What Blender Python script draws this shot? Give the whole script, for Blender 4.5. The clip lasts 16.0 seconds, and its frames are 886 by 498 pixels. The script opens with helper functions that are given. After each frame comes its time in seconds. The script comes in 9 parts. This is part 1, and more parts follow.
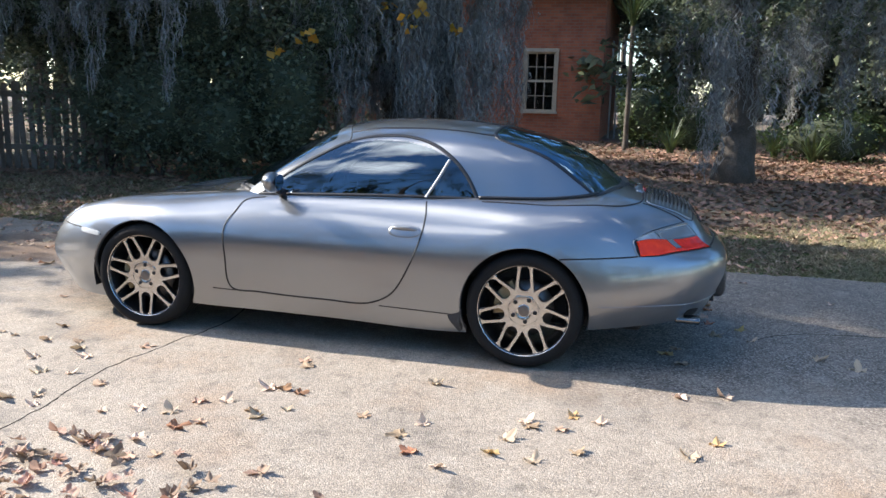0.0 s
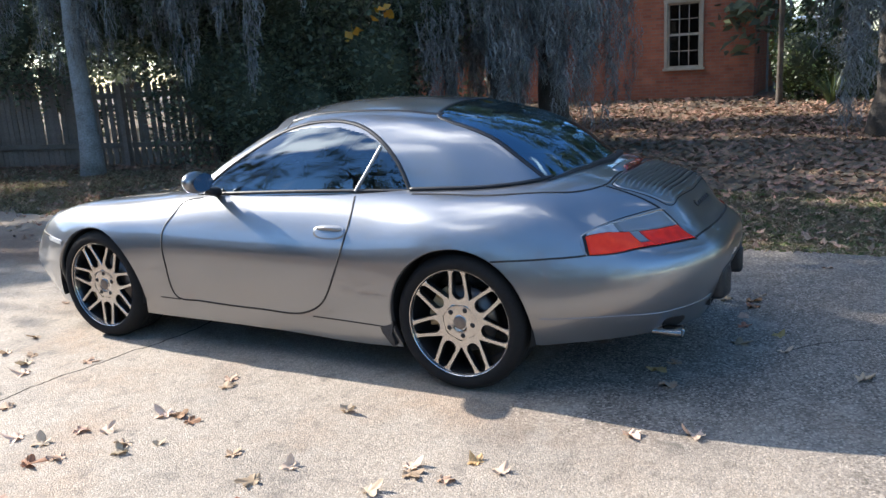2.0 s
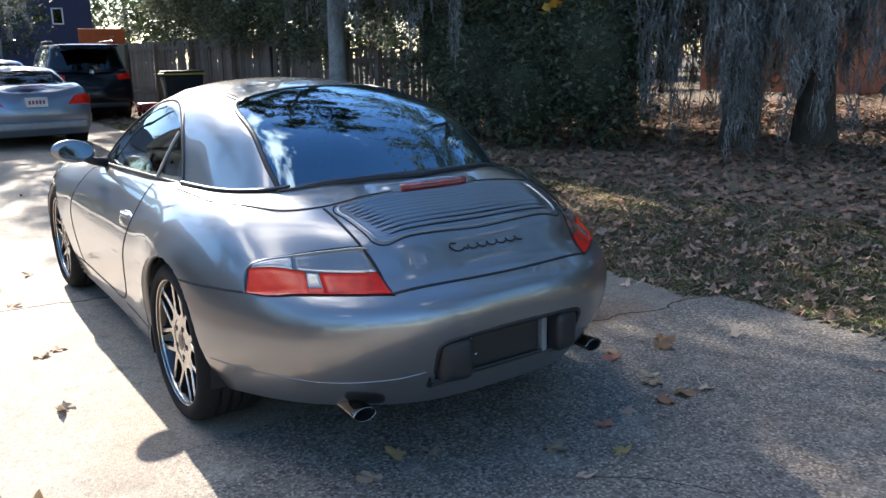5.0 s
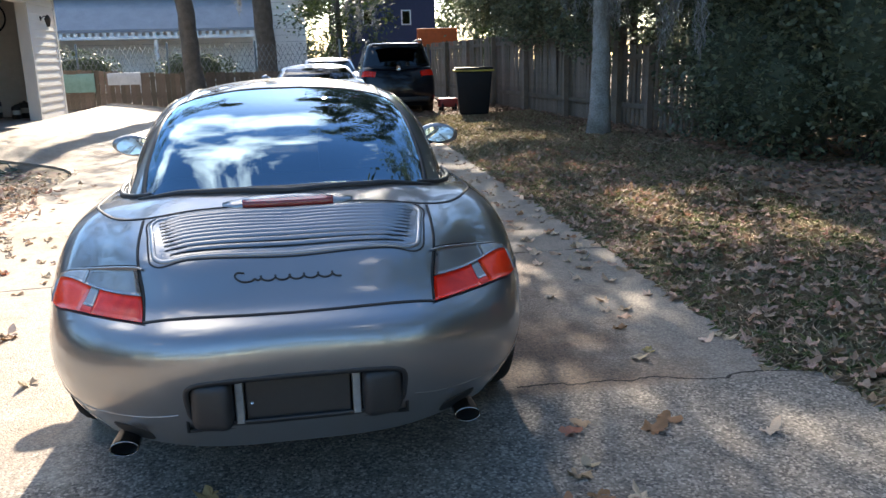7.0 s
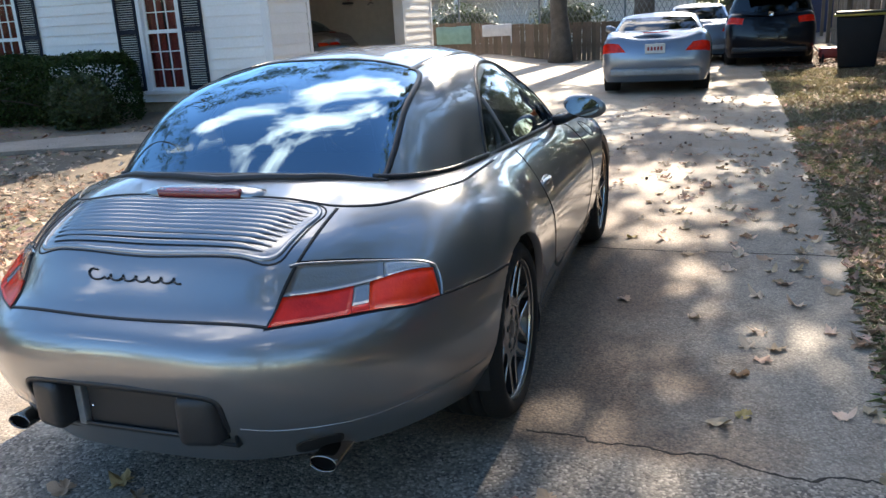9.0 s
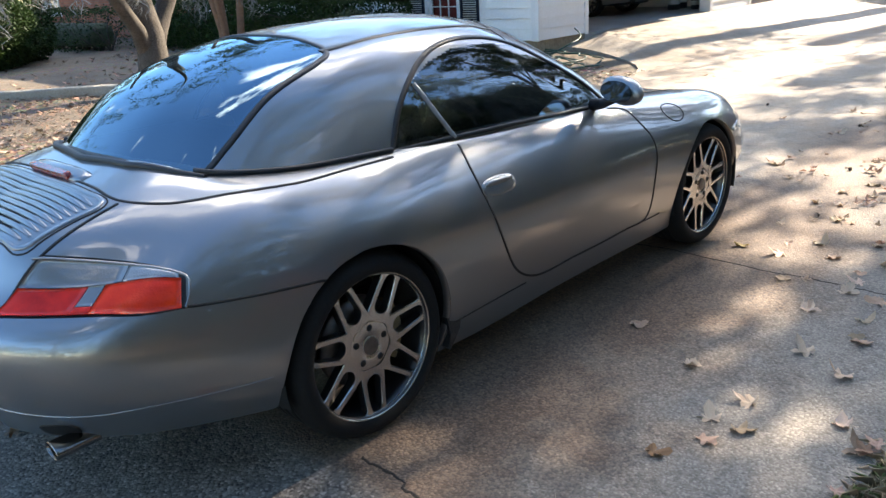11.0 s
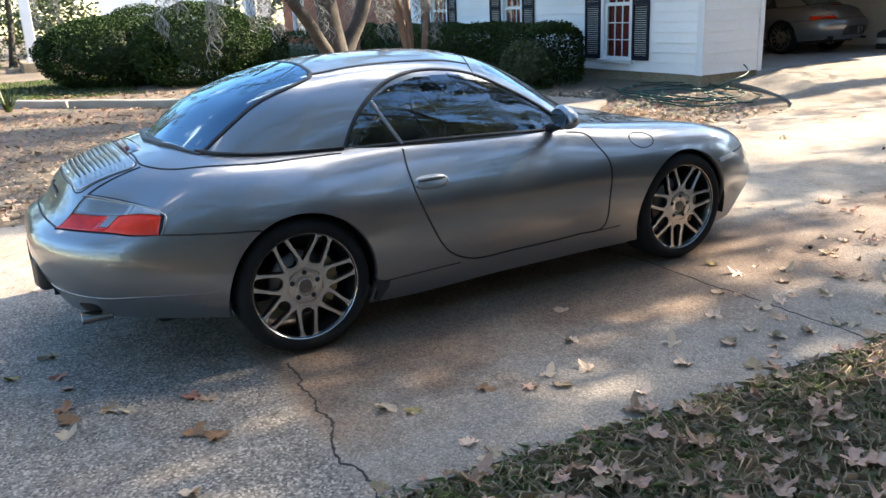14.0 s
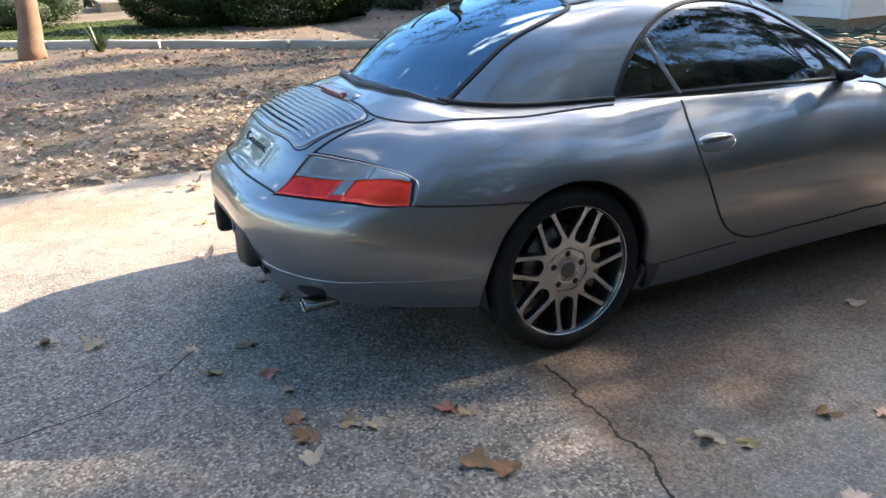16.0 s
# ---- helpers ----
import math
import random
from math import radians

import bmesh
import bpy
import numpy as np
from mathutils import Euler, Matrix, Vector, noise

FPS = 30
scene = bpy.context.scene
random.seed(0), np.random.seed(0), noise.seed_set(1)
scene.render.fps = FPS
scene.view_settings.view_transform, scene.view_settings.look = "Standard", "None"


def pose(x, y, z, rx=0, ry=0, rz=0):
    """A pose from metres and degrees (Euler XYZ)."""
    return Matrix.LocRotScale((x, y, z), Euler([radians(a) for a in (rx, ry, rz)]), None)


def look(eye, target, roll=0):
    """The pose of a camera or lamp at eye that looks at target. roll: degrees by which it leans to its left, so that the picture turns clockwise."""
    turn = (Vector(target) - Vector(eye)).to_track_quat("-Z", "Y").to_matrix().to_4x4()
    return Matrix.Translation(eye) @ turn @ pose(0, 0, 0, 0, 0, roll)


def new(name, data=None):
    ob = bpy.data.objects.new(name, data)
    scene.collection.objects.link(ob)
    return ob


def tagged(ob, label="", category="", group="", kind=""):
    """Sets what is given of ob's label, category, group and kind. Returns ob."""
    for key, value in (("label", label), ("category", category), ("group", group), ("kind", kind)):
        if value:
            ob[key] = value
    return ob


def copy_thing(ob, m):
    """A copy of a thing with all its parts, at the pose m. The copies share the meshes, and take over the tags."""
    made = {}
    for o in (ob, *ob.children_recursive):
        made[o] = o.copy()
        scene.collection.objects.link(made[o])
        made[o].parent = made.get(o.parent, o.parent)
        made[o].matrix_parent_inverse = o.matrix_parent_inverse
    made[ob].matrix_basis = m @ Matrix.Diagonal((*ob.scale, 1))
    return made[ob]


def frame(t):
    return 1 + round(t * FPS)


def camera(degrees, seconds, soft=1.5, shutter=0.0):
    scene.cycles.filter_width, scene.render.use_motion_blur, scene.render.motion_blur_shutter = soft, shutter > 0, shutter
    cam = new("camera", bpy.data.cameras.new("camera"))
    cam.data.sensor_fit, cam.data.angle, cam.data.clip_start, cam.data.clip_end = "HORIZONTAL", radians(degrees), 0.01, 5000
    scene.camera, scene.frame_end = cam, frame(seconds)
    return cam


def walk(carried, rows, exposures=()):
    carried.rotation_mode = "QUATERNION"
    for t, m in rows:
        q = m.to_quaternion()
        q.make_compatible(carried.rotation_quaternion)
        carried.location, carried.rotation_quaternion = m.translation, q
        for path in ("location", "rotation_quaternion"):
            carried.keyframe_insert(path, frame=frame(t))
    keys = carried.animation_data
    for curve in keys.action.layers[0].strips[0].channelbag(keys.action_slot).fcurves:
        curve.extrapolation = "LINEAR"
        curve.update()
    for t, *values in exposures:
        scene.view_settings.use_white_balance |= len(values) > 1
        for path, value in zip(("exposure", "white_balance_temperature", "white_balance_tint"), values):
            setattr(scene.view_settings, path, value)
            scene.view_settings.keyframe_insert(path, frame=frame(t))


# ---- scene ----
cam = camera(58.1, 16.0)
PATH = [
    (0, (-1.777, 4.984, 1.457), (-1.292, 3.081, 1.078), 1.5),
    (0.5, (-1.866, 4.715, 1.452), (-1.32, 2.837, 1.032), -1.2),
    (1, (-2.191, 4.468, 1.463), (-1.492, 2.643, 1.039), -2.3),
    (1.5, (-2.472, 4.197, 1.439), (-1.676, 2.414, 1.005), -2.9),
    (2, (-2.747, 3.899, 1.454), (-1.831, 2.177, 1.01), -3.4),
    (2.5, (-3.095, 3.632, 1.452), (-1.985, 2.027, 1.015), -2.3),
    (3, (-3.342, 3.304, 1.423), (-2.161, 1.751, 0.984), -1.6),
    (3.5, (-3.577, 2.937, 1.437), (-2.274, 1.494, 0.968), -1.6),
    (4, (-3.85, 2.569, 1.427), (-2.347, 1.336, 0.958), -0.9),
    (4.5, (-4.05, 2.123, 1.392), (-2.5, 0.942, 0.94), -0.1),
    (4.7, (-4.118, 1.948, 1.415), (-2.565, 0.776, 0.951), -0.4),
    (6.8, (-4.466, 0.117, 1.404), (-2.56, -0.268, 0.937), -1.2),
    (7, (-4.414, -0.053, 1.394), (-2.5, -0.387, 0.923), -1.4),
    (7.5, (-4.366, -0.464, 1.403), (-2.425, -0.402, 0.923), -4.0),
    (8, (-4.259, -0.855, 1.415), (-2.348, -0.579, 0.894), -3.2),
    (8.2, (-4.174, -0.985, 1.407), (-2.276, -0.64, 0.88), -2.6),
    (10.3, (-3.117, -2.33, 1.476), (-1.629, -1.161, 0.828), -4.8),
    (10.5, (-3.013, -2.458, 1.493), (-1.6, -1.212, 0.822), -4.2),
    (11, (-2.682, -2.68, 1.485), (-1.344, -1.352, 0.818), -3.5),
    (11.5, (-2.428, -2.969, 1.489), (-1.267, -1.474, 0.845), -2.3),
    (12, (-2.329, -3.351, 1.489), (-1.215, -1.813, 0.861), -1.8),
    (12.5, (-2.353, -3.727, 1.508), (-1.317, -2.136, 0.879), -2.1),
    (13, (-2.303, -4.055, 1.51), (-1.31, -2.429, 0.903), -2.5),
    (13.5, (-2.284, -4.178, 1.522), (-1.333, -2.521, 0.93), -2.3),
    (14, (-2.264, -4.172, 1.515), (-1.352, -2.489, 0.936), -2.6),
    (14.5, (-2.27, -4.175, 1.516), (-1.385, -2.477, 0.938), -2.5),
    (15, (-2.331, -4.046, 1.503), (-1.47, -2.338, 0.922), -2.4),
    (15.5, (-2.565, -3.655, 1.496), (-1.753, -1.937, 0.875), -2.4),
    (16, (-2.728, -3.12, 1.444), (-1.949, -1.415, 0.746), -2.5),
]
walk(cam, [(t, look(eye, target, roll)) for t, eye, target, roll in PATH], exposures=((0, 1.32, 6600, 11), (2, 1.28, 6550, 11), (4, 1.3, 6700, 12), (7, 1.54, 7500, 12), (10.5, 1.9, 7750, 12), (12.5, 2.14, 7900, 11), (16, 1.98, 7800, 12)))

# ---- light ----
SUN_EL, SUN_AZ = 30.0, -4.0          # the sun stands ahead of the parked car
sun_dir = Vector((math.cos(radians(SUN_EL)) * math.cos(radians(SUN_AZ)),
                  math.cos(radians(SUN_EL)) * math.sin(radians(SUN_AZ)), math.sin(radians(SUN_EL))))
world = bpy.data.worlds.new("world")
scene.world = world
world.use_nodes = True
wn = world.node_tree.nodes
wl = world.node_tree.links
sky = wn.new("ShaderNodeTexSky")
sky.sky_type = "NISHITA"
sky.sun_disc = False
sky.dust_density = 0.25
sky.ozone_density = 3.5
sky.sun_elevation = radians(SUN_EL)
sky.sun_rotation = radians(90 - SUN_AZ)
# broken white clouds over the blue
geo = wn.new("ShaderNodeTexCoord")
mp = wn.new("ShaderNodeMapping")
mp.inputs["Scale"].default_value = (1.9, 1.9, 2.2)
cn = wn.new("ShaderNodeTexNoise")
cn.inputs["Scale"].default_value = 1.7
cn.inputs["Detail"].default_value = 9.0
cn.inputs["Roughness"].default_value = 0.52
cr = wn.new("ShaderNodeValToRGB")
cr.color_ramp.elements[0].position, cr.color_ramp.elements[1].position = 0.60, 0.76
mix = wn.new("ShaderNodeMixRGB")
mix.inputs[2].default_value = (13.0, 13.2, 13.6, 1)
wl.new(geo.outputs["Generated"], mp.inputs["Vector"])
wl.new(mp.outputs["Vector"], cn.inputs["Vector"])
# they gather in one bank high ahead and thin out elsewhere
dt = wn.new("ShaderNodeVectorMath")
dt.operation = "DOT_PRODUCT"
dt.inputs[1].default_value = Vector((0.44, 0.30, 0.86)).normalized()
bank = wn.new("ShaderNodeMapRange")
for key, val in (("From Min", 0.84), ("From Max", 0.99), ("To Min", -0.03), ("To Max", 0.22)):
    bank.inputs[key].default_value = val
ad = wn.new("ShaderNodeMath")
wl.new(geo.outputs["Generated"], dt.inputs[0])
wl.new(dt.outputs["Value"], bank.inputs["Value"])
wl.new(bank.outputs["Result"], ad.inputs[0])
wl.new(cn.outputs["Fac"], ad.inputs[1])
wl.new(ad.outputs[0], cr.inputs["Fac"])
wl.new(cr.outputs["Color"], mix.inputs["Fac"])
deep = wn.new("ShaderNodeHueSaturation")
deep.inputs["Saturation"].default_value = 1.16
wl.new(sky.outputs["Color"], deep.inputs["Color"])
wl.new(deep.outputs["Color"], mix.inputs[1])
wl.new(mix.outputs["Color"], wn["Background"].inputs["Color"])
wn["Background"].inputs["Strength"].default_value = 0.158
sun = new("sun", bpy.data.lights.new("sun", "SUN"))
sun.data.energy = 5.0
sun.data.angle = radians(0.55)
sun.data.color = (1.0, 0.95, 0.87)
sun.matrix_world = look(sun_dir * 40, (0, 0, 0))


# ---- materials ----
def material(name, color, rough=0.5, metal=0.0, second=None, scale=8.0, fine=60.0, bump=0.0, bump_scale=120.0,
             coat=0.0, detail=6.0, spec=0.5, island=0.0, coat_rough=0.03, object_random=0.0, sheen=0.0, trans=0.0):
    """Two-scale mottling of two colours, grain bump, optional clear coat and per-piece variation."""
    m = bpy.data.materials.new(name)
    m.use_nodes = True
    n, l = m.node_tree.nodes, m.node_tree.links
    b = n["Principled BSDF"]
    tc = n.new("ShaderNodeTexCoord")
    second = second or tuple(c * 0.72 for c in color)
    big, small = n.new("ShaderNodeTexNoise"), n.new("ShaderNodeTexNoise")
    big.inputs["Scale"].default_value, small.inputs["Scale"].default_value = scale, fine
    big.inputs["Detail"].default_value = small.inputs["Detail"].default_value = detail
    l.new(tc.outputs["Object"], big.inputs["Vector"])
    l.new(tc.outputs["Object"], small.inputs["Vector"])
    add = n.new("ShaderNodeMath")
    add.operation = "ADD"
    l.new(big.outputs["Fac"], add.inputs[0])
    l.new(small.outputs["Fac"], add.inputs[1])
    ramp = n.new("ShaderNodeMapRange")
    ramp.inputs["From Min"].default_value, ramp.inputs["From Max"].default_value = 0.72, 1.28
    l.new(add.outputs[0], ramp.inputs["Value"])
    mx = n.new("ShaderNodeMixRGB")
    mx.inputs[1].default_value, mx.inputs[2].default_value = (*second, 1), (*color, 1)
    l.new(ramp.outputs["Result"], mx.inputs["Fac"])
    out = mx.outputs["Color"]
    if island or object_random:
        g = n.new("ShaderNodeNewGeometry") if island else n.new("ShaderNodeObjectInfo")
        hs = n.new("ShaderNodeHueSaturation")
        mr = n.new("ShaderNodeMapRange")
        amount = island or object_random
        mr.inputs["To Min"].default_value, mr.inputs["To Max"].default_value = 1 - amount, 1 + amount
        l.new(g.outputs["Random Per Island" if island else "Random"], mr.inputs["Value"])
        l.new(mr.outputs["Result"], hs.inputs["Value"])
        hr = n.new("ShaderNodeMapRange")
        hr.inputs["To Min"].default_value, hr.inputs["To Max"].default_value = 0.5 + amount * 0.05, 0.5 - amount * 0.05
        l.new(g.outputs["Random Per Island" if island else "Random"], hr.inputs["Value"])
        l.new(hr.outputs["Result"], hs.inputs["Hue"])
        l.new(out, hs.inputs["Color"])
        out = hs.outputs["Color"]
    l.new(out, b.inputs["Base Color"])
    b.inputs["Roughness"].default_value, b.inputs["Metallic"].default_value = rough, metal
    b.inputs["Specular IOR Level"].default_value = spec
    b.inputs["Coat Weight"].default_value, b.inputs["Coat Roughness"].default_value = coat, coat_rough
    if bump:
        bn, bt = n.new("ShaderNodeBump"), n.new("ShaderNodeTexNoise")
        bt.inputs["Scale"].default_value, bt.inputs["Detail"].default_value = bump_scale, 4.0
        bn.inputs["Strength"].default_value, bn.inputs["Distance"].default_value = bump, 0.01
        l.new(tc.outputs["Object"], bt.inputs["Vector"])
        l.new(bt.outputs["Fac"], bn.inputs["Height"])
        l.new(bn.outputs["Normal"], b.inputs["Normal"])
    if trans:
        t = n.new("ShaderNodeBsdfTranslucent")
        ms = n.new("ShaderNodeMixShader")
        ms.inputs[0].default_value = trans
        l.new(out, t.inputs["Color"])
        l.new(b.outputs[0], ms.inputs[1])
        l.new(t.outputs[0], ms.inputs[2])
        l.new(ms.outputs[0], n["Material Output"].inputs["Surface"])
    return m


def glass(name, tint, rough=0.0, sheen=(0.95, 0.97, 1.0), ior=1.5):
    """Thin tinted glazing: a see-through tint under a mirror-like surface."""
    m = bpy.data.materials.new(name)
    m.use_nodes = True
    n, l = m.node_tree.nodes, m.node_tree.links
    n.remove(n["Principled BSDF"])
    t, g, f, s = (n.new("ShaderNodeBsdfTransparent"), n.new("ShaderNodeBsdfGlossy"), n.new("ShaderNodeLayerWeight"), n.new("ShaderNodeMixShader"))
    pw, mr = n.new("ShaderNodeMath"), n.new("ShaderNodeMapRange")
    pw.operation = "POWER"
    pw.inputs[1].default_value = 4.5
    f.inputs["Blend"].default_value = 0.5
    t.inputs["Color"].default_value = (*tint, 1)
    g.inputs["Roughness"].default_value = rough
    g.inputs["Color"].default_value = (*sheen, 1)
    mr.inputs["To Min"].default_value = ((ior - 1) / (ior + 1)) ** 2
    l.new(f.outputs["Facing"], pw.inputs[0])
    l.new(pw.outputs[0], mr.inputs["Value"])
    l.new(mr.outputs["Result"], s.inputs[0])
    l.new(t.outputs[0], s.inputs[1])
    l.new(g.outputs[0], s.inputs[2])
    l.new(s.outputs[0], n["Material Output"].inputs["Surface"])
    return m


def paint_material(name, color, metal=0.75, rough=0.30):
    """Metallic car paint: fine flakes under a clear coat with a faint film of dust."""
    m = material(name, color, rough=rough, metal=metal, second=tuple(c * 0.94 for c in color), scale=1.5, fine=900.0,
                 coat=1.0, bump=0.012, bump_scale=1400.0)
    n, l = m.node_tree.nodes, m.node_tree.links
    n["Principled BSDF"].inputs["Coat IOR"].default_value = 1.7
    tc, ns, mr = n.new("ShaderNodeTexCoord"), n.new("ShaderNodeTexNoise"), n.new("ShaderNodeMapRange")
    ns.inputs["Scale"].default_value = 3.0
    ns.inputs["Detail"].default_value = 8.0
    l.new(tc.outputs["Object"], ns.inputs["Vector"])
    l.new(ns.outputs["Fac"], mr.inputs["Value"])
    mr.inputs["To Min"].default_value, mr.inputs["To Max"].default_value = 0.012, 0.03
    l.new(mr.outputs["Result"], n["Principled BSDF"].inputs["Coat Roughness"])
    return m


M_PAINT = paint_material("silver_paint", (0.258, 0.265, 0.276), 0.84, 0.32)
M_GAP = material("panel_gap", (0.012, 0.012, 0.013), 0.7)
M_TRIM = material("black_rubber_trim", (0.018, 0.018, 0.02), 0.45, bump=0.1)
M_PLASTIC = material("black_plastic", (0.02, 0.021, 0.024), 0.42, bump=0.2, bump_scale=500)
M_TYRE = material("tyre_rubber", (0.009, 0.009, 0.0095), 0.8, spec=0.25, second=(0.014, 0.0135, 0.013), scale=5, fine=90, bump=0.15, bump_scale=260)
M_WHEEL = material("machined_alloy", (0.62, 0.59, 0.55), 0.2, 0.92, second=(0.54, 0.51, 0.47), scale=4, fine=200)
M_WHEEL_DARK = material("black_wheel_paint", (0.012, 0.012, 0.013), 0.3, coat=0.5)
M_DISC = material("brake_disc_steel", (0.22, 0.2, 0.19), 0.4, 0.9)
M_CALIPER = material("tan_caliper", (0.36, 0.27, 0.15), 0.45, 0.4)
M_CHROME = material("bright_metal", (0.75, 0.75, 0.76), 0.12, 1.0, second=(0.68, 0.68, 0.7))
M_PIPE = material("steel_tailpipe", (0.30, 0.29, 0.28), 0.18, 1.0)
M_GREY_TRIM = material("grey_trim", (0.30, 0.31, 0.32), 0.45, 0.2)
# blue gloss colour and raised IOR put the deep blue of mirrored sky into the glass
M_GLASS = glass("tinted_car_glass", (0.19, 0.215, 0.225), sheen=(0.78, 0.90, 1.0), ior=2.2)
M_GLASS_REAR = glass("tinted_rear_glass", (0.27, 0.31, 0.30), sheen=(0.55, 0.81, 1.0), ior=3.2)
M_INTERIOR = material("dark_leather", (0.03, 0.031, 0.034), 0.6, bump=0.2)
M_RED = material("red_lens", (0.86, 0.024, 0.008), 0.12, spec=0.25, second=(0.55, 0.012, 0.006), scale=9, fine=22, bump=0.12, bump_scale=160, coat=0.2)
M_RED_DARK = material("dull_red_lens", (0.30, 0.02, 0.014), 0.2, coat=0.6)
M_AMBER = material("orange_red_lens", (0.93, 0.052, 0.010), 0.12, spec=0.25, second=(0.74, 0.024, 0.007), scale=9, fine=22, bump=0.12, bump_scale=160, coat=0.2)
M_CLEAR = material("smoked_clear_lens", (0.22, 0.225, 0.23), 0.10, 0.45, coat=1.0, second=(0.22, 0.225, 0.23), fine=26, bump=0.1, bump_scale=160)
M_SMOKE = material("ribbed_clear_lens", (0.42, 0.43, 0.44), 0.12, 0.3, coat=1.0, second=(0.3, 0.31, 0.32), fine=40, bump=0.2, bump_scale=200)
M_SIDE_LENS = material("white_marker_lens", (0.62, 0.63, 0.62), 0.15, coat=1.0)


# ---- building helpers ----
def mesh_object(name, me, mat, parent=None, label="", smooth=True):
    for m in (mat if isinstance(mat, (list, tuple)) else [mat]):
        me.materials.append(m)
    if smooth:
        me.polygons.foreach_set("use_smooth", np.ones(len(me.polygons), bool))
    ob = new(name, me)
    if parent is not None:
        ob.parent = parent
    if label:
        ob["label"] = label
    return ob


def part(name, bm, mat, parent=None, label="", smooth=False):
    me = bpy.data.meshes.new(name)
    bm.to_mesh(me)
    bm.free()
    return mesh_object(name, me, mat, parent, label, smooth)


def pydata(name, verts, faces, mat, parent=None, label="", smooth=False):
    me = bpy.data.meshes.new(name)
    me.from_pydata([tuple(map(float, v)) for v in verts], [], [tuple(int(i) for i in q) for q in faces])
    me.update()
    return mesh_object(name, me, mat, parent, label, smooth)


def quads(name, verts, mat, parent=None, label="", smooth=False, per=4):
    """A mesh of many separate polygons with `per` corners each, from an array (n * per, 3)."""
    verts = np.asarray(verts, np.float32).reshape(-1, 3)
    n = len(verts)
    me = bpy.data.meshes.new(name)
    me.vertices.add(n)
    me.vertices.foreach_set("co", verts.ravel())
    me.loops.add(n)
    me.loops.foreach_set("vertex_index", np.arange(n, dtype=np.int32))
    me.polygons.add(n // per)
    me.polygons.foreach_set("loop_start", np.arange(0, n, per, dtype=np.int32))
    me.update(calc_edges=True)
    return mesh_object(name, me, mat, parent, label, smooth)


def empty(name, loc=(0, 0, 0), rz=0.0):
    e = new(name)
    e.empty_display_size = 0.1
    e.matrix_world = pose(*loc, 0, 0, rz)
    return e


def add_box(bm, lo, hi, bevel=0.0, m=None, segments=2):
    c = [(a + b) / 2 for a, b in zip(lo, hi)]
    s = [abs(b - a) for a, b in zip(lo, hi)]
    mat = Matrix.Translation(c) @ Matrix.Diagonal((*s, 1))
    if m is not None:
        mat = m @ mat
    got = bmesh.ops.create_cube(bm, size=1.0, matrix=mat)
    if bevel:
        edges = list({e for v in got["verts"] for e in v.link_edges})
        bmesh.ops.bevel(bm, geom=edges, offset=bevel, segments=segments, affect="EDGES", profile=0.5)
    return got["verts"]


def box(name, lo, hi, mat, parent=None, label="", bevel=0.0, m=None):
    bm = bmesh.new()
    add_box(bm, lo, hi, bevel, m)
    return part(name, bm, mat, parent, label)


def lathe(name, profile, mat, parent=None, label="", seg=48, axis="y", at=(0, 0, 0), smooth=True, closed=False):
    """Turns (radius, along) pairs round an axis."""
    vs, fs = [], []
    k = len(profile)
    for i in range(seg):
        a = 2 * math.pi * i / seg
        for r, h in profile:
            p = (r * math.cos(a), h, r * math.sin(a)) if axis == "y" else (r * math.cos(a), r * math.sin(a), h)
            vs.append([p[j] + at[j] for j in range(3)])
    for i in range(seg):
        j = (i + 1) % seg
        for q in range(k if closed else k - 1):
            q2 = (q + 1) % k
            fs.append((i * k + q, i * k + q2, j * k + q2, j * k + q))
    bm = bmesh.new()
    bv = [bm.verts.new(v) for v in vs]
    for f in fs:
        try:
            bm.faces.new([bv[i] for i in f])
        except ValueError:
            pass
    bmesh.ops.remove_doubles(bm, verts=bm.verts, dist=1e-5)
    bmesh.ops.recalc_face_normals(bm, faces=bm.faces)
    return part(name, bm, mat, parent, label, smooth)


def tube_arrays(path, radii, seg=8):
    """Vertices and faces of a tapered tube along a path."""
    path = np.asarray(path, float)
    n = len(path)
    radii = np.broadcast_to(np.asarray(radii, float), (n,))
    t = np.gradient(path, axis=0)
    t /= np.linalg.norm(t, axis=1)[:, None] + 1e-9
    ref = np.array([0, 0, 1.0]) if abs(t[0, 2]) < 0.9 else np.array([1.0, 0, 0])
    vs = []
    for p, d, r in zip(path, t, radii):
        s = np.cross(d, ref)
        s /= np.linalg.norm(s) + 1e-9
        u = np.cross(s, d)
        for k in range(seg):
            a = 2 * math.pi * k / seg
            vs.append(p + r * (math.cos(a) * s + math.sin(a) * u))
    fs = [(i * seg + k, i * seg + (k + 1) % seg, (i + 1) * seg + (k + 1) % seg, (i + 1) * seg + k) for i in range(n - 1) for k in range(seg)]
    fs += [tuple(range(seg))[::-1], tuple((n - 1) * seg + k for k in range(seg))]
    return vs, fs


def tube(name, path, radii, mat, parent=None, label="", seg=8):
    vs, fs = tube_arrays(path, radii, seg)
    return pydata(name, vs, fs, mat, parent, label, True)


def joined_tubes(name, items, mat, parent=None, label=""):
    V, F = [], []
    for path, radii, seg in items:
        vs, fs = tube_arrays(path, radii, seg)
        k = len(V)
        V += vs
        F += [tuple(i + k for i in f) for f in fs]
    return pydata(name, V, F, mat, parent, label, True)


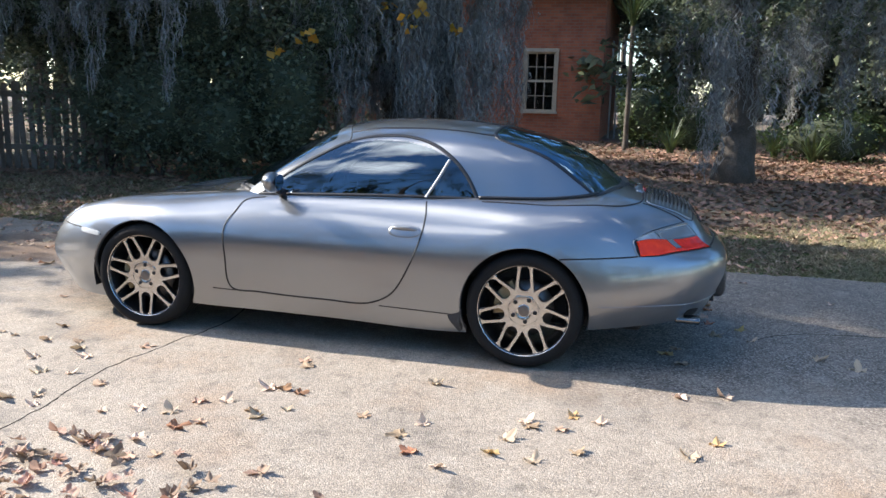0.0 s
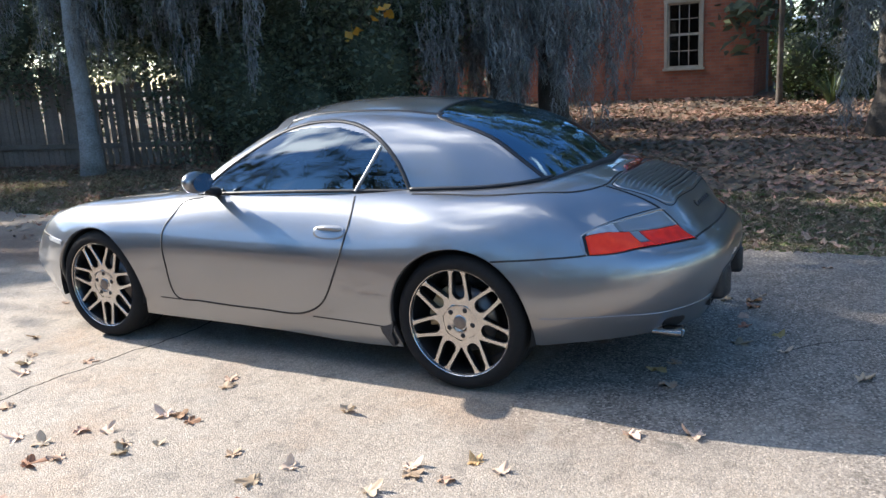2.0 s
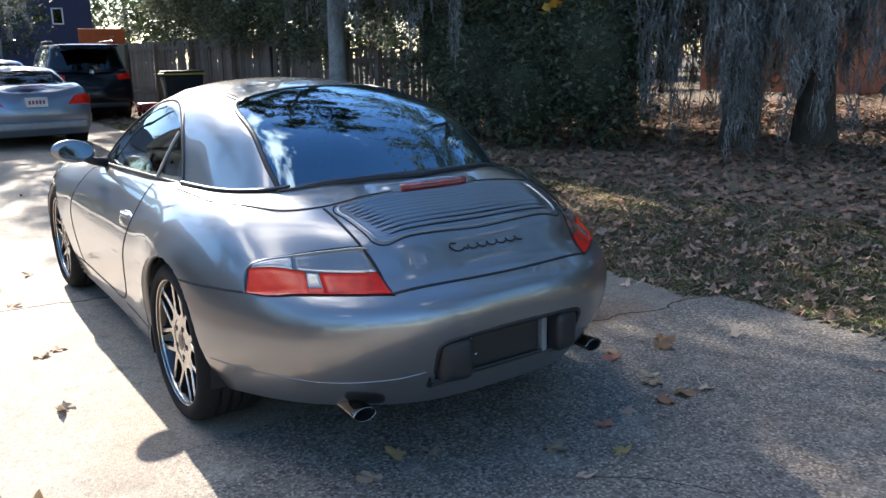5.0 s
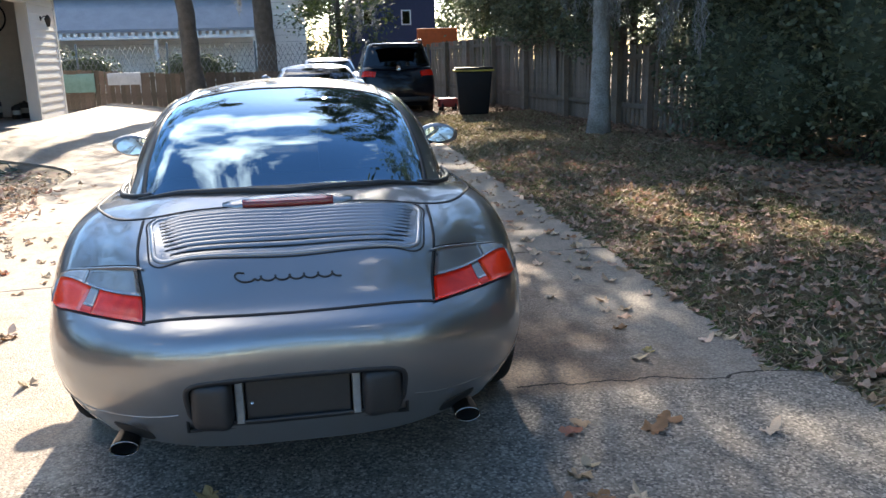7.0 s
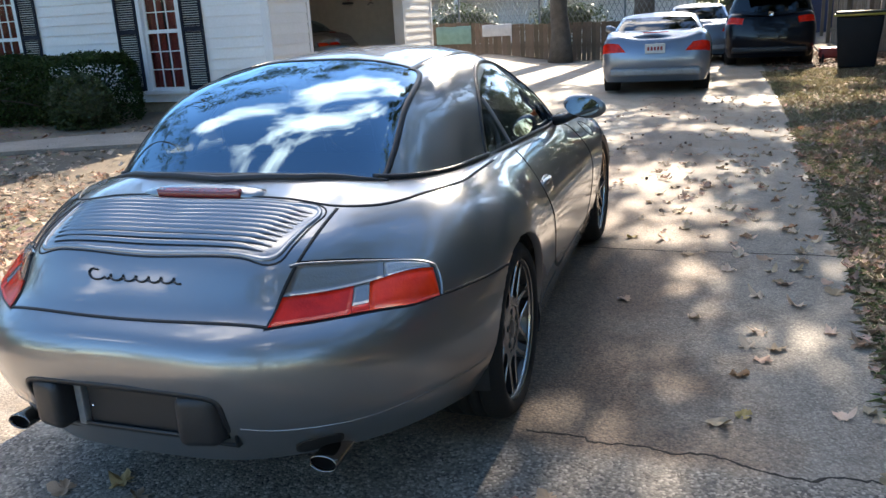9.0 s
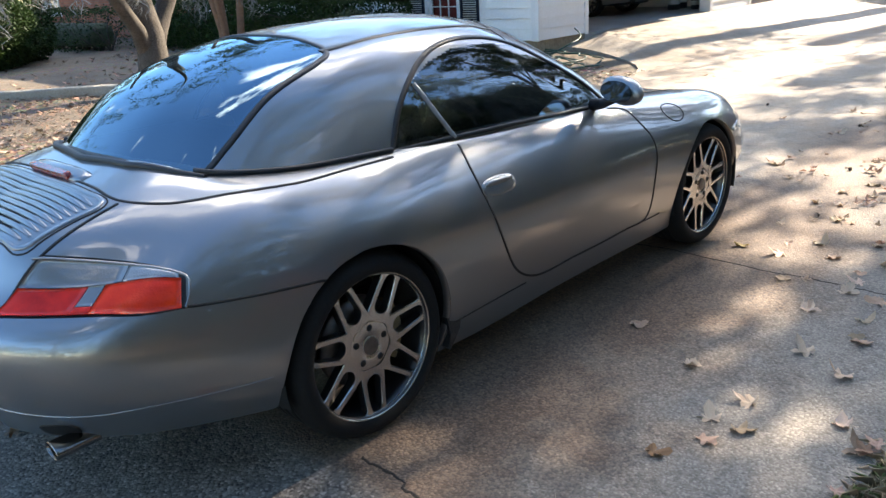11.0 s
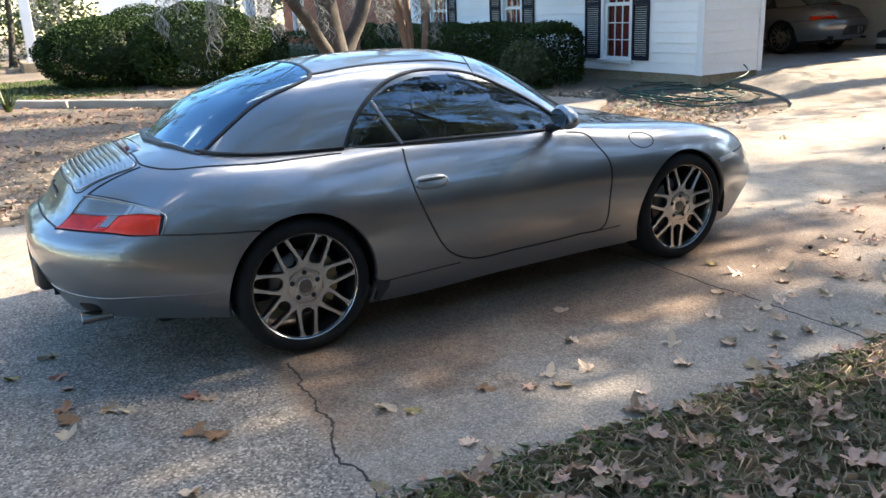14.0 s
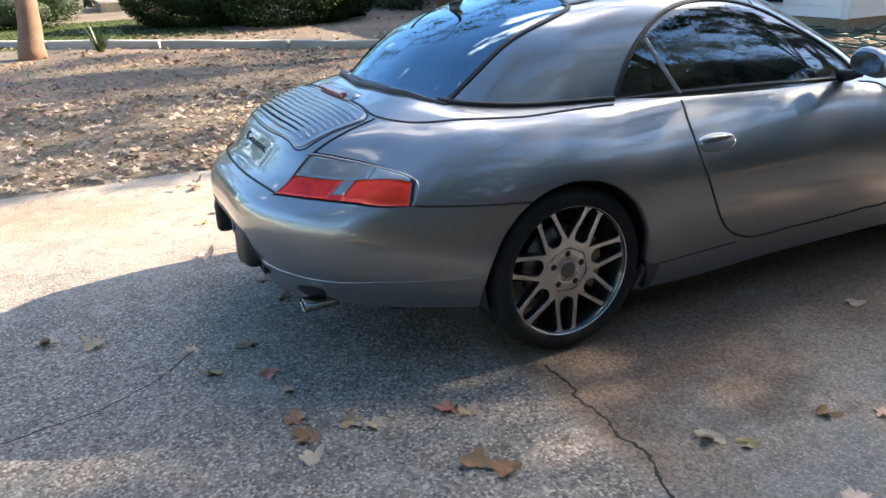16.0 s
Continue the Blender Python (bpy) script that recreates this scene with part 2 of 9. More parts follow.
def hermite(knots, pts, at):
    """Smooth curve through pts (k, ...) at the given knots."""
    pts = np.asarray(pts, float)
    knots = np.asarray(knots, float)
    dt = np.diff(knots)
    sl = np.diff(pts, axis=0) / dt.reshape(-1, *([1] * (pts.ndim - 1)))
    m = np.empty_like(pts)
    m[0], m[-1] = sl[0], sl[-1]
    w = dt.reshape(-1, *([1] * (pts.ndim - 1)))
    m[1:-1] = (sl[:-1] * w[1:] + sl[1:] * w[:-1]) / (w[1:] + w[:-1])
    i = np.clip(np.searchsorted(knots, at, "right") - 1, 0, len(knots) - 2)
    sh = (-1, *([1] * (pts.ndim - 1)))
    h = dt[i].reshape(sh)
    u = ((at - knots[i]) / dt[i]).reshape(sh)
    return ((2 * u**3 - 3 * u**2 + 1) * pts[i] + (u**3 - 2 * u**2 + u) * h * m[i] + (-2 * u**3 + 3 * u**2) * pts[i + 1] + (u**3 - u**2) * h * m[i + 1])


def curve_through(pts, n):
    pts = np.asarray(pts, float)
    k = np.concatenate([[0], np.cumsum(np.linalg.norm(np.diff(pts, axis=0), axis=1) ** 0.75)])
    return hermite(k, pts, np.linspace(0, k[-1], n))


# ---- the parked coupe: surfaces from rail curves, front axle at x = 1.175, rear axle at x = -1.175 ----
from mathutils.bvhtree import BVHTree

RAIL_BOTTOM = [(2.02, 0, .17), (1.98, .34, .165), (1.84, .60, .16), (1.60, .72, .15), (1.175, .77, .17), (.75, .79, .17), (.40, .79, .17),
               (-.1, .79, .165), (-.70, .80, .155), (-1.175, .81, .19), (-1.60, .75, .24), (-1.95, .58, .27), (-2.11, .34, .27), (-2.15, 0, .27)]
RAIL_LOW = [(2.09, 0, .30), (2.055, .35, .30), (1.93, .62, .30), (1.65, .76, .30), (1.175, .832, .31), (.75, .822, .29), (.40, .818, .28),
            (-.1, .818, .28), (-.70, .835, .27), (-1.175, .868, .31), (-1.62, .815, .36), (-2.01, .63, .38), (-2.17, .38, .385), (-2.205, 0, .385)]
RAIL_WAIST = [(2.125, 0, .44), (2.09, .35, .44), (1.965, .63, .45), (1.67, .79, .47), (1.175, .866, .525), (.75, .857, .54), (.40, .853, .55),
              (-.1, .853, .55), (-.70, .867, .55), (-1.175, .884, .555), (-1.62, .835, .52), (-2.03, .66, .54), (-2.215, .40, .55), (-2.25, 0, .55)]
RAIL_SHOULDER = [(2.09, 0, .545), (2.05, .35, .55), (1.90, .61, .58), (1.63, .75, .64), (1.175, .82, .69), (.75, .83, .68), (.40, .835, .66),
                 (-.1, .835, .66), (-.70, .845, .68), (-1.175, .862, .71), (-1.62, .802, .67), (-2.01, .645, .635), (-2.195, .395, .635), (-2.235, 0, .64)]
RAIL_CREST = [(1.99, 0, .615), (1.95, .34, .625), (1.78, .57, .69), (1.52, .65, .755), (1.175, .665, .795), (.78, .70, .815), (.42, .715, .842),
              (-.1, .715, .860), (-.70, .705, .878), (-1.175, .732, .872), (-1.57, .722, .838), (-1.905, .605, .715), (-2.11, .39, .695), (-2.15, 0, .695)]
RAIL_DECK = [(1.84, 0, .675), (1.78, .26, .69), (1.62, .40, .725), (1.42, .40, .745), (1.15, .38, .785), (.80, .42, .84), (.42, .42, .862),
             (-.1, .42, .88), (-.70, .42, .90), (-1.175, .45, .92), (-1.53, .50, .930), (-1.83, .50, .862), (-2.015, .36, .828), (-2.04, 0, .826)]
RAIL_SPINE = [(1.66, 0, .72), (1.58, 0, .735), (1.45, 0, .755), (1.30, 0, .775), (1.10, 0, .81), (.82, 0, .862), (.42, 0, .88),
              (-.1, 0, .89), (-.70, 0, .91), (-1.175, 0, .95), (-1.50, 0, .985), (-1.66, 0, .952), (-1.80, 0, .914), (-1.88, 0, .890)]

TOP_BASE = [(.80, 0, .862), (.74, .38, .856), (.50, .672, .846), (.25, .700, .850), (-.15, .705, .866), (-.55, .692, .878), (-.87, .668, .880),
            (-1.20, .63, .882), (-1.49, .545, .895), (-1.63, .28, .922), (-1.66, 0, .938)]
TOP_LOW = [(.60, 0, .99), (.55, .35, .985), (.34, .62, .975), (.13, .648, .98), (-.20, .66, .99), (-.57, .652, 1.0), (-.86, .625, 1.0),
           (-1.13, .58, 1.015), (-1.36, .485, 1.05), (-1.44, .26, 1.088), (-1.46, 0, 1.098)]
TOP_MID = [(.38, 0, 1.13), (.34, .31, 1.12), (.16, .555, 1.09), (.0, .58, 1.105), (-.25, .59, 1.12), (-.57, .585, 1.13), (-.82, .565, 1.13),
           (-1.04, .525, 1.135), (-1.19, .445, 1.16), (-1.22, .25, 1.19), (-1.23, 0, 1.20)]
TOP_CANT = [(.16, 0, 1.235), (.12, .28, 1.225), (-.02, .465, 1.195), (-.13, .475, 1.215), (-.30, .48, 1.23), (-.55, .475, 1.235), (-.75, .46, 1.23),
            (-.88, .43, 1.225), (-.94, .375, 1.237), (-.95, .22, 1.262), (-.95, 0, 1.27)]
TOP_ROOF = [(.0, 0, 1.28), (-.04, .2, 1.272), (-.10, .28, 1.268), (-.17, .29, 1.278), (-.31, .29, 1.285), (-.5, .28, 1.287), (-.63, .27, 1.282),
            (-.70, .25, 1.28), (-.74, .2, 1.284), (-.75, .12, 1.294), (-.76, 0, 1.297)]
TOP_CROWN = [(-.08, 0, 1.294), (-.11, 0, 1.297), (-.15, 0, 1.30), (-.2, 0, 1.304), (-.31, 0, 1.308), (-.45, 0, 1.309), (-.55, 0, 1.307),
             (-.6, 0, 1.306), (-.63, 0, 1.305), (-.65, 0, 1.304), (-.66, 0, 1.303)]


def skin(rails, nu, nv, smooth):
    """The left half of a surface through rail curves, both ends and the last rail on the middle plane."""
    net = np.array(rails, float)                       # rails x stations x 3
    flip = np.array([1, -1, 1.0])
    net = np.concatenate([net[:, 2:0:-1] * flip, net, net[:, -2:-4:-1] * flip], axis=1)
    net = np.concatenate([net, net[-2:-3:-1] * flip], axis=0)
    ku = np.concatenate([[0], np.cumsum(np.mean(np.linalg.norm(np.diff(net[:5], axis=1), axis=2), axis=0))])
    kv = np.concatenate([[0], np.cumsum(np.mean(np.linalg.norm(np.diff(net, axis=0), axis=2), axis=1))])
    u = np.linspace(ku[2], ku[-3], nu)
    v = np.linspace(0, kv[-2], nv)
    g = hermite(kv, net, v)                            # nv x stations x 3
    g = hermite(ku, np.swapaxes(g, 0, 1), u)           # nu x nv x 3
    def relaxed(h):
        for _ in range(smooth):
            p = np.concatenate([h[1:2] * flip, h, h[-2:-1] * flip], axis=0)
            h = 0.5 * h + 0.25 * (p[:-2] + p[2:])
            q = np.concatenate([2 * h[:, :1] - h[:, 1:2], h, h[:, -2:-1] * flip], axis=1)
            h = 0.5 * h + 0.25 * (q[:, :-2] + q[:, 2:])
        return h

    # fair the surface: long swells stay, short ripples go
    f = relaxed(g)
    for _ in range(2):
        f = f + relaxed(g - f)
    g = f
    g[0, :, 1] = g[-1, :, 1] = 0
    g[:, -1, 1] = 0
    return g


def both_halves(g):
    """Vertices and quads of the whole surface from its left half; the middle plane is shared."""
    nu, nv, _ = g.shape
    left = np.arange(nu * nv).reshape(nu, nv)
    right = np.full((nu, nv), -1)
    inner = np.ones((nu, nv), bool)
    inner[0], inner[-1], inner[:, -1] = False, False, False
    right[inner] = nu * nv + np.arange(inner.sum())
    right[~inner] = left[~inner]
    verts = np.concatenate([g.reshape(-1, 3), g[inner] * np.array([1, -1, 1.0])])
    q = lambda a: np.stack([a[:-1, :-1], a[1:, :-1], a[1:, 1:], a[:-1, 1:]], -1).reshape(-1, 4)
    return verts, np.concatenate([q(left)[:, ::-1], q(right)])


def face_normals(verts, faces):
    a = verts[faces[:, 2]] - verts[faces[:, 0]]
    b = verts[faces[:, 3]] - verts[faces[:, 1]]
    n = np.cross(a, b)
    return n / (np.linalg.norm(n, axis=1)[:, None] + 1e-12)


def vertex_normals(verts, faces):
    n = face_normals(verts, faces)
    out = np.zeros_like(verts)
    for k in range(4):
        np.add.at(out, faces[:, k], n)
    return out / (np.linalg.norm(out, axis=1)[:, None] + 1e-12)


def panel(name, verts, faces, normals, keep, mat, parent, label="", thick=0.0):
    """One panel cut out of a surface, shaded as the whole."""
    f = faces[keep]
    used, inv = np.unique(f, return_inverse=True)
    f = inv.reshape(-1, 4)
    v, nn = verts[used], normals[used]
    me = bpy.data.meshes.new(name)
    me.from_pydata(v.tolist(), [], f.tolist())
    me.update()
    ob = mesh_object(name, me, mat, parent, label)
    me.normals_split_custom_set_from_vertices([tuple(x) for x in nn])
    return ob


def inside(poly, px, py):
    """Which points lie in a closed polygon."""
    poly = np.asarray(poly, float)
    hit = np.zeros(px.shape, bool)
    j = len(poly) - 1
    for i in range(len(poly)):
        (xi, yi), (xj, yj) = poly[i], poly[j]
        cross = ((yi > py) != (yj > py)) & (px < (xj - xi) * (py - yi) / (yj - yi + 1e-12) + xi)
        hit ^= cross
        j = i
    return hit


def on_skin(tree, p, centre=None):
    """The nearest place on a surface and the outward normal there."""
    co, no, _, _ = tree.find_nearest(Vector(p))
    c = Vector(centre) if centre is not None else Vector((max(-1.6, min(1.4, co.x)), 0, 0.45))
    if no.dot(co - c) < 0:
        no = -no
    return np.array(co), np.array(no)


def ribbon(name, pts, tree, width, lift, mat, parent, label="", step=0.02, closed=False, exact=False):
    """A narrow raised strip that follows a surface along a line."""
    pts = np.asarray(pts, float)
    if closed:
        pts = np.concatenate([pts, pts[:1]])
    n = max(6, int(np.sum(np.linalg.norm(np.diff(pts, axis=0), axis=1)) / step))
    c = curve_through(pts, n) if not exact else pts
    P, N = zip(*[on_skin(tree, p) for p in c])
    P, N = np.array(P), np.array(N)
    t = np.gradient(P, axis=0)
    if closed:
        t[0] = t[-1] = P[1] - P[-2]
    s = np.cross(t, N)
    s /= np.linalg.norm(s, axis=1)[:, None] + 1e-9
    rows = [P - s * width / 2 - N * 0.004, P - s * width / 2 * 0.9 + N * lift, P + N * (lift * 1.15), P + s * width / 2 * 0.9 + N * lift, P + s * width / 2 - N * 0.004]
    V = np.stack(rows, 1).reshape(-1, 3)
    F = [(i * 5 + k, i * 5 + k + 1, i * 5 + k + 6, i * 5 + k + 5) for i in range(len(P) - 1) for k in range(4)]
    return pydata(name, V, F, mat, parent, label, True)


def pad(name, corners, tree, lift, mat, parent, label="", power=5.0, rings=6, seg=40, edge=0.012, crown=0.0):
    """A shallow pillow on a surface: four corners round, rounded by a superellipse, with an edge that sinks in."""
    c = np.asarray(corners, float)
    V, N = [], []
    th = 2 * math.pi * np.arange(seg) / seg
    ex = np.sign(np.cos(th)) * np.abs(np.cos(th)) ** (2 / power)
    ey = np.sign(np.sin(th)) * np.abs(np.sin(th)) ** (2 / power)
    def at(a, b):
        p = (c[0] * (1 - a) * (1 - b) + c[1] * a * (1 - b) + c[2] * a * b + c[3] * (1 - a) * b)
        return on_skin(tree, p)
    P, n0 = at(0.5, 0.5)
    V.append(P + n0 * (lift + crown))
    for r in np.linspace(1 / rings, 1, rings):
        for k in range(seg):
            P, n0 = at(0.5 + 0.5 * r * ex[k], 0.5 + 0.5 * r * ey[k])
            V.append(P + n0 * (lift + crown * (1 - r * r)))
            if r == 1:
                N.append(P - n0 * edge)
    V += N
    F = [(0, 1 + k, 1 + (k + 1) % seg) for k in range(seg)]
    for i in range(rings):
        F += [(1 + i * seg + k, 1 + (i + 1) * seg + k, 1 + (i + 1) * seg + (k + 1) % seg, 1 + i * seg + (k + 1) % seg) for k in range(seg)]
    return pydata(name, V, F, mat, parent, label, True)


def lens(name, corners, u0, u1, v0, v1, tree, lift, mat, parent, label="", nu=10, nv=6):
    """A piece of a curved lamp cover: a stretch of the four-cornered field, standing proud of the skin."""
    c = np.asarray(corners, float)
    V = []
    for i in range(nu + 1):
        for j in range(nv + 1):
            a, b = u0 + (u1 - u0) * i / nu, v0 + (v1 - v0) * j / nv
            p = c[0] * (1 - a) * (1 - b) + c[1] * a * (1 - b) + c[2] * a * b + c[3] * (1 - a) * b
            P, n0 = on_skin(tree, p)
            edge = i in (0, nu) or j in (0, nv)
            V.append(P + n0 * (lift if not edge else lift * 0.6))
    idx = lambda i, j: i * (nv + 1) + j
    F = [(idx(i, j), idx(i + 1, j), idx(i + 1, j + 1), idx(i, j + 1)) for i in range(nu) for j in range(nv)]
    rim = [idx(i, 0) for i in range(nu + 1)] + [idx(nu, j) for j in range(1, nv + 1)] + [idx(i, nv) for i in range(nu - 1, -1, -1)] + [idx(0, j) for j in range(nv - 1, 0, -1)]
    k = len(V)
    V += [on_skin(tree, V[q])[0] - on_skin(tree, V[q])[1] * 0.008 for q in rim]
    F += [(rim[q], rim[(q + 1) % len(rim)], k + (q + 1) % len(rim), k + q) for q in range(len(rim))]
    return pydata(name, V, F, mat, parent, label, True)


def lamp_piece(name, low, high, u0, u1, v0, v1, tree, lift, mat, parent, label="", nu=12, nv=6):
    """A stretch of a lamp cover between a lower and an upper edge line, standing proud of the skin."""
    lo, hi = curve_through(low, 101), curve_through(high, 101)
    V = []
    for i in range(nu + 1):
        u = u0 + (u1 - u0) * i / nu
        f = u * 100
        k = int(np.clip(math.floor(f), 0, 99))
        a, b = lo[k] + (lo[k + 1] - lo[k]) * (f - k), hi[k] + (hi[k + 1] - hi[k]) * (f - k)
        for j in range(nv + 1):
            v = v0(u) + (v1(u) - v0(u)) * j / nv
            P, n0 = on_skin(tree, a + (b - a) * v)
            V.append(P + n0 * (lift * (.6 if i in (0, nu) or j in (0, nv) else 1)))
    idx = lambda i, j: i * (nv + 1) + j
    F = [(idx(i, j), idx(i + 1, j), idx(i + 1, j + 1), idx(i, j + 1)) for i in range(nu) for j in range(nv)]
    rim = [idx(i, 0) for i in range(nu + 1)] + [idx(nu, j) for j in range(1, nv + 1)] + [idx(i, nv) for i in range(nu - 1, -1, -1)] + [idx(0, j) for j in range(nv - 1, 0, -1)]
    k = len(V)
    V += [on_skin(tree, V[q])[0] - on_skin(tree, V[q])[1] * 0.006 for q in rim]
    F += [(rim[q], rim[(q + 1) % len(rim)], k + (q + 1) % len(rim), k + q) for q in range(len(rim))]
    return pydata(name, V, F, mat, parent, label, True)


def dropped(tree, x, y):
    """The place on a surface straight below (x, y)."""
    hit = tree.ray_cast(Vector((x, y, 2.0)), Vector((0, 0, -1)))
    return np.array(hit[0]) if hit[0] is not None else np.array((x, y, .9))


def build_wheel(name, side, label):
    """Alloy with seven pairs of bars that draw together outwards, tyre, brake disc and caliper; the face looks along side * y."""
    w = empty(name)
    s = side
    tread = 0.322
    prof = [(0.252, .012), (0.262, .020), (0.285, .022), (0.300, .014), (0.313, -.002), (0.320, -.022)]
    for y in (-.060, -.105, -.150, -.195):
        prof += [(tread, y + .014), (tread, y + .004), (tread - .008, y + .003), (tread - .008, y - .003), (tread, y - .004)]
    prof += [(0.320, -.222), (0.310, -.242), (0.28, -.255), (0.252, -.25)]
    lathe("tyre", [(r, s * y) for r, y in prof], M_TYRE, w, "black low-profile rubber tyre", 96)
    lathe("rim_barrel", [(r, s * y) for r, y in [(0.254, .010), (0.246, .006), (0.240, -.03), (0.225, -.06), (0.225, -.2), (0.245, -.24)]], M_WHEEL_DARK, w, "", 72)
    lathe("rim_lip", [(r, s * y) for r, y in [(0.243, -.006), (0.246, .003), (0.250, .010), (0.2535, .011), (0.255, .006), (0.254, 0)]], M_WHEEL, w, "polished outer rim", 96)
    lathe("brake_disc", [(r, s * y) for r, y in [(0.06, -.075), (0.155, -.075), (0.155, -.10), (0.06, -.10)]], M_DISC, w, "", 48)
    bm = bmesh.new()
    a0 = radians(-35)
    for k in range(9):
        a = a0 + radians(70) * k / 8
        add_box(bm, (0.105, -.105, -.012), (0.172, -.045, .012), 0.004, Matrix.Rotation(-a, 4, "Y") @ Matrix.Scale(1, 4))
    for v in bm.verts:
        v.co.y *= s
    part("brake_caliper", bm, M_CALIPER, w, "tan brake caliper")
    # hub face with its curved dish
    lathe("hub", [(r, s * y) for r, y in [(0.0, -.012), (0.033, -.012), (0.0345, -.015), (0.037, -.0125), (0.06, -.0130), (0.078, -.0138), (0.090, -.0150), (0.092, -.02), (0.090, -.06), (0.07, -.08)]], M_WHEEL, w, "bare machined hub face", 56)
    lathe("centre_cap", [(r, s * y) for r, y in [(0.0, -.009), (0.022, -.0095), (0.030, -.011), (0.033, -.014)]], M_DISC, w, "grey centre cap", 32)
    # black discs on the hub stand for the shade in the bolt holes
    for k in range(5):
        a = 2 * math.pi * (k + 0.25) / 5
        lathe("lug_hole", [(0.0, s * -.0112), (0.0110, s * -.0112), (0.0125, s * -.0140)], M_GAP, w, "", 14, at=(0.063 * math.cos(a), 0, 0.063 * math.sin(a)))
    # bars
    for k in range(7):
        a = 2 * math.pi * (k + 0.25) / 7
        for o in (-1, 1):
            vs, n = [], 10
            for i in range(n + 1):
                t = i / n
                r = 0.080 + (0.247 - 0.080) * t
                half = 0.0088 + 0.003 * max(0, (0.2 - t) / 0.2) ** 2 + 0.011 * max(0, (t - 0.86) / 0.14) ** 2
                mid = o * (0.0435 - 0.085 * max(0, r - .1))
                y = -.0135 + .010 * t ** 1.5
                for dz, dy in ((-half, -.035), (-half, -.003), (-half * .82, 0), (half * .82, 0), (half, -.003), (half, -.035)):
                    z = mid + dz
                    vs.append((r * math.cos(a) - z * math.sin(a), s * (y + dy), r * math.sin(a) + z * math.cos(a)))
            fs, mi = [], []
            for i in range(n):
                for q in range(5):
                    fs.append((i * 6 + q, i * 6 + q + 1, i * 6 + q + 7, i * 6 + q + 6))
                    mi.append(0 if q in (1, 2, 3) else 1)
            # rounded webs that close the window between the bars at both ends
            if o > 0:
                for rc, sign, flat_r, yy, hw, ow in ((.2200, 1, .2475, -.0045, .0250, .035), (.1390, -1, .082, -.0128, .0320, .0435)):
                    base = len(vs)
                    arc = [(rc + sign * hw * math.sin(q), hw * math.cos(q)) for q in np.linspace(0, math.pi, 13)]
                    outer = [(math.sqrt(max(flat_r ** 2 - z * z, 0)) if sign > 0 else flat_r, z) for _, z in [(0, ow * math.cos(q)) for q in np.linspace(0, math.pi, 13)]]
                    for (r1, z1), (r2, z2) in zip(arc, outer):
                        for rr, zz, dy in ((r1, z1, -.035), (r1, z1, 0), (r2, z2, 0)):
                            vs.append((rr * math.cos(a) - zz * math.sin(a), s * (yy + dy), rr * math.sin(a) + zz * math.cos(a)))
                    for i in range(12):
                        fs += [(base + i * 3, base + i * 3 + 1, base + i * 3 + 4, base + i * 3 + 3), (base + i * 3 + 1, base + i * 3 + 2, base + i * 3 + 5, base + i * 3 + 4)]
                        mi += [1, 0]
            ob = pydata("spoke", vs, fs, [M_WHEEL, M_WHEEL_DARK], w)
            ob.data.polygons.foreach_set("material_index", np.array(mi, np.int32))
    tagged(w, label, "wheel")
    return w


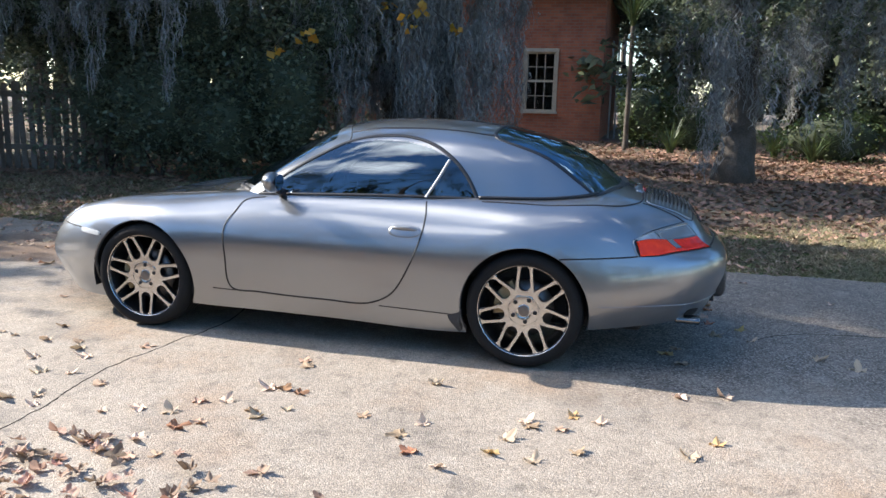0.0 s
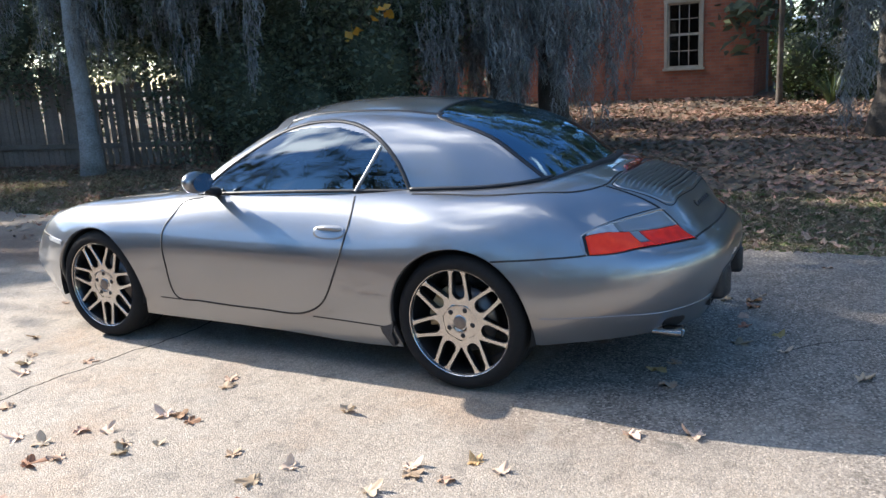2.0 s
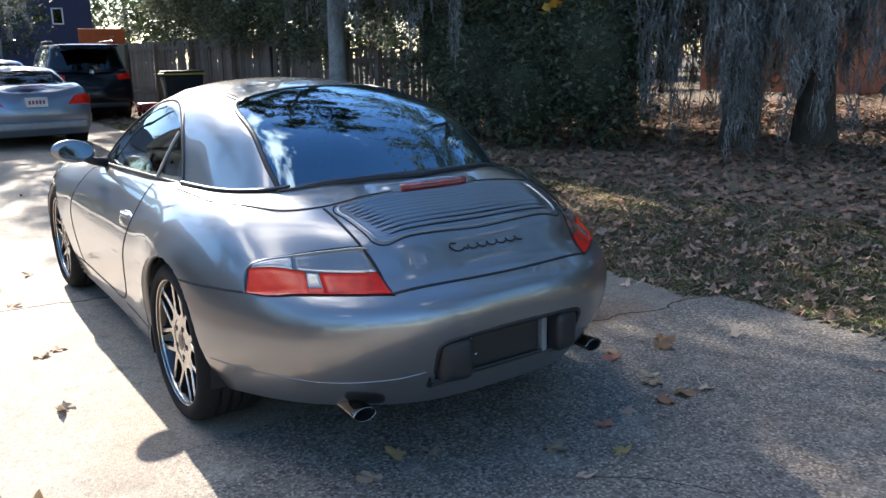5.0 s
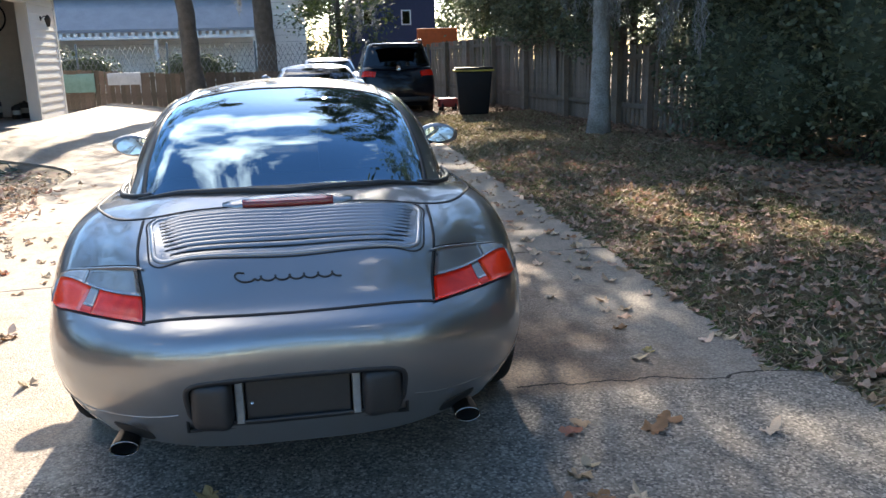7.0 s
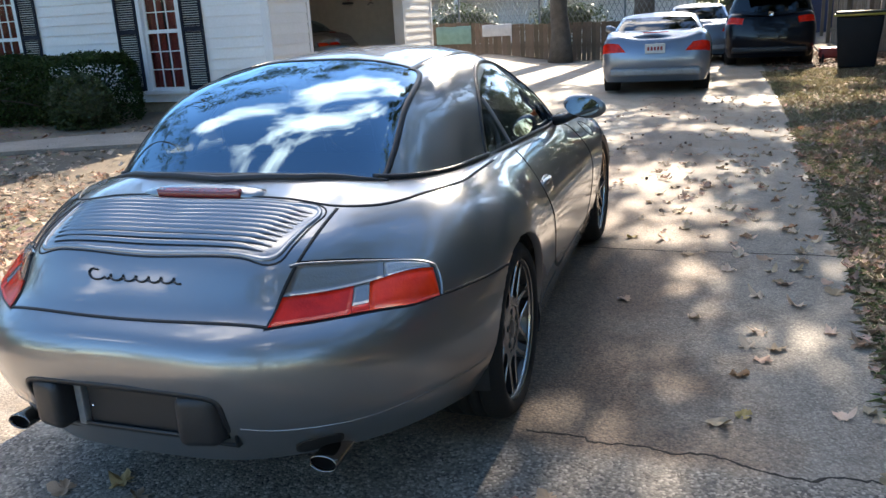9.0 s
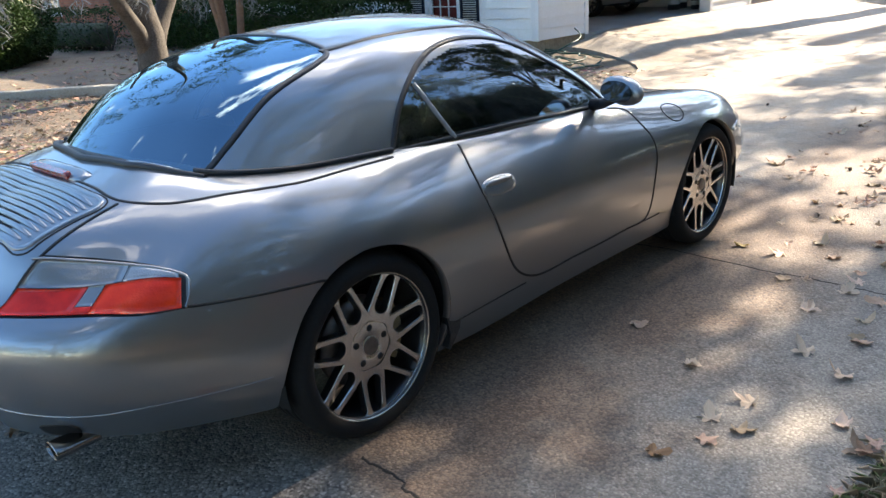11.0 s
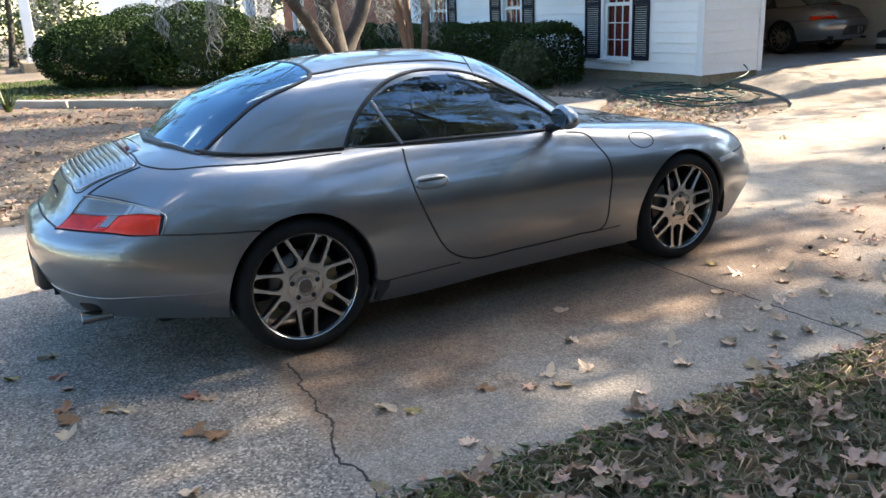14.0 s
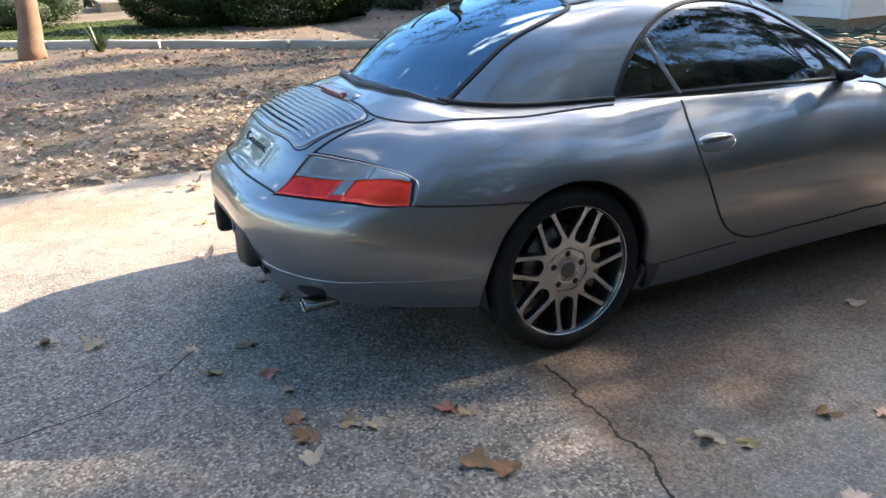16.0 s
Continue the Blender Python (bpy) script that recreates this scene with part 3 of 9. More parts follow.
def build_coupe():
    car = empty("parked_coupe")
    tagged(car, "silver-grey two-door coupe with black and alloy wheels on the driveway", "car")
    g = skin([RAIL_BOTTOM, RAIL_LOW, RAIL_WAIST, RAIL_SHOULDER, RAIL_CREST, RAIL_DECK, RAIL_SPINE], 400, 96, 56)
    V0, F0 = both_halves(g)
    N0 = vertex_normals(V0, F0)
    # wheel arches: pull the nearest grid points on to the arch line
    for ax, r in ((1.175, ARCH_F), (-1.175, ARCH_R)):
        d = np.hypot(g[..., 0] - ax, g[..., 2] - 0.322)
        band = (np.abs(d - r) < 0.012) & (g[..., 1] > 0.5)
        k = np.where(band, r / np.maximum(d, 1e-6), 1.0)
        g[..., 0] = ax + (g[..., 0] - ax) * k
        g[..., 2] = 0.322 + (g[..., 2] - 0.322) * k
    V, F = both_halves(g)
    N = N0
    C = V[F].mean(1)
    cx, cy, cz = C[:, 0], np.abs(C[:, 1]), C[:, 2]
    tree = BVHTree.FromPolygons(V.tolist(), F.tolist())
    open_arch = np.zeros(len(F), bool)
    for ax, r in ((1.175, ARCH_F), (-1.175, ARCH_R)):
        open_arch |= (np.hypot(cx - ax, cz - 0.322) < r) & (cy > 0.5)
    cabin = inside([(.70, 0), (.66, .36), (.46, .63), (.2, .66), (-.5, .65), (-.87, .62), (-1.2, .58), (-1.45, .50), (-1.58, .25), (-1.6, 0)] +
                   [(-1.6, -.01), (.70, -.01)], cx, cy) & (cz > .80)
    live = ~(open_arch | cabin)
    door_line = [(.47, .845), (.56, .77), (.605, .68), (.60, .50), (.575, .30), (.40, .285), (.0, .275), (-.30, .285), (-.42, .35), (-.52, .50), (-.585, .66), (-.60, .80), (-.585, .876)]
    is_door = live & inside(door_line, cx, cz) & (cy > .55)
    hood_line = [(1.80, 0), (1.74, .26), (1.58, .47), (1.20, .56), (.74, .60), (.72, -.01), (1.8, -.01)]
    is_hood = live & inside(hood_line, cx, cy) & (cz > .62)
    lid_line = [(-1.755, -.01), (-1.755, .475), (-2.01, .45), (-2.30, .43), (-2.30, -.01)]
    is_lid = live & inside(lid_line, cx, cy) & (cz > .672) & ~is_hood
    is_rear = live & (cx < -1.28) & (cz < np.where(cx < -1.75, .672, .63 + (-1.38 - cx) * .09)) & ~is_lid
    is_front = live & (cx > 1.40) & (cz < np.interp(cx, [1.45, 1.75, 1.9, 2.1], [.555, .585, .60, .60]))
    rest = live & ~(is_door | is_hood | is_lid | is_rear | is_front)
    is_rear &= ~((np.abs(cy / .312) ** 6 + np.abs((cz - .438) / .084) ** 6 < 1) & (cx < -2.0))
    panel("body", V, F, N, rest, M_PAINT, car, "silver-grey metallic body")
    panel("hood", V, F, N, is_hood, M_PAINT, car)
    panel("engine_lid", V, F, N, is_lid, M_PAINT, car)
    rear = panel("rear_bumper", V, F, N, is_rear, M_PAINT, car)
    panel("front_bumper", V, F, N, is_front, M_PAINT, car)
    gap = 0.010
    for s in (1, -1):
        door = panel("door", V, F, N, is_door & (C[:, 1] * s > 0), M_PAINT, car)
        ribbon("door_gap", [(x, s * np.interp(z, [.66, .77, .845, .876], [.84, .80, .735, .715]), z) for x, z in [(.40, .862), (.52, .835)] + door_line[1:]], tree, gap, .002, M_GAP, car)
        # arch lips and dark liners
        for ax, r in ((1.175, ARCH_F), (-1.175, ARCH_R)):
            rows = []
            for k in range(61):
                a = radians(-28) + radians(236) * k / 60
                p = (ax + r * math.cos(a), s * .87, .322 + r * math.sin(a))
                if p[2] < 0.17:
                    continue
                hit = tree.ray_cast(Vector((p[0], s * 1.4, p[2])), Vector((0, -s, 0)))
                if hit[0] is None:
                    continue
                y = hit[0].y
                rows.append([(p[0], y - s * .002, p[2]), (ax + (r - .004) * math.cos(a), y - s * .004, .322 + (r - .004) * math.sin(a)),
                             (ax + (r - .005) * math.cos(a), y - s * .03, .322 + (r - .005) * math.sin(a))])
            k = len(rows)
            vs = [q for row in rows for q in row]
            fs = [(i * 3 + j, i * 3 + j + 1, i * 3 + j + 4, i * 3 + j + 3) for i in range(k - 1) for j in range(2)]
            pydata("arch_lip", vs, fs, M_PAINT, car, "", True)
            vs = []
            for k in range(41):
                a = radians(-14) + radians(208) * k / 40
                vs += [(ax + q * math.cos(a), s * y, .322 + q * math.sin(a)) for q, y in ((r - .004, .83), (r + .012, .70), (r + .012, .45), (.02, .44))]
            pydata("wheel_liner", vs, [(i * 4 + j, i * 4 + j + 1, i * 4 + j + 5, i * 4 + j + 4) for i in range(40) for j in range(3)], M_GAP, car, "", True)
        # door handle in its cup
        pad("handle_rim", [(-.400, s * .83, .676), (-.588, s * .83, .676), (-.588, s * .83, .756), (-.400, s * .83, .756)], tree, .0025, M_PAINT, door, "", 2.6, crown=.002)
        pad("handle_cup", [(-.41, s * .83, .685), (-.575, s * .83, .685), (-.575, s * .83, .745), (-.41, s * .83, .745)], tree, .003, M_GAP, door, "", 3.0, crown=-.012)
        pad("door_handle", [(-.418, s * .83, .722), (-.565, s * .83, .716), (-.565, s * .83, .746), (-.418, s * .83, .744)], tree, .010, M_PAINT, door, "painted pull handle", 3.0, crown=.016)
        pad("key_lock", [(-.566, s * .83, .712), (-.578, s * .83, .712), (-.578, s * .83, .726), (-.566, s * .83, .726)], tree, .003, M_CHROME, door, "", 2.0, 2, 16)
        # sill seam, bumper seams
        ribbon("sill_seam", [(.70, s * .84, .285), (.55, s * .84, .282)], tree, .006, .002, M_GAP, car)
        ribbon("sill_seam", [(-.35, s * .84, .270), (-.60, s * .84, .268), (-.80, s * .86, .262)], tree, .006, .002, M_GAP, car)
        flap = bmesh.new()
        rows = [[(x, s * (y + dy), z) for dy in (-.009, -.04)] for x, y, z in ((-.745, .842, .275), (-.765, .848, .235), (-.795, .853, .205), (-.828, .856, .172), (-.838, .856, .185), (-.826, .860, .235), (-.835, .856, .300))]
        fv = [[flap.verts.new(p) for p in r] for r in rows]
        flap.faces.new([r[0] for r in fv])
        flap.faces.new([r[1] for r in fv][::-1])
        for q in range(7):
            flap.faces.new((fv[q][0], fv[q][1], fv[(q + 1) % 7][1], fv[(q + 1) % 7][0]))
        bmesh.ops.recalc_face_normals(flap, faces=flap.faces)
        # black in place of body silver, so it reads as dim as the shaded sill
        part("sill_flap", flap, M_PLASTIC, car, "small flap at the end of the sill")
        ribbon("bumper_seam", [(-1.358, s * .87, .626), (-1.55, s * .86, .645), (-1.74, s * .80, .660), (-1.768, s * .772, .660)], tree, .009, .0014, M_GAP, car)
        ribbon("bumper_seam", [(1.45, s * .80, .555), (1.60, s * .75, .575), (1.75, s * .70, .585), (1.9, s * .6, .595), (2.04, s * .35, .60)], tree, gap, .002, M_GAP, car)
        ribbon("bumper_crease", [(-1.57, s * .86, .372), (-1.92, s * .74, .374), (-2.08, s * .58, .374), (-2.17, s * .42, .388), (-2.20, s * .345, .402)], tree, .005, .002, M_PAINT, rear)
        ribbon("deck_seam", [(-.90, s * .70, .885), (-1.1, s * .70, .882), (-1.3, s * .69, .87), (-1.5, s * .64, .865), (-1.66, s * .55, .875), (-1.745, s * .45, .895), (-1.755, s * .30, .925), (-1.755, 0, .94)],
               tree, gap, .002, M_GAP, car)
        ribbon("lid_gap", [(-1.755, s * .46, .89), (-1.90, s * .455, .845), (-2.00, s * .445, .795), (-2.07, s * .435, .74), (-2.13, s * .428, .678)], tree, .010, .002, M_GAP, car)
        ribbon("lid_gap", [(-2.13, s * .428, .672), (-2.15, s * .3, .676), (-2.165, s * .15, .678), (-2.17, 0, .679)], tree, .010, .002, M_GAP, car)
        ribbon("hood_gap", [(1.80, 0, .69), (1.74, s * .26, .70), (1.58, s * .47, .74), (1.20, s * .56, .79), (.76, s * .60, .84)], tree, gap, .002, M_GAP, car)
        # tail lamp: inner low, outer low, outer high, inner high
        low = [(-2.132, s * .420, .668), (-2.05, s * .52, .655), (-1.95, s * .625, .648), (-1.85, s * .70, .647), (-1.76, s * .752, .650)]
        high = [(-1.990, s * .445, .797), (-1.93, s * .515, .790), (-1.86, s * .59, .778), (-1.80, s * .66, .765), (-1.735, s * .738, .738)]
        lamp = lamp_piece("tail_lamp", low, high, -.012, 1.02, lambda u: -.04, lambda u: 1.06, tree, .002, M_PLASTIC, car, "red and smoked tail lamp", 20, 8)
        split = lambda u: .49 + .38 * u ** 2
        lamp_piece("red_lens", low, high, .005, .425, lambda u: .0, split, tree, .008, M_RED, lamp, "bright red lens")
        lamp_piece("reverse_lens", low, high, .43, .522, lambda u: .16, split, tree, .008, M_CLEAR, lamp, "smoked reversing lens")
        lamp_piece("red_lens", low, high, .426, .526, lambda u: .0, lambda u: .15, tree, .008, M_RED, lamp, "")
        lamp_piece("red_lens", low, high, .527, .99, lambda u: .0, split, tree, .008, M_AMBER, lamp, "orange-red lens")
        lamp_piece("clear_lens", low, high, .005, .62, lambda u: split(u) + .015, lambda u: .98, tree, .008, M_CLEAR, lamp, "smoked clear lens")
        lamp_piece("clear_lens", low, high, .625, .97, lambda u: split(u) + .015, lambda u: .98, tree, .008, M_SMOKE, lamp, "ribbed clear lens")
        ribbon("lamp_rim", [(-2.005, s * .432, .797)] + high[:-1] + [(-1.75, s * .725, .748), (-1.728, s * .748, .73), (-1.735, s * .758, .69), (-1.755, s * .758, .65)], tree, .007, .0065, M_PAINT, lamp)
        # front side marker and head lamp
        marker = [(1.46, s * .80, .545), (1.62, s * .76, .555), (1.63, s * .755, .585), (1.46, s * .80, .572)]
        pad("side_marker", marker, tree, .004, M_SIDE_LENS, car, "clear front side marker", 6)
        pad("head_lamp", [(1.98, s * .50, .575), (1.84, s * .66, .60), (1.70, s * .62, .715), (1.84, s * .45, .69)], tree, .004, M_SIDE_LENS, car, "oval clear head lamp", 2.6)
        # tailpipe
        tp = empty("tailpipe")
        tp.parent = car
        def oval(sections, seg=28):
            vs = []
            for dx, ky, kz in sections:
                for k in range(seg):
                    a = 2 * math.pi * k / seg
                    vs.append((-2.098 + dx, s * .524 + ky * math.cos(a), .276 + kz * math.sin(a)))
            return vs, [(i * seg + k, i * seg + (k + 1) % seg, (i + 1) * seg + (k + 1) % seg, (i + 1) * seg + k) for i in range(len(sections) - 1) for k in range(seg)]
        pydata("pipe_tip", *oval(((.12, .038, .023), (.02, .042, .0245), (-.004, .043, .0255), (-.0075, .0415, .024), (-.006, .039, .0215), (.004, .038, .0205))), M_PIPE, tp, "oval steel pipe", True)
        # inner wall and end of the pipe, coloured black
        vs, fs = oval(((.004, .038, .0205), (.09, .037, .0195)))
        pydata("pipe_bore", vs, fs + [tuple(range(28, 56))], M_GAP, tp, "black inside of the pipe", True)
        # dark pad on the uncut skin stands for the shaded hole round the pipe
        pad("pipe_opening", [(-2.07, s * .590, .235), (-2.12, s * .455, .235), (-2.12, s * .455, .325), (-2.07, s * .590, .325)], tree, .002, M_GAP, rear, "dark pad in place of a shaded cut-out round the pipe", 3.0)
        # bumper guard beside the plate
        bm = bmesh.new()
        lo, hi = (-2.262, .186, .362), (-2.13, .304, .514)
        add_box(bm, lo, hi, .03, segments=4)
        for v in bm.verts:
            if v.co.x < -2.2:
                v.co.x += (v.co.y - .186) * .22
            v.co.y *= s
        if s < 0:
            bmesh.ops.reverse_faces(bm, faces=bm.faces)
        part("bumper_guard", bm, M_PLASTIC, rear, "black rubber bumper guard", True)
        box("guard_bracket", (-2.200, s * .158, .362), (-2.13, s * .182, .512), M_GREY_TRIM, rear, "", .004)
    # plate panel, recess frame
    fr = bmesh.new()
    add_box(fr, (-2.150, -.325, .345), (-2.13, .325, .532))
    for y0, y1, z0, z1 in ((-.325, -.316, .345, .532), (.316, .325, .345, .532), (-.316, .316, .345, .352), (-.316, .316, .524, .532)):
        add_box(fr, (-2.185, y0, z0), (-2.15, y1, z1))
    part("plate_recess", fr, M_PLASTIC, rear, "dark recess round the plate", True)
    rim = [(-2.22, .313 * np.sign(math.cos(q)) * abs(math.cos(q)) ** (1 / 3), .438 + .085 * np.sign(math.sin(q)) * abs(math.sin(q)) ** (1 / 3)) for q in np.linspace(0, 2 * math.pi, 57)[:-1]]
    ribbon("recess_edge", rim, tree, .016, .002, M_PLASTIC, rear, closed=True)
    bm = bmesh.new()
    add_box(bm, (-2.185, -.152, .358), (-2.145, .152, .508), .004)
    plate = part("plate_panel", bm, M_PLASTIC, rear, "empty black number plate holder")
    for y in (-.09, .09, .135):
        for z in (.50, .43):
            if y == .135 or z == .50:
                lathe("plate_screw", [(0, 0), (.004, 0), (.005, .002)], M_CHROME, plate, "", 10, "y")
                ob = bpy.data.objects[plate.children[-1].name]
                ob.matrix_local = pose(-2.187, y, z - .008, 0, 0, 90)
    # engine lid louvres and the high brake lamp
    lid = [o for o in car.children if o.name.startswith("engine_lid")][0]
    foot_x = lambda y: -2.036 + .016 * (y / .36) ** 2
    frame_line = [(-1.782, y) for y in np.linspace(.415, -.415, 9)] + [(-1.80, -.428), (-1.88, -.418), (-1.96, -.405), (-2.000, -.394)] + [(foot_x(y), y) for y in np.linspace(-.37, .37, 11)] + [(-2.000, .394), (-1.96, .405), (-1.88, .418), (-1.80, .428)]
    ribbon("grille_frame", [dropped(tree, x, y) for x, y in frame_line], tree, .015, .0035, M_PAINT, lid, "", closed=True)
    ribbon("grille_gap", [dropped(tree, -1.91 + (x + 1.91) * 1.08, y * 1.035) for x, y in frame_line], tree, .006, .0015, M_GAP, lid, "", closed=True)
    for k in range(10):
        x = -1.808 - .0225 * k
        hw = .408 - .0048 * k - (.012 if k == 9 else 0)
        line = [dropped(tree, x + .014 * (k / 9) * (y / .4) ** 2, y) for y in np.linspace(-hw, hw, 25)]
        rows = []
        for i, p in enumerate(line):
            up = min(1.0, .12 + min(i, 24 - i) / 2.0)
            rows.append([p + np.array((.0065, 0, -.003)), p + np.array((.0045, 0, .0105 * up)), p + np.array((-.002, 0, .012 * up)), p + np.array((-.0075, 0, .0015 * up))])
        vs = [q for r in rows for q in r]
        fs = [(i * 4 + j, i * 4 + j + 1, i * 4 + j + 5, i * 4 + j + 4) for i in range(24) for j in range(3)]
        pydata("louvre", vs, fs, M_PAINT, lid, "", True)
        if k < 9:
            ribbon("louvre_slot", [p + np.array((-.0125, 0, 0)) for p in line[3:-3:2]], tree, .0078, .0012, M_GAP, lid)
    pad("brake_lamp_fairing", [(-1.70, .215, .95), (-1.70, -.215, .95), (-1.768, -.215, .93), (-1.768, .215, .93)], tree, .002, M_PAINT, lid, "", 3.5, crown=.022)
    pad("high_brake_lamp", [(-1.748, .148, .945), (-1.748, -.148, .945), (-1.772, -.148, .94), (-1.772, .148, .94)], tree, .021, M_RED_DARK, lid, "slim red brake lamp", 8, edge=.0)
    # flowing emblem across the lid: one raised black line with loops
    u = np.linspace(0, 1, 170)
    line = [(.150, .016), (.135, .023), (.118, .012), (.122, -.010), (.140, -.016)]
    head = curve_through(np.array([(.128, .020, 0), (.146, .024, 0), (.160, .006, 0), (.150, -.015, 0), (.122, -.016, 0), (.108, -.006, 0)]), 30)
    wave = np.stack([.108 - .250 * u - .009 * np.sin(u * 6 * 2 * math.pi), -.006 + .0105 * np.sin(u * 6 * 2 * math.pi - 1.2) - .001, 0 * u], 1)
    emblem = np.concatenate([head, wave[2:]])
    vs = []
    for y, h, _ in emblem:
        P, n0 = on_skin(tree, (-2.09, y + h * .35, .775 + h * .9))
        vs.append(P + n0 * .0025)
    tube("lid_emblem", vs, .0030, M_PLASTIC, lid, "flowing black emblem line", 6)
    # fuel flap on the right fender
    c = np.array((.885, -.80, .785))
    ring = []
    for k in range(28):
        a = 2 * math.pi * k / 28
        ring.append((c[0] + .082 * math.cos(a), c[1] + .03 * math.sin(a), c[2] + .062 * math.sin(a)))
    ribbon("fuel_flap_gap", ring, tree, .006, .002, M_GAP, car, closed=True)
    # underbody
    pan = bmesh.new()
    add_box(pan, (-1.80, -.60, .20), (1.85, .60, .40), .03)
    part("underbody", pan, M_GAP, car)

    # ---- hardtop and glass ----
    gh = skin([TOP_BASE, TOP_LOW, TOP_MID, TOP_CANT, TOP_ROOF, TOP_CROWN], 320, 84, 40)
    HV, HF = both_halves(gh)
    HN = vertex_normals(HV, HF)
    HC = HV[HF].mean(1)
    hx, hy, hz = HC[:, 0], np.abs(HC[:, 1]), HC[:, 2]
    htree = BVHTree.FromPolygons(HV.tolist(), HF.tolist())
    side_line = [(.44, .862), (.36, .94), (.24, 1.025), (.10, 1.105), (-.04, 1.160), (-.22, 1.19), (-.42, 1.188), (-.58, 1.155), (-.70, 1.10), (-.79, 1.02), (-.84, .95), (-.868, .898)]
    side_low = [(-.55, .889), (-.15, .877), (.2, .862)]
    is_side = inside(side_line + side_low, hx, hz) & (hy > .3)
    front = inside([(.78, -.01), (.73, .36), (.54, .60), (.40, .60), (.06, .45), (.10, .28), (.13, 0), (.13, -.01)], hx, hy) & (hz > .87) & (hz < 1.24) & (hx > .03)
    rear_line = [(-.905, -.01), (-.900, .30), (-.905, .385), (-.925, .428), (-.98, .452), (-1.25, .487), (-1.42, .505), (-1.50, .497), (-1.55, .44), (-1.605, .25), (-1.63, -.01)]
    is_back = inside(rear_line, hx, hy) & (hx < -.9)
    metal = ~(is_side | front | is_back)
    top = panel("hardtop", HV, HF, HN, metal, M_PAINT, car, "silver-grey removable hardtop")
    panel("windshield", HV, HF, HN, front, M_GLASS, car, "tinted windshield")
    panel("rear_window", HV, HF, HN, is_back, M_GLASS_REAR, car, "large tinted rear window")
    zy = lambda x, z, s: (x, s * np.interp(z, [.85, .98, 1.1, 1.2, 1.3], [.69, .645, .58, .48, .3]), z)
    for s in (1, -1):
        panel("side_window", HV, HF, HN, is_side & (HC[:, 1] * s > 0), M_GLASS, car, "dark tinted side window")
        ribbon("window_seal", [zy(x, z, s) for x, z in side_line], htree, .022, .004, M_TRIM, car)
        ribbon("belt_seal", [zy(x, z, s) for x, z in [(.46, .858), (.2, .862), (-.15, .875), (-.55, .888), (-.875, .896)]], htree, .018, .005, M_TRIM, car)
        ribbon("quarter_post", [zy(x, z, s) for x, z in [(-.575, .886), (-.63, .98), (-.685, 1.09)]], htree, .016, .006, M_GREY_TRIM, car)
        ribbon("roof_seam", [(-.02, s * .40, 1.22), (-.2, s * .41, 1.255), (-.45, s * .41, 1.262), (-.7, s * .40, 1.25), (-.93, s * .40, 1.225)], htree, .024, .003, M_TRIM, top)
        foot = curve_through(np.array([(-.875, .672, 0), (-1.05, .660, 0), (-1.22, .632, 0), (-1.36, .588, 0), (-1.45, .538, 0), (-1.515, .475, 0)]), 40)
        tube("hardtop_base_seal", [dropped(tree, x, s * y) + np.array((0, 0, .006)) for x, y, _ in foot], .0095, M_TRIM, car, "black rubber seal", 8)
        ribbon("windshield_seal", [(.79, 0, .865), (.73, s * .37, .86), (.55, s * .62, .862)], htree, .03, .004, M_TRIM, car)
        ribbon("header_seam", [(.05, s * .0, 1.265), (.02, s * .28, 1.25), (-.02, s * .40, 1.225), (-.05, s * .47, 1.19), (-.06, s * .52, 1.15)], htree, .007, .002, M_GAP, top)
        # mirror
        mir = empty("door_mirror")
        mir.parent = car
        bm = bmesh.new()
        bmesh.ops.create_uvsphere(bm, u_segments=32, v_segments=20, radius=1.0)
        for v in bm.verts:
            x, y, z = v.co
            k = 1 if x > 0 else .55
            v.co = (x * .062 * k, y * .108, z * .061)
            v.co.x = max(v.co.x, -.034)
            v.co.y += .02 * z
        bmesh.ops.transform(bm, matrix=pose(.275, s * .862, .948, 0, 0, s * 10), verts=bm.verts)
        part("mirror_shell", bm, M_PAINT, mir, "", True)
        bm = bmesh.new()
        bmesh.ops.create_circle(bm, cap_ends=True, segments=32, radius=1.0)
        for v in bm.verts:
            x, y = v.co.x, v.co.y
            v.co = (-.0355, x * .088, y * .046)
        bmesh.ops.transform(bm, matrix=pose(.275, s * .862, .948, 0, 0, s * 10), verts=bm.verts)
        part("mirror_glass", bm, MIRROR, mir)
        tube("mirror_stalk", [(.30, s * .70, .872), (.295, s * .76, .885), (.28, s * .82, .91)], [.028, .022, .02], M_TRIM, mir)
    ring = [(x, y, .0) for x, y in rear_line[1:-1]] 
    edge = [(x, y) for x, y in rear_line[1:-1]]
    loop = []
    for x, y in edge:
        loop.append((x, y))
    pts = [(x, y) for x, y in [(-.905, 0)] + edge + [(-1.63, 0)]]
    full = pts + [(x, -y) for x, y in pts[-2:0:-1]]
    dense = curve_through(np.array([(x, y, 0) for x, y in full] + [(full[0][0], full[0][1], 0)]), 160)[:-1]
    on = []
    for x, y, _ in dense:
        hit = htree.ray_cast(Vector((x, y, 2)), Vector((0, 0, -1)))
        if hit[0] is not None:
            on.append(tuple(hit[0]))
    ribbon("rear_window_seal", on, htree, .022, .003, M_TRIM, car, closed=True)
    # thin lip along the foot of the rear window
    rows = []
    for y in np.linspace(-.52, .52, 41):
        p = dropped(tree, np.interp(abs(y), [0, .28, .45, .53], [-1.648, -1.618, -1.545, -1.49]), y)
        k = 1 - .75 * max(0, (abs(y) - .36) / .17)
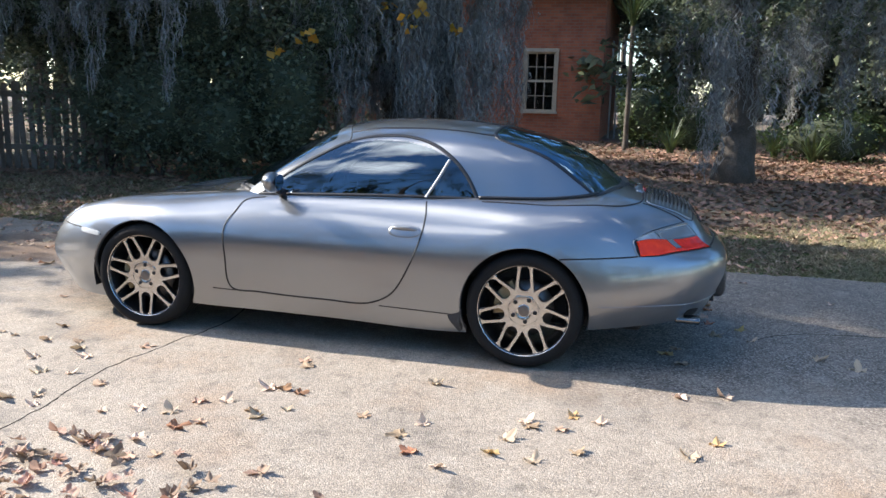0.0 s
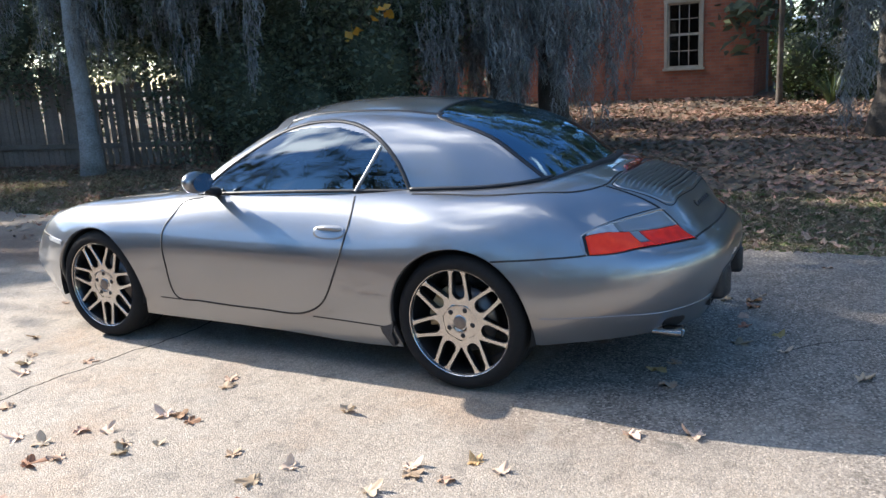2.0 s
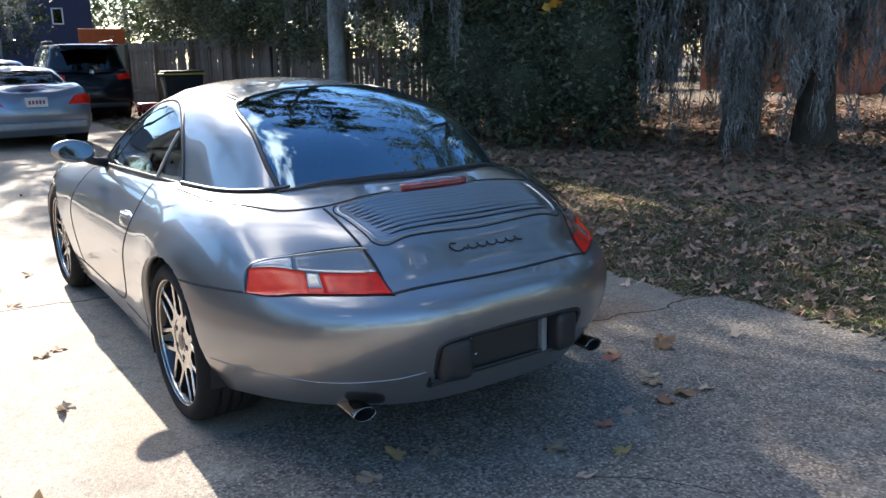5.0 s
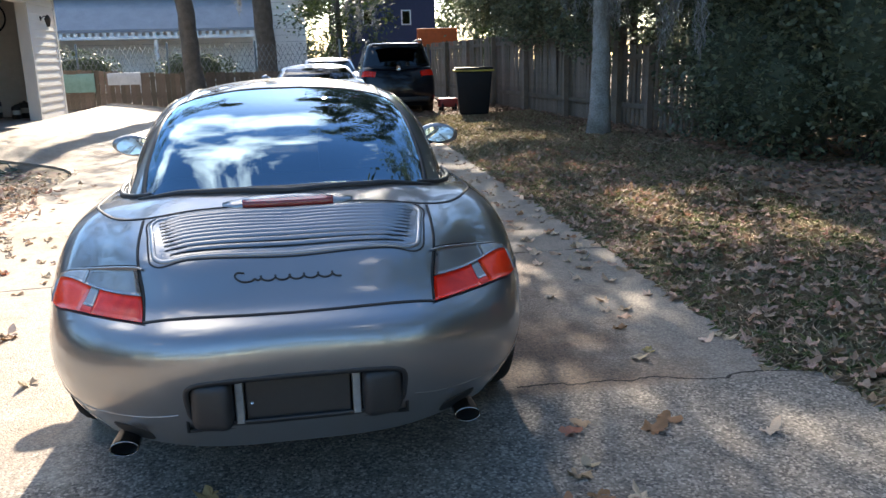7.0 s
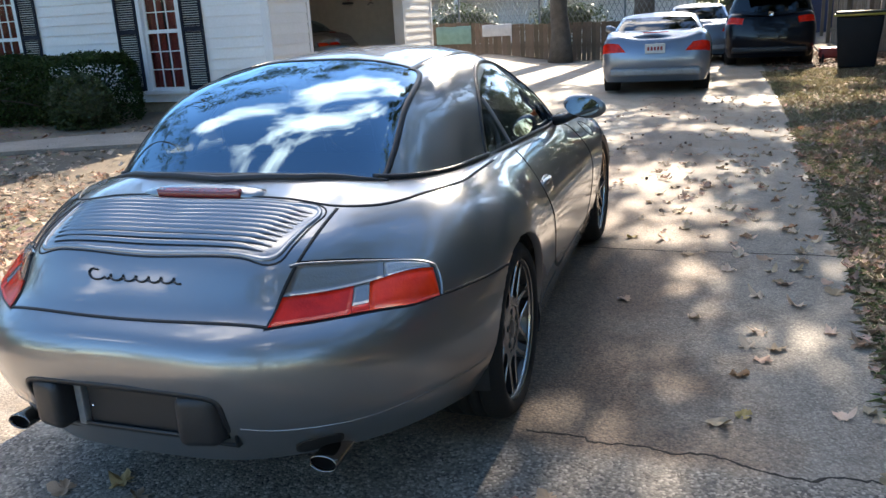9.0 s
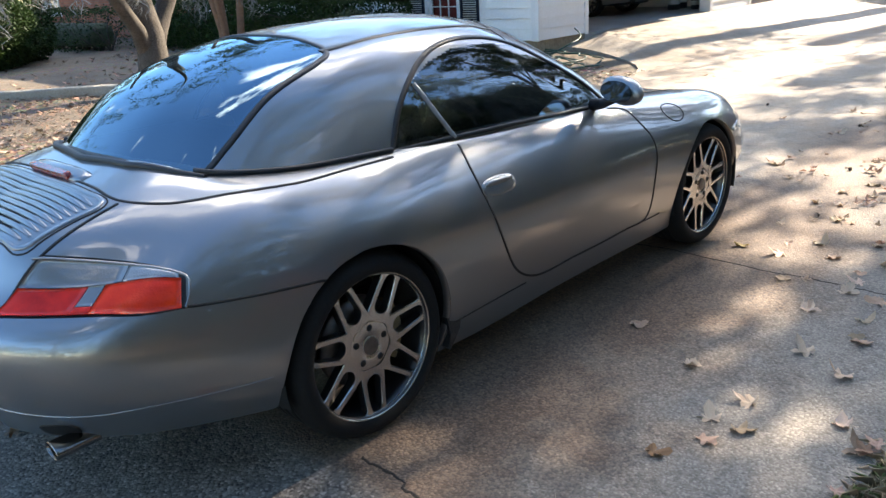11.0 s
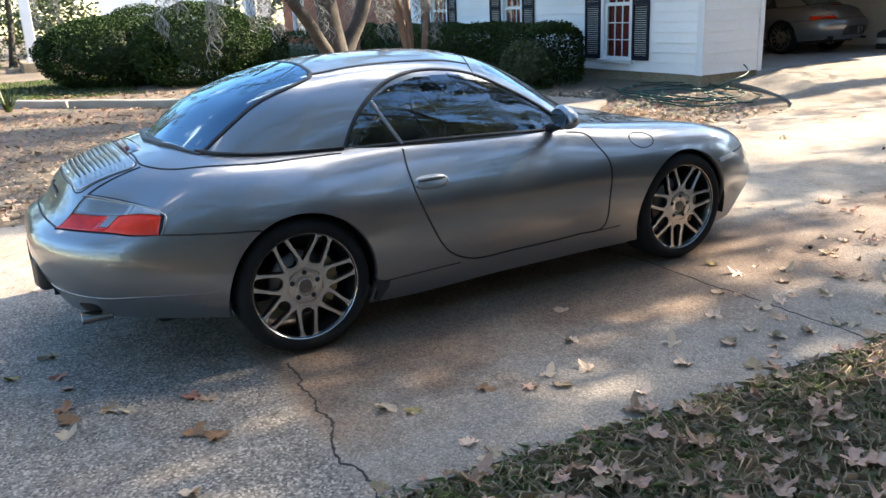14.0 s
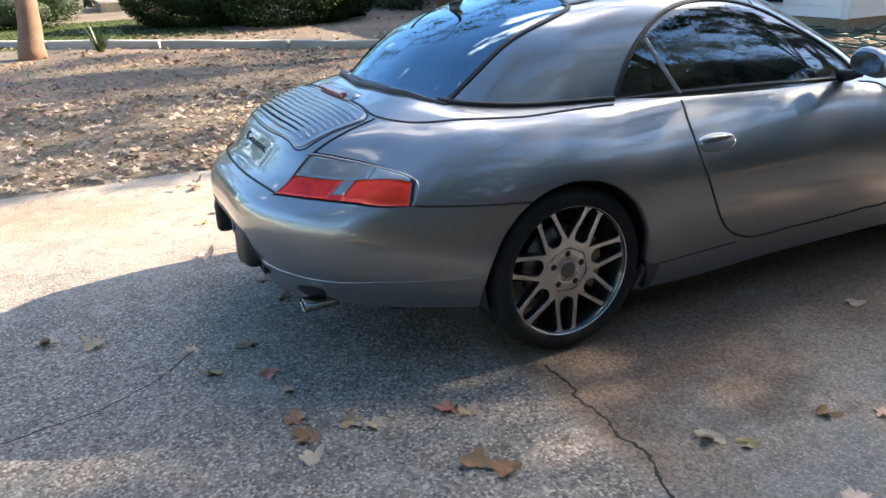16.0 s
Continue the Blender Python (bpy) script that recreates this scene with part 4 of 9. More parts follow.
        rows.append([p + (.016, 0, .003), p + (-.006, 0, .003 + .011 * k), p + (-.008 - .010 * k, 0, .003 + .008 * k), p + (-.009 - .011 * k, 0, .0), p + (-.01, 0, -.02)])
    vs = [q for r in rows for q in r]
    fs = [(i * 5 + j, i * 5 + j + 1, i * 5 + j + 6, i * 5 + j + 5) for i in range(40) for j in range(4)]
    pydata("rear_window_lip", vs, fs, M_TRIM, car, "black lip under the rear window", True)
    # cabin
    tub = bmesh.new()
    add_box(tub, (-1.45, -.60, .42), (.62, .60, .50), .02)
    part("cabin_floor", tub, M_INTERIOR, car)
    tub = bmesh.new()
    add_box(tub, (-1.62, -.52, .80), (-.95, .52, .93), .04)
    part("parcel_shelf", tub, M_INTERIOR, car)
    tub = bmesh.new()
    add_box(tub, (.30, -.60, .62), (.70, .60, .87), .06, segments=3)
    part("dashboard", tub, M_INTERIOR, car, "", True)
    for s in (1, -1):
        tub = bmesh.new()
        add_box(tub, (-1.40, s * .60, .45), (.55, s * .64, .84), .01)
        part("door_lining", tub, M_INTERIOR, car)
        seat = empty("bucket_seat")
        seat.parent = car
        bm = bmesh.new()
        add_box(bm, (-.55, -.25, 0), (-.05, .25, .17), .06, segments=4)
        ob = part("seat_cushion", bm, M_INTERIOR, seat, "", True)
        ob.location = (0, s * .36, .5)
        bm = bmesh.new()
        add_box(bm, (-.07, -.23, 0), (.07, .23, .55), .06, segments=4)
        ob = part("backrest", bm, M_INTERIOR, seat, "", True)
        ob.matrix_local = pose(-.58, s * .36, .58, 0, -16, 0)
        bm = bmesh.new()
        add_box(bm, (-.05, -.13, 0), (.05, .13, .18), .045, segments=4)
        ob = part("headrest", bm, M_INTERIOR, seat, "", True)
        ob.matrix_local = pose(-.72, s * .36, 1.0, 0, -14, 0)
    ring = [(.02 * 0, .17 * math.cos(a), .17 * math.sin(a)) for a in np.linspace(0, 2 * math.pi, 33)]
    sw = tube("steering_wheel", ring, .014, M_INTERIOR, car)
    sw.matrix_local = pose(.12, .36, .86, 0, -24, 0)
    sw2 = bmesh.new()
    add_box(sw2, (-.02, -.155, -.03), (.02, .155, .03), .015)
    o = part("wheel_hub", sw2, M_INTERIOR, sw)
    # wheels
    for ax, s in ((1.175, 1), (-1.175, 1), (1.175, -1), (-1.175, -1)):
        w = build_wheel("wheel", s, "black and machined alloy wheel")
        w.parent = car
        del w["label"], w["category"]
        w.location = (ax, s * (.815 if ax > 0 else .835), .322)
        if ax > 0:
            w.matrix_local = pose(ax, s * .815, .322, 0, -1 if s > 0 else 5, 0)
        else:
            w.matrix_local = pose(ax, s * .835, .322, 0, -25.7 if s > 0 else 1.0, 0)
    return car


ARCH_F, ARCH_R = 0.348, 0.352
MIRROR = material("mirror_glass", (0.8, 0.82, 0.84), 0.02, 1.0, second=(.78, .8, .82))
coupe = build_coupe()


# ---- ground ----
def smooth_step(a, b, x):
    t = np.clip((np.asarray(x, float) - a) / (b - a), 0, 1)
    return t * t * (3 - 2 * t)


def ground_z(x, y):
    """Height of the land: level along the drive, rising to the neighbour's house and to the garden front."""
    x, y = np.asarray(x, float), np.asarray(y, float)
    right = 0.028 * np.clip(-y - 2.3, 0, 16)
    left = 0.16 * smooth_step(3.0, 6.5, y)
    return right + left - 0.025 + 0.012 * np.sin(x * 1.7 + y) * np.sin(y * 1.3) * (np.abs(y) > 3)


def ground_material():
    """Soil under thin grass and leaf litter."""
    m = material("leafy_soil", (0.18, 0.14, 0.10), 0.95, second=(0.10, 0.078, 0.056), scale=1.3, fine=34, bump=0.9, bump_scale=60)
    n, l = m.node_tree.nodes, m.node_tree.links
    b = n["Principled BSDF"]
    old = b.inputs["Base Color"].links[0].from_socket
    tc, vo, mx, ns, mr = (n.new("ShaderNodeTexCoord"), n.new("ShaderNodeTexVoronoi"), n.new("ShaderNodeMixRGB"), n.new("ShaderNodeTexNoise"), n.new("ShaderNodeMapRange"))
    vo.inputs["Scale"].default_value = 14
    ns.inputs["Scale"].default_value = 0.35
    l.new(tc.outputs["Object"], vo.inputs["Vector"])
    l.new(tc.outputs["Object"], ns.inputs["Vector"])
    mr.inputs["From Min"].default_value, mr.inputs["From Max"].default_value = 0.45, 0.62
    mr.inputs["To Max"].default_value = 0.55
    l.new(ns.outputs["Fac"], mr.inputs["Value"])
    l.new(mr.outputs["Result"], mx.inputs["Fac"])
    hs = n.new("ShaderNodeMixRGB")
    hs.blend_type = "MULTIPLY"
    hs.inputs["Fac"].default_value = 0.8
    hs.inputs[1].default_value = (0.34, 0.25, 0.17, 1)
    l.new(vo.outputs["Color"], hs.inputs[2])
    l.new(old, mx.inputs[1])
    l.new(hs.outputs["Color"], mx.inputs[2])
    l.new(mx.outputs["Color"], b.inputs["Base Color"])
    return m


def concrete_material():
    """Old exposed-aggregate concrete: pebbles, pale wear, dark damp and rusty stains."""
    m = bpy.data.materials.new("aggregate_concrete")
    m.use_nodes = True
    n, l = m.node_tree.nodes, m.node_tree.links
    b = n["Principled BSDF"]
    tc = n.new("ShaderNodeTexCoord")
    def noise_at(scale, detail=8.0, rough=0.6):
        t = n.new("ShaderNodeTexNoise")
        t.inputs["Scale"].default_value, t.inputs["Detail"].default_value, t.inputs["Roughness"].default_value = scale, detail, rough
        l.new(tc.outputs["Object"], t.inputs["Vector"])
        return t.outputs["Fac"]
    def ramp(sock, a, b2, lo, hi):
        r = n.new("ShaderNodeMapRange")
        for k, v in (("From Min", a), ("From Max", b2), ("To Min", lo), ("To Max", hi)):
            r.inputs[k].default_value = v
        l.new(sock, r.inputs["Value"])
        return r.outputs["Result"]
    def blend(fac, a, c, mode="MIX"):
        x = n.new("ShaderNodeMixRGB")
        x.blend_type = mode
        if isinstance(fac, float):
            x.inputs["Fac"].default_value = fac
        else:
            l.new(fac, x.inputs["Fac"])
        for k, v in ((1, a), (2, c)):
            if isinstance(v, tuple):
                x.inputs[k].default_value = (*v, 1)
            else:
                l.new(v, x.inputs[k])
        return x.outputs["Color"]
    peb = n.new("ShaderNodeTexVoronoi")
    peb.inputs["Scale"].default_value = 135
    l.new(tc.outputs["Object"], peb.inputs["Vector"])
    sep = n.new("ShaderNodeSeparateColor")
    l.new(peb.outputs["Color"], sep.inputs["Color"])
    stone = n.new("ShaderNodeTexVoronoi")
    stone.inputs["Scale"].default_value = 102
    l.new(tc.outputs["Object"], stone.inputs["Vector"])
    grey = n.new("ShaderNodeSeparateColor")
    l.new(stone.outputs["Color"], grey.inputs["Color"])
    c = blend(ramp(sep.outputs[0], 0, 1, 0, 1), (0.25, 0.206, 0.162), (0.43, 0.360, 0.285))
    c = blend(ramp(peb.outputs["Distance"], 0.30, 0.62, 0, 0.25), c, (0.17, 0.140, 0.110))
    c = blend(ramp(noise_at(170.0, 3), 0.46, 0.60, 0, 0.35), c, (0.42, 0.352, 0.280))
    c = blend(ramp(noise_at(60.0, 4), 0.56, 0.68, 0, 0.40), c, (0.12, 0.096, 0.075))
    c = blend(ramp(noise_at(0.55), 0.45, 0.65, 0, 0.4), c, (0.44, 0.37, 0.295))
    c = blend(ramp(noise_at(1.4, 10), 0.50, 0.66, 0, 0.55), c, (0.155, 0.134, 0.112))
    c = blend(ramp(noise_at(0.8, 6), 0.50, 0.66, 0, 0.62), c, (0.29, 0.18, 0.105))
    sp = n.new("ShaderNodeSeparateXYZ")
    l.new(tc.outputs["Object"], sp.inputs[0])
    # brown stain beside the car, drawn in under the sill to deepen its shade
    stain_and_shade = n.new("ShaderNodeMath")
    stain_and_shade.operation = "MULTIPLY"
    l.new(ramp(sp.outputs["Y"], -0.35, -0.62, 0, 0.9), stain_and_shade.inputs[0])
    fade = n.new("ShaderNodeMath")
    fade.operation = "MULTIPLY"
    l.new(ramp(noise_at(0.7, 7), 0.36, 0.54, 0.72, 1), fade.inputs[0])
    reach = n.new("ShaderNodeMath")
    reach.operation = "MULTIPLY"
    verge_way = n.new("ShaderNodeMath")
    verge_way.operation = "ADD"
    l.new(sp.outputs["Y"], verge_way.inputs[0])
    l.new(ramp(noise_at(1.9, 6), 0.3, 0.7, -0.35, 0.35), verge_way.inputs[1])
    ahead = n.new("ShaderNodeMath")
    ahead.operation = "MULTIPLY"
    l.new(ramp(sp.outputs["X"], 2.0, 8.0, 1, 0.5), ahead.inputs[0])
    l.new(ramp(sp.outputs["X"], -1.46, -1.38, 0.12, 1), ahead.inputs[1])
    l.new(ahead.outputs[0], reach.inputs[0])
    l.new(ramp(verge_way.outputs[0], -1.75, -1.30, 0.22, 1), reach.inputs[1])
    l.new(reach.outputs[0], fade.inputs[1])
    l.new(fade.outputs[0], stain_and_shade.inputs[1])
    worn = n.new("ShaderNodeMath")
    worn.operation = "MULTIPLY"
    l.new(ramp(verge_way.outputs[0], -1.35, -1.80, 0, 0.55), worn.inputs[0])
    l.new(ramp(sp.outputs["X"], 3.5, 6.0, 1, 0), worn.inputs[1])
    c = blend(worn.outputs[0], c, blend(sep.outputs[2], (0.10, 0.090, 0.078), (0.33, 0.305, 0.265)))
    # darker, greyer, coarser ground behind the crack, fading towards the garden side
    rear_grey = n.new("ShaderNodeMath")
    rear_grey.operation = "MULTIPLY"
    wob = n.new("ShaderNodeMath")
    wob.operation = "ADD"
    l.new(sp.outputs["Y"], wob.inputs[0])
    l.new(ramp(noise_at(1.3, 6), 0.3, 0.7, -0.5, 0.5), wob.inputs[1])
    l.new(ramp(wob.outputs[0], 1.6, 0.55, 0, 0.88), rear_grey.inputs[0])
    l.new(ramp(sp.outputs["X"], -1.38, -1.46, 0, 1), rear_grey.inputs[1])
    c = blend(rear_grey.outputs[0], c, blend(grey.outputs[2], (0.044, 0.037, 0.031), (0.35, 0.302, 0.252)))
    c = blend(ramp(noise_at(9.0, 6), 0.54, 0.68, 0, 0.5), c, (0.10, 0.085, 0.072))
    c = blend(ramp(noise_at(5.0, 9, 0.7), 0.52, 0.66, 0, 0.5), c, (0.37, 0.325, 0.27))
    c = blend(stain_and_shade.outputs[0], c, blend(sep.outputs[2], (0.078, 0.041, 0.024), (0.175, 0.103, 0.062)))
    # each pebble is lighter or darker than its bed
    tone = n.new("ShaderNodeMath")
    tone.operation = "MULTIPLY"
    bare = n.new("ShaderNodeMath")
    bare.operation = "MAXIMUM"
    l.new(rear_grey.outputs[0], bare.inputs[0])
    l.new(ramp(stain_and_shade.outputs[0], 0, 0.35, 0, 0.9), bare.inputs[1])
    rough_bed = n.new("ShaderNodeMath")
    rough_bed.operation = "MAXIMUM"
    l.new(bare.outputs[0], rough_bed.inputs[0])
    l.new(worn.outputs[0], rough_bed.inputs[1])
    def by_bed(fine_sock, coarse_sock):
        x = n.new("ShaderNodeMix")
        l.new(rough_bed.outputs[0], x.inputs[0])
        l.new(fine_sock, x.inputs[2])
        l.new(coarse_sock, x.inputs[3])
        return x.outputs[0]
    l.new(by_bed(ramp(sep.outputs[1], 0, 1, 0.74, 1.26), ramp(grey.outputs[1], 0, 1, 0.6, 1.4)), tone.inputs[0])
    l.new(by_bed(ramp(peb.outputs["Distance"], 0.25, 0.62, 1.05, 0.88), ramp(stone.outputs["Distance"], 0.25, 0.62, 1.08, 0.84)), tone.inputs[1])
    sc = n.new("ShaderNodeVectorMath")
    sc.operation = "SCALE"
    l.new(c, sc.inputs[0])
    l.new(tone.outputs[0], sc.inputs["Scale"])
    l.new(sc.outputs["Vector"], b.inputs["Base Color"])
    b.inputs["Roughness"].default_value = 0.74
    bp = n.new("ShaderNodeBump")
    bp.inputs["Strength"].default_value, bp.inputs["Distance"].default_value = 0.55, 0.005
    bp.invert = True
    l.new(by_bed(peb.outputs["Distance"], stone.outputs["Distance"]), bp.inputs["Height"])
    l.new(bp.outputs["Normal"], b.inputs["Normal"])
    return m


M_SOIL = ground_material()
M_CONCRETE = concrete_material()
M_CRACK = material("crack_dirt", (0.035, 0.028, 0.022), 0.95, bump=0.4)

gx = np.concatenate([np.linspace(-120, -14, 12), np.linspace(-12, 24, 73), np.linspace(28, 140, 12)])
gy = np.concatenate([np.linspace(-120, -24, 10), np.linspace(-22, 28, 101), np.linspace(32, 120, 10)])
GX, GY = np.meshgrid(gx, gy, indexing="ij")
GZ = ground_z(GX, GY)
idx = np.arange(GX.size).reshape(GX.shape)
gf = np.stack([idx[:-1, :-1], idx[1:, :-1], idx[1:, 1:], idx[:-1, 1:]], -1).reshape(-1, 4)
ground = pydata("ground", np.stack([GX, GY, GZ], -1).reshape(-1, 3), gf, M_SOIL, smooth=True)
tagged(ground, "brown soil and thin lawn under leaf litter", "ground", kind="structure")


def slab(name, outline, top, label, mat, category, parent=None, thick=0.22):
    """A slab with a slightly rounded, uneven edge; top(x, y) gives its height."""
    o = np.array(outline, float)
    bm = bmesh.new()
    vs = [bm.verts.new((x, y, 0)) for x, y in o]
    f = bm.faces.new(vs)
    bmesh.ops.triangulate(bm, faces=[f])
    for _ in range(3):
        long = [e for e in bm.edges if e.calc_length() > 1.6]
        if long:
            bmesh.ops.subdivide_edges(bm, edges=long, cuts=1)
            bmesh.ops.triangulate(bm, faces=[f2 for f2 in bm.faces if len(f2.verts) > 3])
    edge = [e for e in bm.edges if e.is_boundary]
    got = bmesh.ops.extrude_edge_only(bm, edges=edge)
    low = [v for v in got["geom"] if isinstance(v, bmesh.types.BMVert)]
    lowset = set(low)
    for v in bm.verts:
        z = float(top(v.co.x, v.co.y))
        v.co.z = z - (thick if v in lowset else 0)
    bmesh.ops.recalc_face_normals(bm, faces=bm.faces)
    ob = part(name, bm, mat, parent)
    return tagged(ob, label, category, kind="structure")


rng = np.random.default_rng(7)
def ragged(p, q, step=0.25, amp=0.012):
    p, q = np.array(p, float), np.array(q, float)
    n = max(2, int(np.linalg.norm(q - p) / step))
    d = (q - p) / np.linalg.norm(q - p)
    s = np.array((-d[1], d[0]))
    return [tuple(p + (q - p) * i / n + s * rng.normal(0, amp)) for i in range(n)]


def drive_top(x, y):
    k = float(smooth_step(7.9, 9.0, x))
    return (0.30 * k + 0.075 * (1 - k)) * float(smooth_step(2.6, 5.2, y)) if x > 5.5 else 0.0


# the drive is cast in bays with cracks and joints between them
JOINTS = [-14.0, -6.2, 5.2, 9.6, 14.0, 20.5]
def verge(x):
    """The grass side of the drive: it steps out behind the crack and drifts away ahead."""
    return np.interp(x, [-14, -6.2, -1.7, -1.46, -1.40, -.6, .8, 3.3, 6.4, 20.5], [-2.34, -2.30, -2.27, -2.25, -2.10, -2.145, -2.20, -2.265, -2.315, -2.5])


def verge_line(a, b):
    xs = [a] + [x for x in (-1.7, -1.46, -1.40, -.6, 3.3, 6.4) if a < x < b] + [b]
    return [p for u, v in zip(xs[:-1], xs[1:]) for p in ragged((u, verge(u)), (v, verge(v)))]


for a, b in zip(JOINTS[:-1], JOINTS[1:]):
    g = 0.0035
    right = verge(a), verge(b)
    if a < 5.2:
        o = verge_line(a + g, b - g) + ragged((b - g, right[1]), (b - g, 2.85), .2, .006) + ragged((b - g, 2.85), (a + g, 2.85)) + ragged((a + g, 2.85), (a + g, right[0]), .2, .006)
    elif a < 9:
        arc = [(6.15 + 2.15 * math.sin(t), 2.85 + 2.3 * (1 - math.cos(t))) for t in np.linspace(math.pi / 2, 0, 10)]
        o = verge_line(a + g, b - g) + [(b - g, right[1]), (b - g, 0), (b - g, 2.8), (b - g, 5.14)] + [(x, y) for x, y in arc] + [(a + g, 2.85), (a + g, 0)]
    else:
        o = verge_line(a + g, b - g) + [(b - g, right[1]), (b - g, 0), (b - g, 2.8), (b - g, 5.14), (a + g, 5.14), (a + g, 2.8), (a + g, 0)]
    slab("driveway", o, drive_top, "weathered exposed-aggregate concrete driveway bay", M_CONCRETE, "driveway")
joint = box("driveway_joint", (-13.9, -2.06, -.25), (20.4, 2.8, -.012), M_CRACK)
tagged(joint, "dark dirt in the joints of the driveway", "joint", kind="structure")


def crack_line(name, pts, width, seed):
    """An open crack: a thin uneven dark bed just proud of the slab."""
    r = np.random.default_rng(seed)
    c = curve_through(np.array([(x, y, 0) for x, y in pts]), int(len(pts) * 14))
    wob = r.normal(0, .016, (len(c) + 4, 2))
    c[:, :2] += (wob[:-4] + wob[1:-3] + wob[2:-2] + wob[3:-1] + wob[4:]) / 5 + r.normal(0, .0025, (len(c), 2))
    t = np.gradient(c, axis=0)
    s = np.stack([-t[:, 1], t[:, 0], 0 * t[:, 0]], 1)
    s /= np.linalg.norm(s, axis=1)[:, None] + 1e-9
    w = width * (0.4 + 0.9 * r.random(len(c)))[:, None]
    up = np.array((0, 0, .0025))
    V = np.stack([c - s * w, c + up, c + s * w], 1).reshape(-1, 3)
    F = [(i * 3 + k, i * 3 + k + 1, i * 3 + k + 4, i * 3 + k + 3) for i in range(len(c) - 1) for k in range(2)]
    ob = pydata(name, V, F, M_CRACK)
    return tagged(ob, "dark ragged crack across the concrete", "crack", kind="structure")


crack_line("crack", [(-1.31, -.90), (-1.34, -1.2), (-1.36, -1.5), (-1.42, -1.75), (-1.40, -2.0), (-1.44, -2.22)], .0065, 3)
crack_line("crack", [(.84, 2.80), (.85, 2.10), (.91, 1.62), (.88, 1.30), (.80, .88), (.76, .60), (.86, 0), (.98, -.70), (.97, -1.3), (.99, -1.8), (.98, -2.18)], .0055, 9)
crack_line("crack", [(-2.45, -.1), (-2.7, -.35), (-3.3, -.5), (-4.4, -.9)], .0025, 5)

# garden walk
def ribbon_slab(name, pts, width, label, mat, category, lift=0.05):
    c = curve_through(np.array([(x, y, 0) for x, y in pts]), 24)
    t = np.gradient(c, axis=0)
    s = np.stack([-t[:, 1], t[:, 0], 0 * t[:, 0]], 1)
    s /= np.linalg.norm(s, axis=1)[:, None]
    o = [tuple(p[:2]) for p in c + s * width / 2] + [tuple(p[:2]) for p in (c - s * width / 2)[::-1]]
    return slab(name, o, lambda x, y: float(ground_z(x, y)) + lift, label, mat, category)


M_WALK = material("old_brick_paving", (0.33, 0.28, 0.235), 0.85, second=(0.22, 0.185, 0.155), scale=2.5, fine=40, bump=0.5, bump_scale=80)
ribbon_slab("pavement", [(5.2, 4.7), (4.7, 5.3), (4.1, 6.1), (3.5, 7.0)], 0.9, "low weathered garden walk among leaves", M_WALK, "path")


# weathered timbers laid end to end along the far edge of the bed
M_TIMBER = material("weathered_timber", (0.50, 0.45, 0.38), 0.9, second=(0.33, 0.29, 0.24), scale=3, fine=40, bump=0.7, bump_scale=50, object_random=0.15)
ta, tb = np.array((2.2, 7.55)), np.array((-6.4, 16.8))
td = (tb - ta) / np.linalg.norm(tb - ta)
tr = np.random.default_rng(33)
for k in range(5):
    p = ta + td * (k * 2.47) + tr.normal(0, .015, 2)
    bm = bmesh.new()
    add_box(bm, (0, -.075, -.03), (2.42, .075, .13), .022, segments=2)
    bmesh.ops.subdivide_edges(bm, edges=[e for e in bm.edges if e.calc_length() > 1], cuts=8)
    for v in bm.verts:
        v.co.y += .006 * math.sin(v.co.x * 5 + k)
        v.co.z += .005 * math.sin(v.co.x * 3.1 + 2 * k)
    tm = part("garden_timber", bm, M_TIMBER)
    tm.matrix_world = pose(p[0], p[1], float(ground_z(p[0], p[1])), 0, 0, math.degrees(math.atan2(td[1], td[0])) + tr.normal(0, .5))
    tagged(tm, "weathered pale timber edging the garden bed", "timber", "garden timbers")


# ---- the white house beside the drive ----
M_SIDING = material("white_painted_siding", (0.88, 0.865, 0.835), 0.5, second=(0.81, 0.795, 0.755), scale=1.2, fine=30, bump=0.12, bump_scale=60, object_random=0.03)
M_WHITE = material("white_gloss_paint", (0.82, 0.82, 0.81), 0.4, second=(0.75, 0.75, 0.73), scale=3, fine=40)
M_NAVY = material("dark_blue_shutter_paint", (0.008, 0.011, 0.022), 0.6, spec=0.25, second=(0.012, 0.016, 0.028), scale=5, fine=50)
M_FOOT = material("mossy_foundation", (0.36, 0.29, 0.20), 0.9, second=(0.19, 0.15, 0.10), scale=2.2, fine=25, bump=0.5)
M_PANE = glass("house_window_glass", (0.86, 0.88, 0.88), ior=1.45)
M_CURTAIN = material("red_curtain", (0.34, 0.055, 0.045), 0.9, second=(0.22, 0.035, 0.03), scale=6, fine=30)
# the dimness of unlit rooms is put into this colour
M_DARK_ROOM = material("dim_room_wall", (0.10, 0.095, 0.09), 0.9)
M_GARAGE = material("garage_plaster", (0.72, 0.68, 0.62), 0.9, second=(0.62, 0.58, 0.52))
M_SLAB = material("garage_floor", (0.33, 0.31, 0.29), 0.8, second=(0.24, 0.22, 0.2), scale=1.5)


